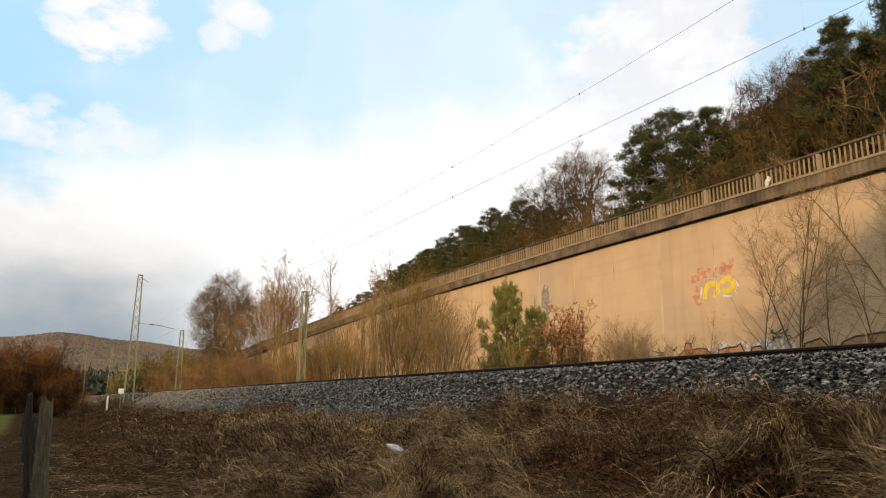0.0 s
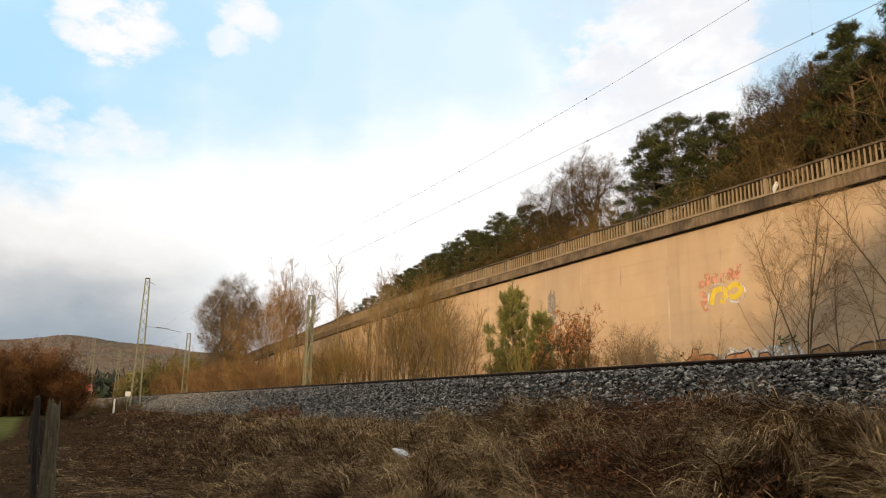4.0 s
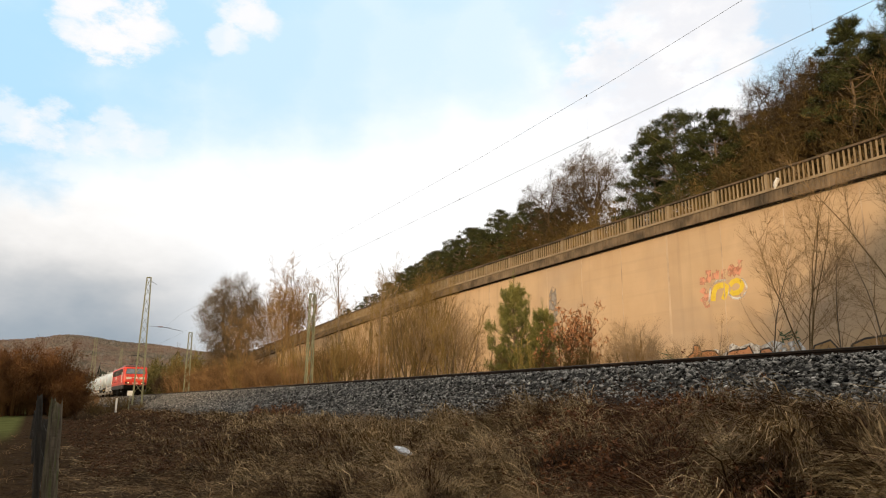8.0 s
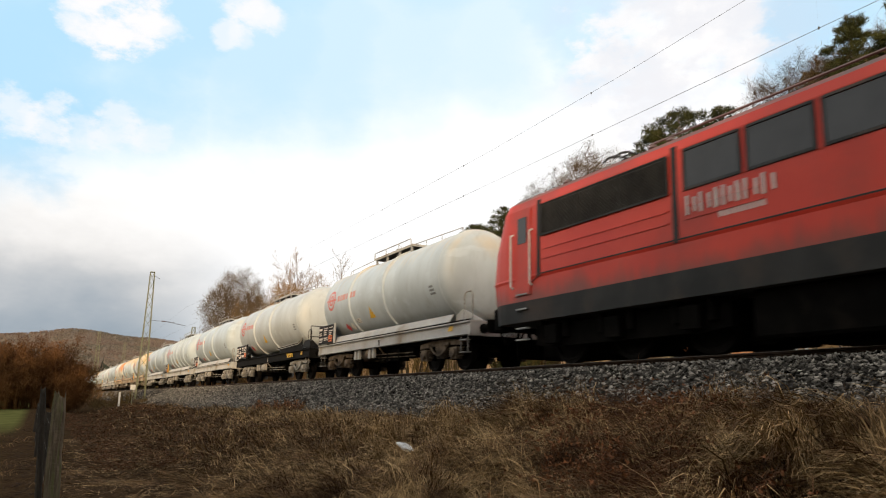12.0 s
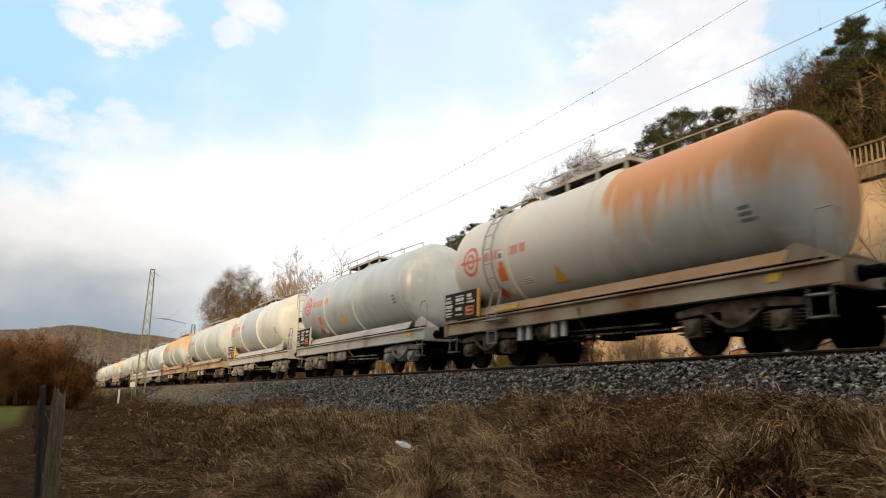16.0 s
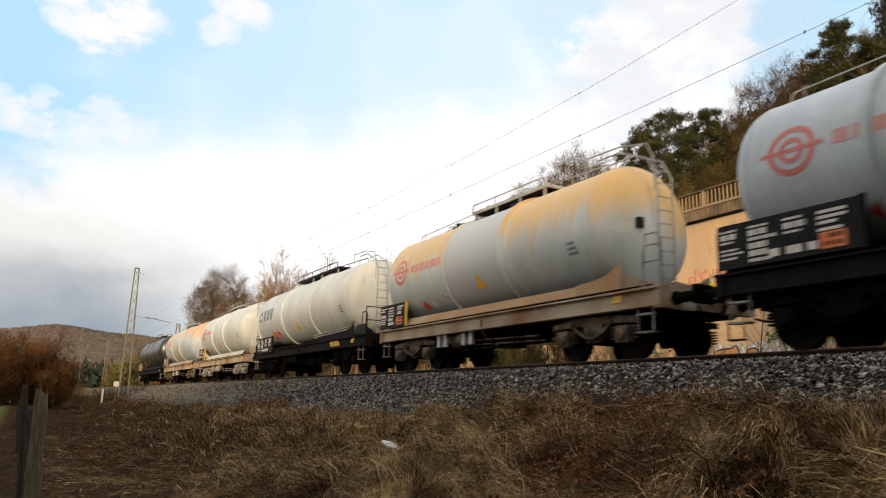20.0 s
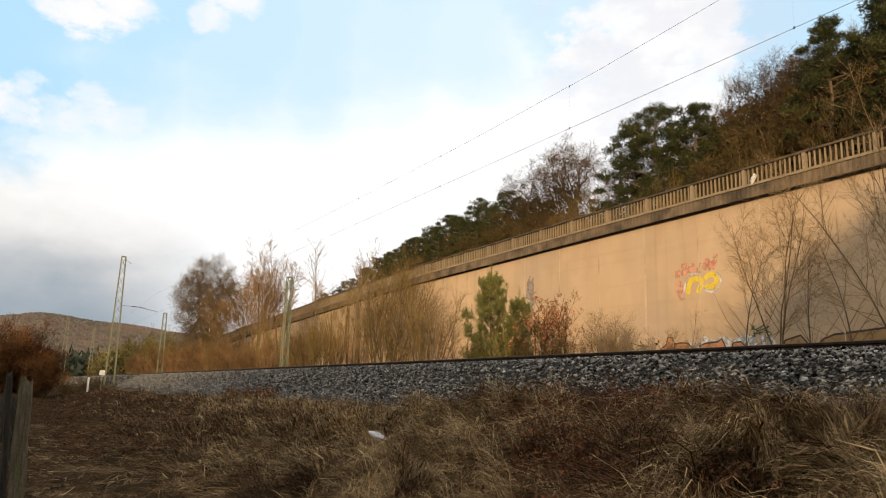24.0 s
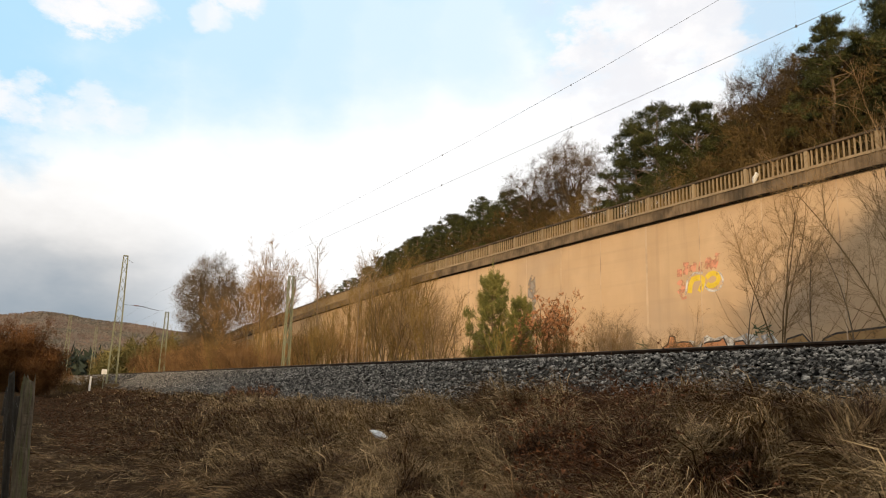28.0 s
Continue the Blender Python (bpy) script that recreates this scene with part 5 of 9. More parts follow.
    # wood above the wall
    for x, y, k, s in ((34, 44.6, "oak", 0.92), (34.5, 41.4, "oak", 1.04), (33.4, 42.5, "brown", 0.62), (34, 46.5, "brown", 0.66), (33.6, 39, "brown", 0.56), (35.5, 43, "brown", 0.7), (36.5, 36, "oak", 0.72), (35.5, 48, "brown", 0.72), (37.5, 34, "brown", 0.72), (36, 29.5, "brown", 0.82), (38, 28, "brown", 0.85), (36.5, 25, "brown", 0.86), (38.5, 23.5, "brown", 0.95), (35.5, 21.4, "brown", 0.9), (36, 19.5, "brown", 0.92), (40, 30, "brown", 0.8), (34.6, 17, "brown", 0.9), (33.4, 23.6, "brown", 0.8), (33.6, 21.2, "brown", 0.8), (36, 23, "brown", 1.0), (39.5, 22, "brown", 1.0), (38, 18, "brown", 1.05), (40, 25, "oak", 0.9), (36.5, 28.4, "brown", 0.9), (37.5, 30.5, "oak", 0.80), (36, 27.4, "brown", 0.76), (35, 24.2, "oak", 0.98), (37, 22, "oak", 0.95), (34.2, 25.8, "brown", 0.70), (37, 20.5, "brown", 0.9), (34, 22.6, "brown", 0.70), (35, 18.5, "brown", 0.85), (34, 15, "brown", 0.9), (36, 12, "oak", 1.0), (38.5, 26, "brown", 0.85),
                       (34, 49, "brown", 0.68), (36, 54, "brown", 0.66), (33.5, 60, "brown", 0.60), (33.5, 56, "brown", 0.62), (33.4, 52.5, "brown", 0.62), (33.5, 66, "brown", 0.56), (33.5, 63, "brown", 0.56), (34, 73, "brown", 0.5), (36, 81, "brown", 0.5), (42, 45, "brown", 0.62), (44, 58, "brown", 0.6), (34, 90, "brown", 0.5), (36, 97, "slim", 0.6), (40, 20, "oak", 0.95), (39, 16, "brown", 1.0), (40, 51, "brown", 0.66), (41, 64, "brown", 0.6), (40, 72, "brown", 0.55)):
        tr.put(k, at(x, y, rng.uniform(0, 360), s=s))
    pn = Nursery("pine", "tree", "pines above the wall")
    pn.kind("a", pine_meshes(31, 9.0, 3.3, 0.13, 60, 66, NEEDLE, 0.21), "dark green pine with a ragged clumped crown above the wall", P)
    pn.kind("b", pine_meshes(32, 10.5, 2.9, 0.20, 54, 66, NEEDLE, 0.21, 0.45), "tall dark pine with a narrow top above the wall", P)
    pn.kind("c", pine_meshes(33, 8.6, 2.9, 0.12, 64, 27, NEEDLE, 0.26, 0.62), "dark green pine with a full ragged crown beyond the railing", P)
    for x, y, k, s in ((32.6, 30.6, "a", 0.92), (33.2, 33.0, "a", 0.84), (33.6, 28.8, "a", 0.84), (32.6, 19.6, "b", 0.85), (34.6, 17.6, "b", 0.95), (33, 16.4, "b", 1.0), (34.5, 14.6, "b", 1.05), (37, 16.2, "a", 0.9), (38, 19, "a", 0.7), (35, 18, "a", 0.80), (34, 16.6, "a", 0.74), (36, 14.6, "b", 0.72), (34.5, 28.8, "a", 0.52), (34.5, 26.6, "a", 0.62), (34.5, 50.5, "c", 0.70), (35, 54.0, "c", 0.76), (35, 57.5, "c", 0.70), (34.5, 62, "c", 0.72), (35, 66, "c", 0.72), (34, 70, "c", 0.66), (34, 76, "c", 0.60), (35, 59.8, "c", 0.80), (35, 73, "c", 0.62), (34, 80, "c", 0.52), (34, 85, "c", 0.46), (35, 68, "c", 0.66), (33.4, 52.2, "c", 0.60), (33.8, 55.8, "c", 0.72), (33.6, 63.8, "c", 0.70), (33.6, 67.6, "c", 0.66), (33.4, 72, "c", 0.64), (34.6, 78, "c", 0.60), (34, 82.6, "c", 0.54), (33.6, 88, "c", 0.46), (34, 92, "c", 0.42), (33.2, 58.6, "c", 0.62), (36, 51.6, "c", 0.82), (36, 55.6, "c", 0.84), (36.5, 61, "c", 0.80), (36, 64.6, "c", 0.78), (36, 69.5, "c", 0.74), (36, 75, "c", 0.70), (35, 48.6, "c", 0.70), (34.8, 45.8, "c", 0.62)):
        pn.put(k, at(x, y, rng.uniform(0, 360), s=s))
    un = Nursery("undergrowth_bush", "shrub", "undergrowth above the wall")
    un.kind(0, (bush_mesh(140, 4.4, 3.6, 20, TWIG_BROWN, (5, 5), 0.4, 1.3, (3, 0.5, 0.016))[0],), "tangled brown undergrowth behind the railing", ("crown",))
    un.kind(1, (bush_mesh(141, 3.0, 3.2, 18, TWIG_OLIVE, (6, 5), 0.4, 0.8, (4, 0.5, 0.009))[0],), "ochre undergrowth bush behind the railing", ("crown",))
    for y in np.arange(8, 100, 1.7):
        un.put(0, at(rng.uniform(32.6, 36), y, rng.uniform(0, 360), s=rng.uniform(0.8, 1.1) * np.interp(y, (8, 24, 32, 40, 90), (1.1, 1.0, 0.75, 0.75, 0.6))))
        if y % 2 < 1.3:
            un.put(1 if y > 25 else 0, at(rng.uniform(31.6, 33), y, rng.uniform(0, 360), s=rng.uniform(0.7, 1.1) * np.interp(y, (8, 45, 90), (1.1, 0.9, 0.7))))
    # young pine and withered oak before the wall
    nur = Nursery("young_pine", "tree", "young pines before the wall")
    nur.kind(0, young_pine_meshes(41, 4.35, 1.5), "bushy young green pine before the wall", P)
    nur.put(0, at(17, 25.4, 0, s=0.96, sz=1.08))
    nur.put(0, at(17.4, 23.95, 100, s=0.80))
    r2 = np.random.default_rng(51)
    me, tips = bush_mesh(52, 3.3, 1.2, 11, TWIG_RED, (7, 5), 0.20)
    v, f = tufts(r2, tips[0], tips[1], 6, 0.095, 0.030, 1.0)
    oak = new("withered_oak")
    again("crown", me, oak)
    again("foliage", fast_mesh("foliage", v, f, LEAF_RED), oak)
    oak.matrix_basis = at(17.5, 22.2, 0, s=1.02)
    tagged(oak, "young oak still holding withered red-brown leaves", "tree")
    me, tips = bush_mesh(53, 0.7, 0.9, 12, BRAMBLE, (5, 4), 0.6)
    v, f = tufts(r2, tips[0], tips[1], 3, 0.065, 0.022, 1.0)
    lf = fast_mesh("foliage", v, f, LEAF_RED)
    for x, y, s in ((7.3, 27.5, 0.75), (7.2, 24.5, 0.8), (7.3, 11.2, 0.5), (16.8, 23.8, 1.1)):
        b = new("withered_bush")
        again("crown", me, b)
        again("foliage", lf, b)
        b.matrix_basis = at(x, y, y * 30, s=s)
        tagged(b, "small bush with withered rust-red leaves", "shrub", "withered bushes")
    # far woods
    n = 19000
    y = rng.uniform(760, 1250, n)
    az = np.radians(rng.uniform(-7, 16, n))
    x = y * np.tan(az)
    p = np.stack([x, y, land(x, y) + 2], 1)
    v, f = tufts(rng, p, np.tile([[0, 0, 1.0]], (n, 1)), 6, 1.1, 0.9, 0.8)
    tagged(new("far_woods", fast_mesh("far_woods", v, f, WOOD_HAZED)), "russet leafless woods on the far ridge, haze put into their colour", "woods", kind="stuff")
    n = 700
    y = rng.uniform(330, 420, n)
    x = rng.uniform(-30, 75, n)
    p = np.stack([x, y, land(x, y) + rng.uniform(0, 8, n)], 1)
    v, f = tufts(rng, p, np.tile([[0, 0, 1.0]], (n, 1)), 10, 4.5, 1.1, 0.7)
    tagged(new("far_conifers", fast_mesh("far_conifers", v, f, WOOD_DARK)), "dark belt of conifers across the valley", "woods", kind="stuff")
    n = 2600
    y = rng.uniform(150, 215, n)
    b = rng.uniform(0.088, 0.235, n)
    x = y * b
    top = 9.5 * np.sqrt(np.clip(1 - ((b - 0.165) / 0.08) ** 2, 0.05, 1)) * (0.85 + 0.15 * np.sin(b * 260))
    p = np.stack([x, y, 1 + top * rng.random(n) ** 0.7], 1)
    v, f = tufts(rng, p, np.tile([[0, 0, 1.0]], (n, 1)), 14, 1.5, 0.10, 0.7)
    tagged(new("far_hedge", fast_mesh("far_hedge", v, f, HEDGE)), "olive-brown hedge beside the line in the distance", "hedge", kind="stuff")


build_plants()


def build_grass():
    rng = np.random.default_rng(7)

    def foot(y):
        """Where the grass gives way to gravel."""
        return 7.35 + 0.16 * np.sin(y * 2.1) + 0.2 * np.sin(y * 0.7) + np.interp(y, (45, 62), (0, 1.3))

    def hump(x, y):
        """Height of the tussocks over the soil, 0 to 1."""
        a = np.sin(3.1 * x + 1.7 * y + 1.2 * np.sin(1.3 * y)) * np.sin(2.3 * y - 1.9 * x + 0.8 * np.sin(2.1 * x))
        b = np.sin(6.3 * x - 4.1 * y) * np.sin(5.2 * y + 3.7 * x + 1.0)
        return np.clip(0.46 + 0.55 * a + 0.28 * b, 0, 1) * np.interp(x, (1.8, 3.2, 6.6, 7.4), (0.25, 1, 1, 0.35)) * np.interp(y, (25, 45), (1, 0.5))

    def blades(n, reach, long, thin, keep, lift=(0.25, 0.6), comb=0.7, crest=0.0):
        """Blades that rise from tussocks and fall over; long: length range; thin: half width; keep: how much of each place is grown."""
        az = np.radians(rng.uniform(-8, 66, n))
        r = 3.8 * np.exp(rng.random(n) * math.log(reach / 3.8))
        x, y = r * np.sin(az), r * np.cos(az)
        k = (x < foot(y)) & (x > np.interp(y, (30, 42), (-3.0, -0.6))) & (rng.random(n) < keep(x, y)) & (hump(x, y) > crest * rng.uniform(0.5, 1.3, n))
        x, y, r = x[k], y[k], r[k]
        cell = np.interp(r, (5, 12, 60), (0.26, 0.36, 0.8))
        cell = np.exp(np.round(np.log(cell) * 3) / 3)
        ix, iy = np.floor(x / cell + 0.3 * np.sin(y * 2.3)), np.floor(y / cell + 0.3 * np.sin(x * 2.9))
        hsh = lambda q: np.abs(np.sin(ix * 12.9898 + iy * 78.233 + q) * 43758.5453) % 1.0
        h2, h3, h4 = hsh(1.7), hsh(4.1), hsh(9.2)
        n = len(x)
        flat = np.interp(x, (-0.6, 0.0, 2.2, 3.4), (0.4, 1.0, 0.9, 0.0))
        # the lie of the grass: combed by wind over several metres, turned a little from tuft to tuft, falling downhill on the bank
        lie = 2.6 + 1.3 * np.sin(0.55 * x + 0.35 * y) + 0.9 * np.sin(0.9 * y - 0.7 * x + 1.0) + (h4 - 0.5) * 2.6
        turn = lie + rng.normal(0, 1.15 - 0.6 * comb, n)
        dx = np.cos(turn) - 0.45 * (1 - flat)
        dy = np.sin(turn) - 0.15
        q = np.hypot(dx, dy) + 1e-6
        d = np.stack([dx / q, dy / q, np.zeros(n)], 1)
        ln = rng.uniform(*long, n) * (0.6 + 0.7 * h3) * (1 - 0.30 * flat) * np.interp(r, (12, 32), (1, 0.62)) * np.interp(x, (6.7, 7.4), (1, 0.62))
        up = rng.uniform(*lift, n) * (0.45 + 0.9 * h2) * (1 - 0.62 * flat)
        base_z = np.maximum(land(x, y), np.where(x > 7.0, bed_z(np.clip(x, 6.91, 14)), -9)) + 0.005 + hump(x, y) * 0.38 * rng.uniform(0.2, 1.0, n)
        b = np.stack([x, y, base_z], 1)
        side = np.stack([-d[:, 1], d[:, 0], np.zeros(n)], 1) + rng.normal(0, 0.35, (n, 3))
        wd = (np.maximum(thin * np.interp(r, (4, 10), (0.72, 1.0)), 0.00026 * r) * rng.uniform(0.5, 1.5, n))[:, None]
        sway = rng.normal(0, 0.16, (n, 3))
        rows = []
        for t in (0.0, 0.34, 0.68, 1.0):
            p = b + d * (ln * t ** 1.25 * (1.0 - 0.35 * up))[:, None] + sway * (ln * t * t)[:, None]
            p[:, 2] += ln * up * (2.7 * t - 2.35 * t * t)
            rows.append(p)
        w = (1.0, 0.85, 0.55)
        v = np.stack([rows[0] - side * wd, rows[0] + side * wd, rows[1] - side * wd * w[1], rows[1] + side * wd * w[1],
                      rows[2] - side * wd * w[2], rows[2] + side * wd * w[2], rows[3]], 1)
        v[:, :, 2] = np.maximum(v[:, :, 2], land(v[:, :, 0], v[:, :, 1]) + 0.02)
        f = np.array([(0, 1, 3), (0, 3, 2), (2, 3, 5), (2, 5, 4), (4, 5, 6)])
        return v.reshape(-1, 3), (np.arange(n)[:, None, None] * 7 + f[None]).reshape(-1, 3)

    def tangle(x, y):
        """The bramble patch up the bank, shaped by bearing to fit the camera's view."""
        return np.exp(-((x / np.maximum(y, 1) - 0.95 - 0.05 * np.sin(x * 3)) / 0.17) ** 4) * np.interp(x, (3.6, 4.6, 7.5, 8.0), (0.3, 1, 1, 0.5)) * (y < 13)

    def heath(x, y):
        """Dark low scrub beside the path further on."""
        return np.interp(y, (15, 20, 60), (0, 1, 1)) * np.interp(x, (0.6, 1.4, 5.0, 6.2), (0, 1, 1, 0))

    def swathe(x, y):
        """Thick pale straw beyond the brambles, bounded by bearing to suit the camera's view."""
        return 0.9 * np.interp(x / np.maximum(y, 1), (1.05, 1.25, 1.6, 1.75), (0, 1, 1, -0.6))

    patch = lambda x, y: 0.5 + 0.5 * np.sin(x * 1.1 + 0.6 * y + 1.3) * np.sin(0.45 * y - 0.7 * x + 0.4)
    v, f = blades(150000, 60, (0.14, 0.46), 0.0032, lambda x, y: np.interp(x, (-0.6, -0.2, 2.6, 3.6, 7.5), (0.4, 1, 1, 0.8, 0.6)), (0.08, 0.30), 0.3)
    tagged(new("trodden_thatch", fast_mesh("trodden_thatch", v, f, THATCH)), "flattened brown thatch of dead grass along the path", "grass", kind="stuff")
    v, f = blades(170000, 110, (0.22, 0.70), 0.0028, lambda x, y: (1.0 - 0.6 * tangle(x, y)) * (1 - 0.55 * heath(x, y)) * np.interp(x / np.maximum(y, 1), (1.62, 1.78), (1, 0.45)), crest=0.22)
    tagged(new("dry_grass", fast_mesh("dry_grass", v, f, GRASS)), "matted brown winter grass falling over the railway bank", "grass", kind="stuff")
    v, f = blades(340000, 60, (0.28, 0.80), 0.0023, lambda x, y: np.clip(patch(x, y) * 1.3 + 0.25 + 0.6 * np.exp(-((x / np.maximum(y, 1) - 0.5) / 0.1) ** 2) + swathe(x, y), 0.45, 1) * np.interp(x / np.maximum(y, 1), (0.34, 0.44), (0.5, 1)) * (1 - 0.6 * tangle(x, y)) * (1 - 0.7 * heath(x, y)) * np.interp(x, (-1, 2.2, 3.6), (0.16, 0.3, 1)), crest=0.44)
    tagged(new("straw_grass", fast_mesh("straw_grass", v, f, STRAW)), "long pale straw combed over the bank in soft tussocks", "grass", kind="stuff")
    v, f = blades(120000, 14, (0.26, 0.56), 0.0062, lambda x, y: np.interp(x / np.maximum(y, 1), (1.06, 1.2, 1.6, 1.74), (0, 1, 1, 0.12)) * np.interp(x, (2.8, 3.4), (0, 1)), (0.30, 0.70), 0.9, crest=0.46)
    tagged(new("straw_tussocks", fast_mesh("straw_tussocks", v, f, STRAW)), "heavy pale straw tussocks falling over the bank", "grass", kind="stuff")
    v, f = blades(150000, 40, (0.20, 0.52), 0.0030, lambda x, y: np.interp(x / np.maximum(y, 1), (0.20, 0.30, 0.66, 0.80), (0, 1, 1, 0)) * np.interp(x, (2.4, 3.2), (0.2, 1)) * np.interp(x / np.maximum(y, 1), (0.34, 0.44), (0.45, 1)), (0.25, 0.6), 0.7, crest=0.15)
    tagged(new("straw_sward", fast_mesh("straw_sward", v, f, STRAW)), "short pale straw matted over the middle of the bank", "grass", kind="stuff")
    trod = lambda x, y: np.interp(x, (0.25, 0.5, 2.4, 3.0), (0, 0.9, 0.9, 0.2)) * np.clip(0.55 + 0.7 * np.sin(y * 1.9 + x) * np.sin(x * 2.6 - 0.8 * y), 0.1, 1)
    for name, count, material, label in (("path_straw", 130000, STRAW, "pale straw trodden flat along the path"), ("path_grass", 150000, GRASS, "brown grass trodden flat along the path")):
        v, f = blades(count, 30, (0.16, 0.48), 0.0020, trod, (0.04, 0.16), 0.8)
        tagged(new(name, fast_mesh(name, v, f, material)), label, "grass", kind="stuff")
    v, f = blades(420000, 34, (0.16, 0.46), 0.0022, lambda x, y: np.interp(x, (5.6, 6.4, 7.3, 7.6), (0, 1, 1, 0.5)) * (1 - 0.8 * tangle(x, y)) * np.clip(0.6 + 0.6 * np.sin(y * 1.7) * np.sin(y * 0.63 + x), 0.1, 1), (0.4, 0.9))
    tagged(new("straw_fringe", fast_mesh("straw_fringe", v, f, STRAW)), "fringe of pale straw along the foot of the ballast", "grass", kind="stuff")
    # brambles: a thick arching tangle near by, low scrub further along the bank
    m1, m2 = 4800, 5200
    m = m1 + m2
    px = rng.uniform(3.9, 7.5, m1)
    py = px / np.clip(rng.normal(0.95, 0.10, m1) + 0.05 * np.sin(px * 3), 0.7, 1.3)
    px = np.concatenate([px, rng.uniform(1.2, 6.4, m2)])
    py = np.concatenate([py, 17 + 45 * rng.random(m2) ** 1.3])
    a = rng.uniform(0, 6.28, m)
    L = rng.uniform(0.4, 1.1, m) * np.where(np.arange(m) < m1, 0.55 + 0.55 * np.sin(px * 4.3 + py * 2.7) ** 2, 0.5)
    p0 = np.stack([px, py, land(px, py) - 0.02], 1)
    seg = []
    thick = np.where(np.arange(m) < m1, 0.66, 1.1)
    wide = rng.uniform(0.15, 0.8, m)
    dirv = unit(np.stack([np.cos(a) * wide, np.sin(a) * wide, np.ones(m)], 1))
    q = p0
    joints = []
    for i in range(5):
        nx = q + dirv * (L / 5)[:, None]
        nx[:, 2] = np.maximum(nx[:, 2], land(nx[:, 0], nx[:, 1]) + 0.01)
        seg.append((q, nx, (0.006 - i * 0.0008) * thick, (0.0052 - i * 0.0008) * thick))
        q = nx
        joints.append(q[:m1])
        dirv = unit(dirv + np.stack([np.cos(a) * 0.3, np.sin(a) * 0.3, np.full(m, -0.36)], 1) + rng.normal(0, 0.28, (m, 3)))
    # side shoots
    so = np.concatenate(joints[1:4])[::2]
    sd = unit(rng.normal(0, 1, so.shape) + np.array([0, 0, 0.35]))
    sl = rng.uniform(0.08, 0.24, len(so))[:, None]
    seg.append((so, so + sd * sl, np.full(len(so), 0.0024), np.full(len(so), 0.0012)))
    v, f = slips(rng, *[np.concatenate([s[i] for s in seg]) for i in range(4)])
    tagged(new("brambles", fast_mesh("brambles", v, f, BRAMBLE)), "tangled dark red-brown bramble canes on the bank", "brambles", kind="stuff")
    held = np.concatenate(joints)
    held = held[rng.random(len(held)) < 0.55 * (np.sin(held[:, 0] * 2.9 + 1) * np.sin(held[:, 1] * 2.3) > 0.1) + 0.05]
    v, f = tufts(rng, held, np.tile([[0, 0, 1.0]], (len(held), 1)), 3, 0.050, 0.015, 1.0)
    tagged(new("bramble_leaves", fast_mesh("bramble_leaves", v, f, LEAF_RUST)), "withered rust-brown bramble leaves", "leaves", kind="stuff")


build_grass()


# ---- line-side things ----
def lattice_mast(x, y, z0, height, base, top, label, lean=0.0):
    m = new("lattice_mast")
    m.matrix_basis = pose(x, y, z0)
    tagged(m, label, "mast", "overhead line masts")

    def corner(i, z):
        h = base + (top - base) * z / height
        return Vector(((-1, 1, 1, -1)[i] * h / 2 + lean * z, (-1, -1, 1, 1)[i] * h / 2, z))
    for i in range(4):
        bm = bmesh.new()
        rod(bm, corner(i, -1.0), corner(i, height), 0.045, 0.038, 4)
        part("leg", bm, MAST, m)
    n = max(4, int(height / 0.85))
    for face in range(4):
        bm = bmesh.new()
        for k in range(n):
            za, zb = height * k / n, height * (k + 1) / n
            a, b = (face, (face + 1) % 4) if k % 2 else ((face + 1) % 4, face)
            rod(bm, corner(a, za), corner(b, zb), 0.024, 0.024, 4)
        part("lattice", bm, MAST, m)
    bm = bmesh.new()
    box(bm, lean * height - top / 2 - 0.02, lean * height + top / 2 + 0.02, -top / 2 - 0.02, top / 2 + 0.02, height, height + 0.06)
    part("cap", bm, MAST, m)
    bm = bmesh.new()
    box(bm, -base / 2 - 0.25, base / 2 + 0.25, -base / 2 - 0.25, base / 2 + 0.25, -1.6, -1.05)
    part("footing", bm, CAP, m)
    return m


def cantilever(mast, side, wire_z, reach):
    """A slim hinged bracket that holds the contact wire over the track, on a mast; heights in the mast's space."""
    bm = bmesh.new()
    rod(bm, (side * 0.22, 0, wire_z + 0.34), (side * (reach - 0.9), 0, wire_z + 0.26), 0.014, n=6)
    part("bracket", bm, WIRE, mast, "slim grey bracket tube")
    bm = bmesh.new()
    rod(bm, (side * (reach - 1.7), 0, wire_z + 0.30), (side * (reach + 0.1), 0, wire_z), 0.022, n=5)
    part("steady_arm", bm, WIRE, mast)
    bm = bmesh.new()
    lathe(bm, [(side * (reach - 2.1 + 0.08 * i), (0.035, 0.065)[i % 2]) for i in range(6)], 10, "x", (0, 0, wire_z + 0.30))
    part("insulator", bm, INSUL, mast, "brown insulator")


def sweep(bm, pts, r, n=5):
    """One unbroken wire through points that run along y."""
    rings = [[bm.verts.new((x + r * math.cos(6.2832 * i / n), y, z + r * math.sin(6.2832 * i / n))) for i in range(n)] for x, y, z in pts]
    for a, b in zip(rings, rings[1:]):
        for i in range(n):
            bm.faces.new((a[i], a[(i + 1) % n], b[(i + 1) % n], b[i]))


def mess_z(y):
    return 8.93 + (0.0019 if y < 20 else 0.00035) * (y - 20) ** 2


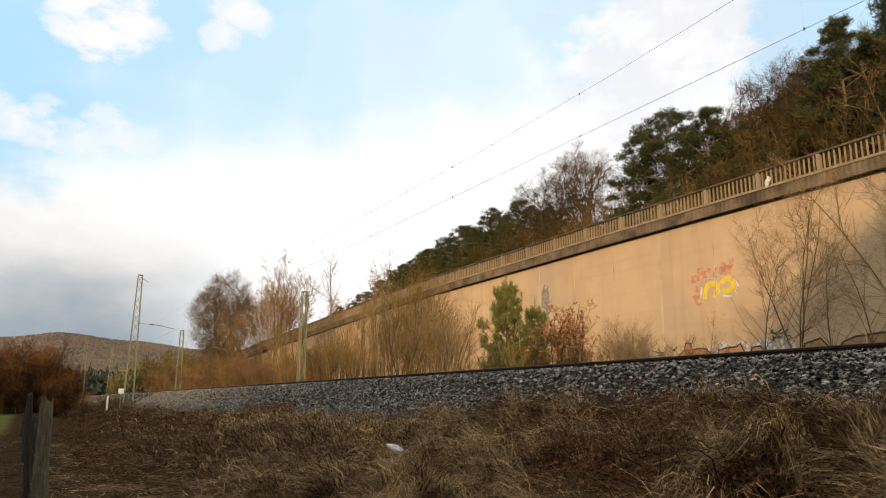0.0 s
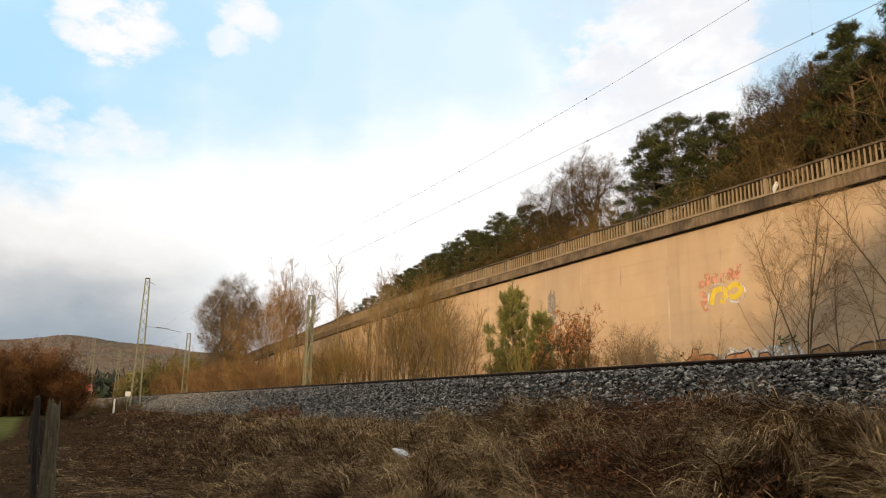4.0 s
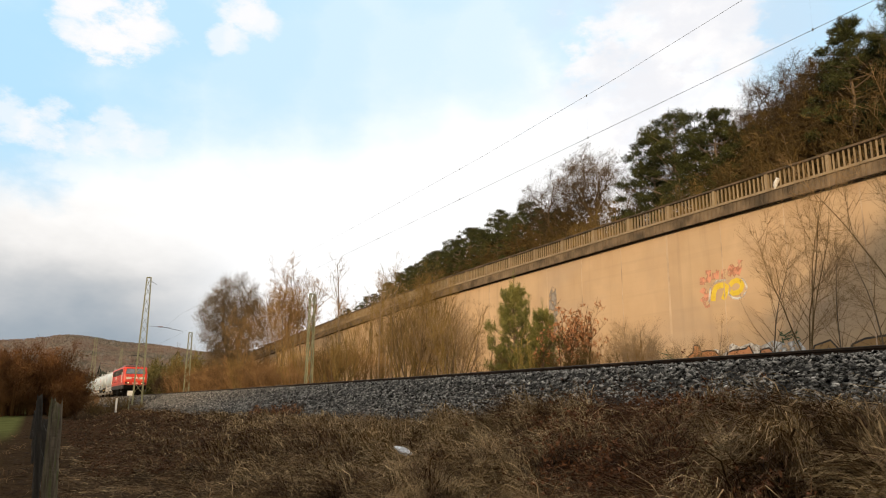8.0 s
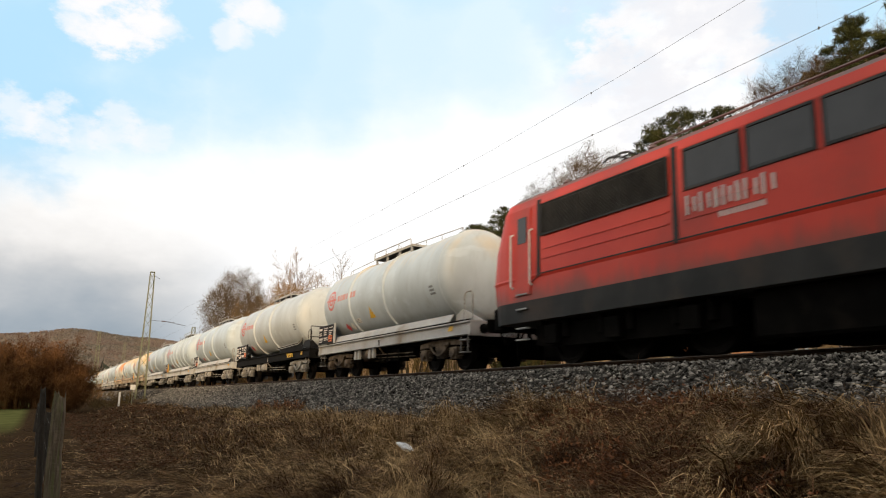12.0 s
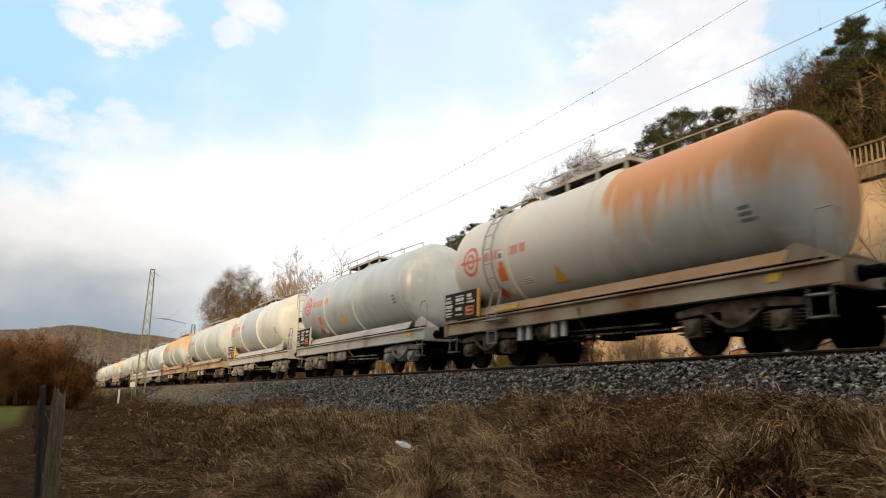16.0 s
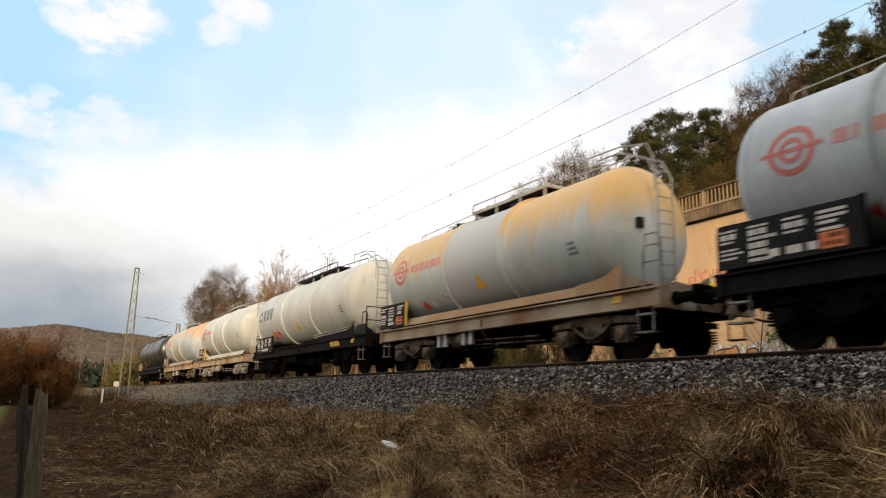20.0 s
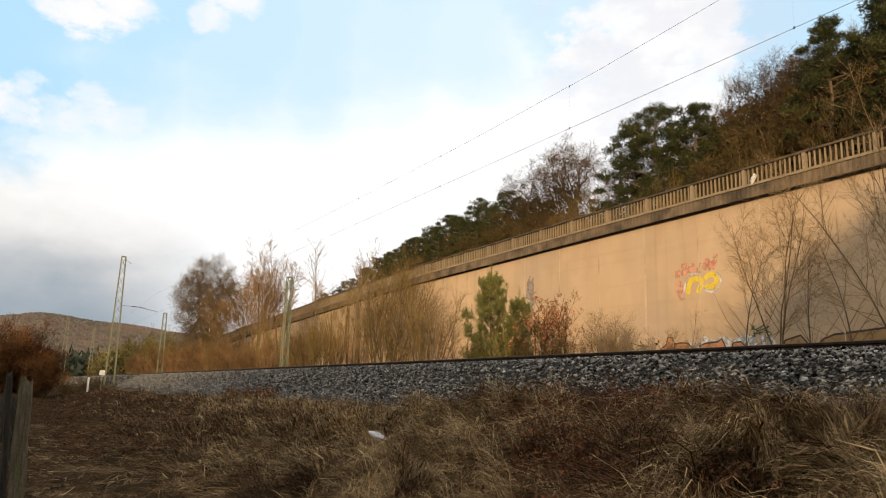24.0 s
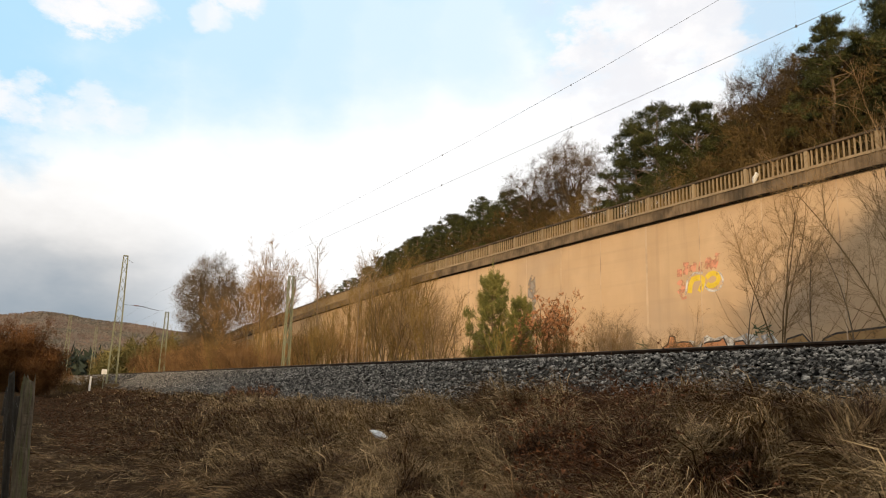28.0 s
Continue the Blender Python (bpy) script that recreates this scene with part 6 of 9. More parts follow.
def build_overhead():
    m = lattice_mast(7.75, 72.0, 2.35, 10.5, 0.75, 0.36, "tall olive-green steel lattice mast beside the track", 0.004)
    cantilever(m, 1, 5.75, 3.3)
    bm = bmesh.new()
    rod(bm, (0.1, 0, 10.3), (0.75, 0, 9.95), 0.016, n=5)
    part("top_arm", bm, WIRE, m)
    lattice_mast(15.2, 46.5, 1.9, 6.75, 0.40, 0.30, "short yellow-green lattice mast among the shrubs")
    lattice_mast(15.0, 91.0, 1.9, 7.8, 0.6, 0.36, "olive-green lattice mast beyond the track")
    m4 = lattice_mast(7.75, 143.0, 2.2, 10.5, 0.75, 0.36, "distant olive-green lattice mast by the line")
    cantilever(m4, 1, 5.75, 3.3)
    lattice_mast(15.0, 178.0, 2.2, 11, 0.75, 0.36, "distant lattice mast beyond the track")
    
    w = new("overhead_wire")
    tagged(w, "thin dark overhead contact wire with its carrying cable", "wire")
    bm = bmesh.new()
    ys = list(np.arange(-90, 300, 6.0))
    sweep(bm, [(TRACK_X, y, RAIL_Z + 5.50) for y in ys], 0.0048)
    part("contact_wire", bm, WIRE, w)
    bm = bmesh.new()

    def span(y):
        return mess_z(y if y < 72 else 144 - y) if -6 < y < 124 else 9.9
    sweep(bm, [(TRACK_X, y, span(y)) for y in ys], 0.0038)
    part("carrying_cable", bm, WIRE, w)
    for y in (1.5, 7.2, 13.2, 19.5, 26.0, 33, 41, 50, 60):
        bm = bmesh.new()
        rod(bm, (TRACK_X, y, RAIL_Z + 5.46), (TRACK_X, y, span(y) + 0.02), 0.0004, n=4)
        box(bm, TRACK_X - 0.009, TRACK_X + 0.009, y - 0.012, y + 0.012, RAIL_Z + 5.48, RAIL_Z + 5.53)
        box(bm, TRACK_X - 0.008, TRACK_X + 0.008, y - 0.012, y + 0.012, span(y) - 0.02, span(y) + 0.025)
        part("dropper", bm, WIRE, w)


build_overhead()


def fence_post(x, y, h, r, rx, ry, label):
    """A split, weathered post: grooved sides, a broken sloping top."""
    bm = bmesh.new()
    n = 20
    rg = random.Random(int(y * 10))
    groove = [rg.uniform(0.74, 1.14) for _ in range(n)]
    chip = [rg.uniform(-0.09, 0.03) for _ in range(n)]
    rings = []
    zs = [-0.4] + [0.08 * k for k in range(17)] + [1.36]
    lean_x, lean_y = 0.0, 0.0
    for z in zs:
        k = r * (1.10 - 0.10 * z) * (0.86 if z == 1.36 else 1.0)
        lean_x += rg.uniform(-0.05, 0.05) * r
        lean_y += rg.uniform(-0.05, 0.05) * r
        ring = []
        for i in range(n):
            q = k * groove[i] * rg.uniform(0.93, 1.07)
            top = chip[i] * max(0.0, (z - 1.0) / 0.36)
            ring.append(bm.verts.new((lean_x + math.cos(2 * math.pi * i / n) * q, lean_y + math.sin(2 * math.pi * i / n) * q, (z + top) * h / 1.36)))
        rings.append(ring)
    for a, b in zip(rings, rings[1:]):
        for i in range(n):
            bm.faces.new((a[i], a[(i + 1) % n], b[(i + 1) % n], b[i]))
    bm.faces.new(rings[-1])
    p = part("fence_post", bm, OLDWOOD)
    p.matrix_basis = pose(x, y, float(land(x, y)), rx, ry, 0)
    tagged(p, label, "fence post", "fence along the field")
    return p


def build_small_things():
    posts = [(0.22, 9.3, 1.57, 0.070, 0, -2), (0.12, 9.75, 1.62, 0.034, 0, -4), (0.12, 15.5, 1.25, 0.06, 0, 2), (0.05, 22, 1.2, 0.06, 1, -2), (0.0, 29, 1.2, 0.06, 0, 1), (-0.1, 37, 1.2, 0.06, 0, 2)]
    for i, (x, y, h, r, rx, ry) in enumerate(posts):
        p = fence_post(x, y, h, r, rx, ry, "thick weathered mossy wooden fence post" if i == 0 else "thin dark weathered wooden fence post")
        if i != 0:
            p.data.materials[0] = DARKWOOD
    w = new("fence_wire")
    tagged(w, "sagging rusty wire strung along the fence posts", "fence wire")
    pp = [(p[0], p[1]) for p in posts if p[1] != 9.75]
    for z in (0.35, 0.75, 1.15):
        for (xa, ya), (xb, yb) in zip(pp, pp[1:]):
            bm = bmesh.new()
            sweep(bm, [(xa + (xb - xa) * k / 4, ya + (yb - ya) * k / 4, float(land(xa, ya)) + z - 0.06 * math.sin(math.pi * k / 4)) for k in range(5)], 0.0014, 4)
            part("strand", bm, STEEL_WIRE, w)
    # marker post and sign
    p = new("marker_post")
    p.matrix_basis = pose(5.56, 66, float(land(5.56, 66)))
    tagged(p, "slim white marker post beside the path", "post")
    bm = bmesh.new()
    box(bm, -0.07, 0.07, -0.07, 0.07, -0.3, 1.2)
    bmesh.ops.bevel(bm, geom=bm.edges[:], offset=0.015, segments=1, affect="EDGES")
    part("shaft", bm, WHITE, p)
    bm = bmesh.new()
    box(bm, -0.075, 0.075, -0.075, 0.075, 1.2, 1.30)
    part("top_cap", bm, CAP, p)
    s = new("track_sign")
    s.matrix_basis = pose(6.5, 66, float(land(6.5, 66)) + 0.1)
    tagged(s, "small square white sign on a short post by the mast", "sign")
    bm = bmesh.new()
    rod(bm, (0, 0, -0.3), (0, 0, 1.4), 0.03)
    part("post", bm, MAST, s)
    bm = bmesh.new()
    box(bm, -0.2, 0.2, -0.05, -0.03, 1.1, 1.5)
    part("plate", bm, WHITE, s)
    # old snow and a scrap on the railing
    bm = bmesh.new()
    bmesh.ops.create_icosphere(bm, subdivisions=3, radius=1.0)
    for v in bm.verts:
        k = 1 + 0.35 * noise.noise(v.co * 1.7) + 0.2 * noise.noise(v.co * 4)
        v.co = Vector((v.co.x * 0.07 * k, v.co.y * 0.13 * k, v.co.z * 0.045 * k + 0.05 * v.co.y * k))
    sn = part("snow_patch", bm, SNOWY, smooth=True)
    sn.matrix_basis = pose(4.75, 10.0, float(land(4.75, 10.0)) + 0.37, 0, -16, 40)
    tagged(sn, "small remnant of old snow caught in dry grass", "snow")
    c2 = copy_thing(sn, pose(0.36, 8.7, float(land(0.36, 8.7)) + 0.10, 0, 10, 100))
    c2["label"] = "scrap of old snow at the foot of a fence post"
    bm = bmesh.new()
    pts = [(0, 0, 0), (0.02, 0.05, 0.2), (0.01, 0.16, 0.34), (-0.02, 0.10, 0.46)]
    for a, b, r0, r1 in zip(pts, pts[1:], (0.05, 0.10, 0.09), (0.10, 0.09, 0.03)):
        rod(bm, a, b, r0, r1, 7)
    sc = part("plastic_scrap", bm, WHITE)
    sc.matrix_basis = pose(WALL_X - 0.26, 19.85, float(rail_top(19.85)) - 0.86, 0, 0, 180)
    tagged(sc, "crumpled white plastic scrap caught on the railing", "litter")


build_small_things()


# ---- graffiti: plain sprayed shapes on the wall ----
def spray(strokes, width, material, name, label, lift=0.005):
    """Sprayed lines on the wall: strokes of (y, z) points."""
    bm = bmesh.new()
    for pts in strokes:
        pts = [Vector((0, *p)) for p in pts]
        prev = None
        lift += 0.0015
        for i, p in enumerate(pts):
            t = (pts[min(i + 1, len(pts) - 1)] - pts[max(i - 1, 0)]).normalized()
            nrm = Vector((0, -t.z, t.y)) * width / 2
            off = Vector((-lift, 0, 0))
            cur = (bm.verts.new(p + nrm + off), bm.verts.new(p - nrm + off))
            if prev:
                bm.faces.new((prev[0], prev[1], cur[1], cur[0]))
            prev = cur
    return part(name, bm, material, retaining_wall, label)


def blob(outline, material, name, label, lift=0.004):
    bm = bmesh.new()
    bm.faces.new([bm.verts.new((-lift, y, z)) for y, z in outline])
    bmesh.ops.recalc_face_normals(bm, faces=bm.faces[:])
    return part(name, bm, material, retaining_wall, label)


def arc(cy, cz, ry, rz, a0, a1, n=12):
    return [(cy + ry * math.cos(radians(a0 + (a1 - a0) * i / n)), cz + rz * math.sin(radians(a0 + (a1 - a0) * i / n))) for i in range(n + 1)]


def build_graffiti():
    G = "graffiti"
    spray([[(23.80, 6.38), (23.74, 6.75), (23.58, 7.00), (23.36, 7.04), (23.12, 7.04), (22.98, 6.96), (23.06, 6.66), (23.22, 6.38)]], 0.27, SPRAY_YELLOW, G, "yellow sprayed letter")
    spray([[(22.80, 6.98), (22.62, 7.12), (22.40, 7.16), (22.20, 7.06), (22.12, 6.88), (22.22, 6.70), (22.42, 6.60), (22.66, 6.60), (22.78, 6.72)]], 0.24, SPRAY_YELLOW, G, "yellow sprayed hook")
    for wide, pts in ((0.30, [(24.38, 7.22), (24.36, 7.58)]), (0.34, [(24.02, 7.28), (23.96, 7.86)]), (0.20, [(23.72, 7.36), (23.66, 7.70)]), (0.20, [(23.50, 7.36), (23.42, 7.80)]), (0.26, [(23.14, 7.32), (23.06, 7.76)]),
                      (0.30, [(22.84, 7.42), (22.66, 7.78), (22.46, 7.86)]), (0.36, [(22.62, 7.46), (22.40, 7.60), (22.16, 7.48)]), (0.26, [(22.24, 7.66), (22.12, 8.04)]), (0.26, arc(24.32, 6.72, 0.16, 0.24, 30, 330, 10)), (0.16, [(24.34, 6.38), (24.22, 6.16), (24.0, 6.22)])):
        spray([pts], wide, SPRAY_RED, G, "faded red sprayed letter")
    spray([arc(22.42, 6.80, 0.52, 0.46, 120, 380, 16), [(24.05, 6.3), (23.9, 7.1), (23.5, 7.28), (23.0, 7.26)]], 0.10, SPRAY_WHITE, G, "thin white sprayed edge", 0.003)
    # low row behind the rails
    def low(o, k):
        return [(y, z if z < 3.5 else 3.5 + (z - 3.5) * k) for y, z in o]

    blob(low([(25.9, 3.2), (25.7, 3.9), (25.0, 4.1), (24.4, 4.0), (23.9, 4.5), (23.5, 4.35), (22.9, 4.75), (22.5, 4.5), (21.9, 4.7), (21.4, 4.45), (20.8, 4.72), (20.2, 4.5), (19.6, 4.65), (19.3, 4.1), (19.4, 3.2)], 0.70), SPRAY_WHITE, G, "white sprayed background")
    for o in ([(25.6, 3.2), (25.5, 4.0), (25.2, 4.2), (25.1, 4.6), (24.8, 4.55), (24.7, 4.2), (24.3, 4.25), (23.9, 4.2), (23.6, 3.9), (23.5, 3.2)], [(23.3, 3.2), (23.2, 4.05), (22.9, 4.15), (22.2, 4.2), (22.0, 4.35), (21.8, 3.9), (21.9, 3.2)], [(21.7, 3.2), (21.4, 4.1), (21.0, 4.15), (20.8, 3.9), (20.9, 3.2)]):
        o = low(o, 0.85)
        blob(o, SPRAY_ORANGE, G, "orange sprayed letter", 0.007)
        spray([o], 0.075, SPRAY_BLACK, G, "dark brown sprayed outline", 0.010)
    for o in ([(19.2, 3.2), (18.9, 4.1), (18.2, 4.3), (17.9, 3.9), (18.0, 3.2)], [(17.8, 3.2), (17.3, 4.05), (16.8, 4.25), (15.6, 4.35), (14.4, 4.45), (14.3, 4.1), (14.5, 3.2)], [(14.0, 3.2), (13.6, 4.45), (12.2, 4.5), (12.0, 3.2)]):
        o = low(o, 0.85)
        blob(o, SPRAY_BROWN, G, "ochre sprayed letter", 0.007)
        spray([o], 0.08, SPRAY_BLACK, G, "dark brown sprayed outline", 0.010)
    rg = random.Random(4)
    for cy, cz, w, h in ((20.0, 4.55, 0.7, 0.5), (26.9, 3.95, 0.8, 0.45)):
        st = []
        for k in range(12):
            a = (cy + rg.uniform(-w, w) / 2, cz + rg.uniform(-h, h) / 2)
            st.append([a, (a[0] + rg.uniform(-0.3, 0.3), a[1] + rg.uniform(-0.3, 0.3)), (a[0] + rg.uniform(-0.4, 0.4), a[1] + rg.uniform(-0.2, 0.2))])
        spray(st, 0.04, SPRAY_GREEN, G, "dark green sprayed scribble", 0.012)
    # damp patches and pale runs
    blob([(36.7, 3), (36.5, 6.5), (36.4, 8.3), (36.1, 8.75), (35.7, 8.6), (35.6, 7.0), (35.9, 5.0), (35.8, 3)], STAIN_GREY, "damp_patch", "grey damp patch", 0.003)


build_graffiti()


# ---- the train: each vehicle stands on z = 0 at the rail, its front towards -y, its near side towards -x ----
MOVERS = []
deg_a = math.radians
CACHE = {}


def shared(name, key, make, material, parent, m=None, label="", smooth=False):
    if key not in CACHE:
        ob = part(name, make(), material, parent, label, smooth)
        if m is not None:
            ob.matrix_basis = m
        CACHE[key] = ob.data
        return ob
    return again(name, CACHE[key], parent, m, label)


def bm_of(fn):
    bm = bmesh.new()
    fn(bm)
    return bm


def wheelset_bm(r):
    def make(bm):
        rod(bm, (-0.75, 0, r), (0.75, 0, r), 0.085, n=10)
        for s in (-1, 1):
            lathe(bm, [(s * 0.68, r + 0.03), (s * 0.71, r + 0.03), (s * 0.72, r), (s * 0.815, r), (s * 0.815, r * 0.86), (s * 0.77, r * 0.80), (s * 0.77, 0.16), (s * 0.86, 0.14), (s * 0.86, 0.02)], 22, "x", (0, 0, r))
    return bm_of(make)


def bogie(wagon, y, gear, tag):
    """A two-axle freight bogie: cast side frames, axle boxes on coil springs, wheelsets."""
    def frame_bm(bm):
        for s in (-1, 1):
            x0, x1 = s * 0.96, s * 1.09
            prism(bm, [(-1.30, 0.66), (-1.30, 0.78), (-0.60, 0.86), (0.60, 0.86), (1.30, 0.78), (1.30, 0.66), (0.62, 0.70), (-0.62, 0.70)], x0, x1)
            prism(bm, [(-0.20, 0.34), (-0.30, 0.72), (0.30, 0.72), (0.20, 0.34)], x0, x1)
        box(bm, -1.0, 1.0, -0.18, 0.18, 0.45, 0.80)
    b = shared("bogie", "bogie" + tag, lambda: bm_of(frame_bm), gear, wagon, Matrix.Translation((0, y, 0)))
    for yy in (-0.9, 0.9):
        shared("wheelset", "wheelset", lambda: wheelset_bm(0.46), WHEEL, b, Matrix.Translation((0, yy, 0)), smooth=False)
        for s in (-1, 1):
            def ab(bm):
                box(bm, -0.10, 0.10, -0.17, 0.17, 0.30, 0.62)
                lathe(bm, [(-0.16, 0.04), (-0.16, 0.12), (-0.10, 0.14), (-0.08, 0.14)], 12, "x", (0, 0, 0.46))
            m = Matrix.Translation((s * 1.06, yy, 0)) @ (Matrix.Rotation(math.pi, 4, "Z") if s > 0 else Matrix.Identity(4))
            shared("axle_box", "axle_box" + tag, lambda: bm_of(ab), gear, b, m)
            for q in (-0.29, 0.29):
                def spring(bm):
                    for i in range(5):
                        lathe(bm, [(0.36 + i * 0.055, 0.06), (0.375 + i * 0.055, 0.088), (0.39 + i * 0.055, 0.06)], 7, "z")
                shared("spring", "spring" + tag, lambda: bm_of(spring), gear, b, Matrix.Translation((s * 1.06, yy + q, 0)))
    # arched bow hanger
    for s in (-1, 1):
        def bow(bm):
            bend = [(-0.62 + 1.24 * i / 8, 0.70 - 0.30 * math.sin(math.pi * i / 8)) for i in range(9)]
            prism(bm, bend + [(y, z + 0.06) for y, z in bend[::-1]], -0.03, 0.03)
        shared("bow_hanger", "bow" + tag, lambda: bm_of(bow), GEAR_GREY if tag == "grey" else gear, b, Matrix.Translation((s * 1.13, 0, 0)))


def buffer(wagon, x, y, way, material=BLACKISH, wide=0.23):
    def make(bm):
        lathe(bm, [(0.0, 0.13), (0.04, 0.13), (0.05, 0.10), (0.34, 0.10), (0.34, 0.075), (0.56, 0.075)], 12, "y")
    def head(bm):
        box(bm, -wide, wide, 0.56, 0.61, -0.17, 0.17)
        bmesh.ops.bevel(bm, geom=bm.edges[:], offset=0.018, segments=1, affect="EDGES")
    m = Matrix.Translation((x, y, 1.05)) @ (Matrix.Rotation(math.pi, 4, "Z") if way < 0 else Matrix.Identity(4))
    b = shared("buffer", "buffer", lambda: bm_of(make), material, wagon, m)
    shared("buffer_head", "buffer_head%.2f" % wide, lambda: bm_of(head), BLACKISH, b)


TANK_R, TANK_Z = 1.40, 2.79


def wrap(bm, polys, y0, a0, r):
    """Flat outlines (along, up) laid on the near side of a barrel of radius r, round the point at angle a0."""
    for poly in polys:
        vs = []
        for u, w in poly:
            a = a0 + w / r
            vs.append(bm.verts.new((-math.cos(a) * r, y0 - u, TANK_Z + math.sin(a) * r)))
        bm.faces.new(vs)
    bmesh.ops.recalc_face_normals(bm, faces=bm.faces[:])


def bar(u, w, du, dw):
    n = max(1, int(dw / 0.12))
    return [[(u, w + dw * i / n), (u + du, w + dw * i / n), (u + du, w + dw * (i + 1) / n), (u, w + dw * (i + 1) / n)] for i in range(n)]


def ring_polys(r0, r1, n=28):
    out = []
    for i in range(n):
        a, b = 2 * math.pi * i / n, 2 * math.pi * (i + 1) / n
        out.append([(r0 * math.cos(a), r0 * math.sin(a)), (r1 * math.cos(a), r1 * math.sin(a)), (r1 * math.cos(b), r1 * math.sin(b)), (r0 * math.cos(b), r0 * math.sin(b))])
    return out


def tank_wagon(u0, u1, paint, sill, gear, tag, label, ladder=None, logo="ring", rings=(-0.5, 2.6), platform=False, black=False, seed=0, plate_sign=False, nose=1.15, saddle=None, mark=-12, inset=0.15, tail=0.28, walk_at=(0.8, 1.6), tri=0.8):
    """A bogie tank wagon between two coupling points u0 and u1 along the train."""
    L = u1 - u0
    w = new("tank_wagon")
    tagged(w, label, "tank wagon", "wagons of the freight train")
    rng = random.Random(seed)
    h = L / 2 - 0.62
    # barrel with dished ends
    bm = bmesh.new()
    ef, er = h - nose, h - tail
    prof = [(0.0, 0.02)] + [(0.52 * (1 - math.cos(math.pi / 2 * i / 9)), TANK_R * (math.sin(math.pi / 2 * i / 9) ** 0.85)) for i in range(1, 10)]
    prof = [(y - ef, r) for y, r in prof] + [(er - y, r) for y, r in prof[::-1]]
    lathe(bm, prof, 56, "y", (0, 0, TANK_Z))
    tank = part("tank", bm, paint, w, smooth=True)
    for y in rings:
        bm = bmesh.new()
        lathe(bm, [(y - 0.085, TANK_R - 0.01), (y - 0.06, TANK_R + 0.058), (y + 0.06, TANK_R + 0.058), (y + 0.085, TANK_R - 0.01)], 56, "y", (0, 0, TANK_Z))
        part("weld_ring", bm, paint, tank)
    for y in (-ef + 0.53, er - 0.53):
        bm = bmesh.new()
        lathe(bm, [(y - 0.022, TANK_R - 0.008), (y - 0.010, TANK_R + 0.012), (y + 0.010, TANK_R + 0.012), (y + 0.022, TANK_R - 0.008)], 56, "y", (0, 0, TANK_Z))
        part("end_seam", bm, paint, tank)
    # underframe
    for s in (-1, 1):
        bm = bmesh.new()
        prism(bm, [(-h, 0.92), (-h, 1.24), (h, 1.24), (h, 0.92), (h - 2.6, 0.90), (h - 3.0, 0.94), (-h + 3.0, 0.94), (-h + 2.6, 0.90)], s * 1.12, s * 1.24)
        box(bm, min(s * 1.12, s * 1.32), max(s * 1.12, s * 1.32), -h, h, 1.215, 1.25)
        box(bm, min(s * 1.12, s * 1.30), max(s * 1.12, s * 1.30), -h, h, 0.895, 0.925)
        part("side_sill", bm, sill, w)
        # black strip behind the gap above the sill, standing for the shade inside
        bm = bmesh.new()
        box(bm, min(s * 1.02, s * 1.10), max(s * 1.02, s * 1.10), -h + 0.4, h - 0.4, 1.20, 1.34)
        part("gap_shade", bm, BLACKISH, w)
        # saddle plate rising to the barrel
        if platform:
            # short black bearing plates under each end of the barrel, edged with a pale rubbing strip
            for a, k, run in ((-ef, 1, 3.9), (er, -1, 1.7)):
                edge = [(a - 0.10 * k, 1.80), (a + 0.15 * k, 1.68), (a + 0.5 * k, 1.60), (a + run * k, 1.52)]
                bm = bmesh.new()
                slab(bm, [(s * 1.25, a - 0.10 * k, 1.25)] + [(s * 1.25, y, z) for y, z in edge] + [(s * 1.25, a + run * k - 1.0 * k, 1.25)], 0.02)
                plate = part("bearing_plate", bm, sill, w)
                for low in (0.0, 0.075):
                    bm = bmesh.new()
                    path_rod(bm, [(s * 1.275, y, z - low) for y, z in edge], 0.017, 5)
                    part("rubbing_strip", bm, WALK_PALE, plate, "pale rubbing strip")
            for k in range(4):
                y = -h + 2.15 + k * 0.24
                bm = bmesh.new()
                slab(bm, [(s * 1.34, y, 0.98), (s * 1.34, y + 0.13, 0.98), (s * 1.34, y + 0.27, 1.16), (s * 1.34, y + 0.14, 1.16)], 0.012)
                part("warning_stripe", bm, SIGN_YELLOW, w, "slanted yellow warning stripe")
            continue
        bm = bmesh.new()
        slab(bm, [(s * 1.27, -h + nose + 0.05, 1.305), (s * 1.27, h - 0.5, 1.305), (s * 1.13, h - 0.5, 1.53), (s * 1.13, -h + nose + 0.05, 1.53)], 0.02)
        part("saddle", bm, saddle or sill, w)
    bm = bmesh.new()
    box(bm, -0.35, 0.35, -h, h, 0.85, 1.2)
    # wide black box added so that the space below the tank stays dark
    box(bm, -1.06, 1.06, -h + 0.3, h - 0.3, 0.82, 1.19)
    part("centre_sill_and_fill", bm, BLACKISH, w)
    for s in (-1, 1):
        bm = bmesh.new()
        box(bm, -1.28, 1.28, min(s * h, s * (h - 0.16)), max(s * h, s * (h - 0.16)), 0.86, 1.26)
        part("headstock", bm, sill, w)
        for x in (-0.75, 0.75):
            bm = bmesh.new()
            k = nose if s < 0 else 0.5
            slab(bm, [(x, s * (h - 0.15), 1.26), (x, s * (h - k - 0.6), 1.26), (x, s * (h - k - 0.6), 1.62), (x, s * (h - k - 0.2), 1.72)], 0.04)
            part("end_bracket", bm, sill, w)
        for x in (-0.875, 0.875):
            buffer(w, x, s * h, s)
        def hook(bm):
            path_rod(bm, [(0, 0, 1.05), (0, 0.30, 1.05), (0.0, 0.36, 0.95), (0, 0.30, 0.80)], 0.045, 6)

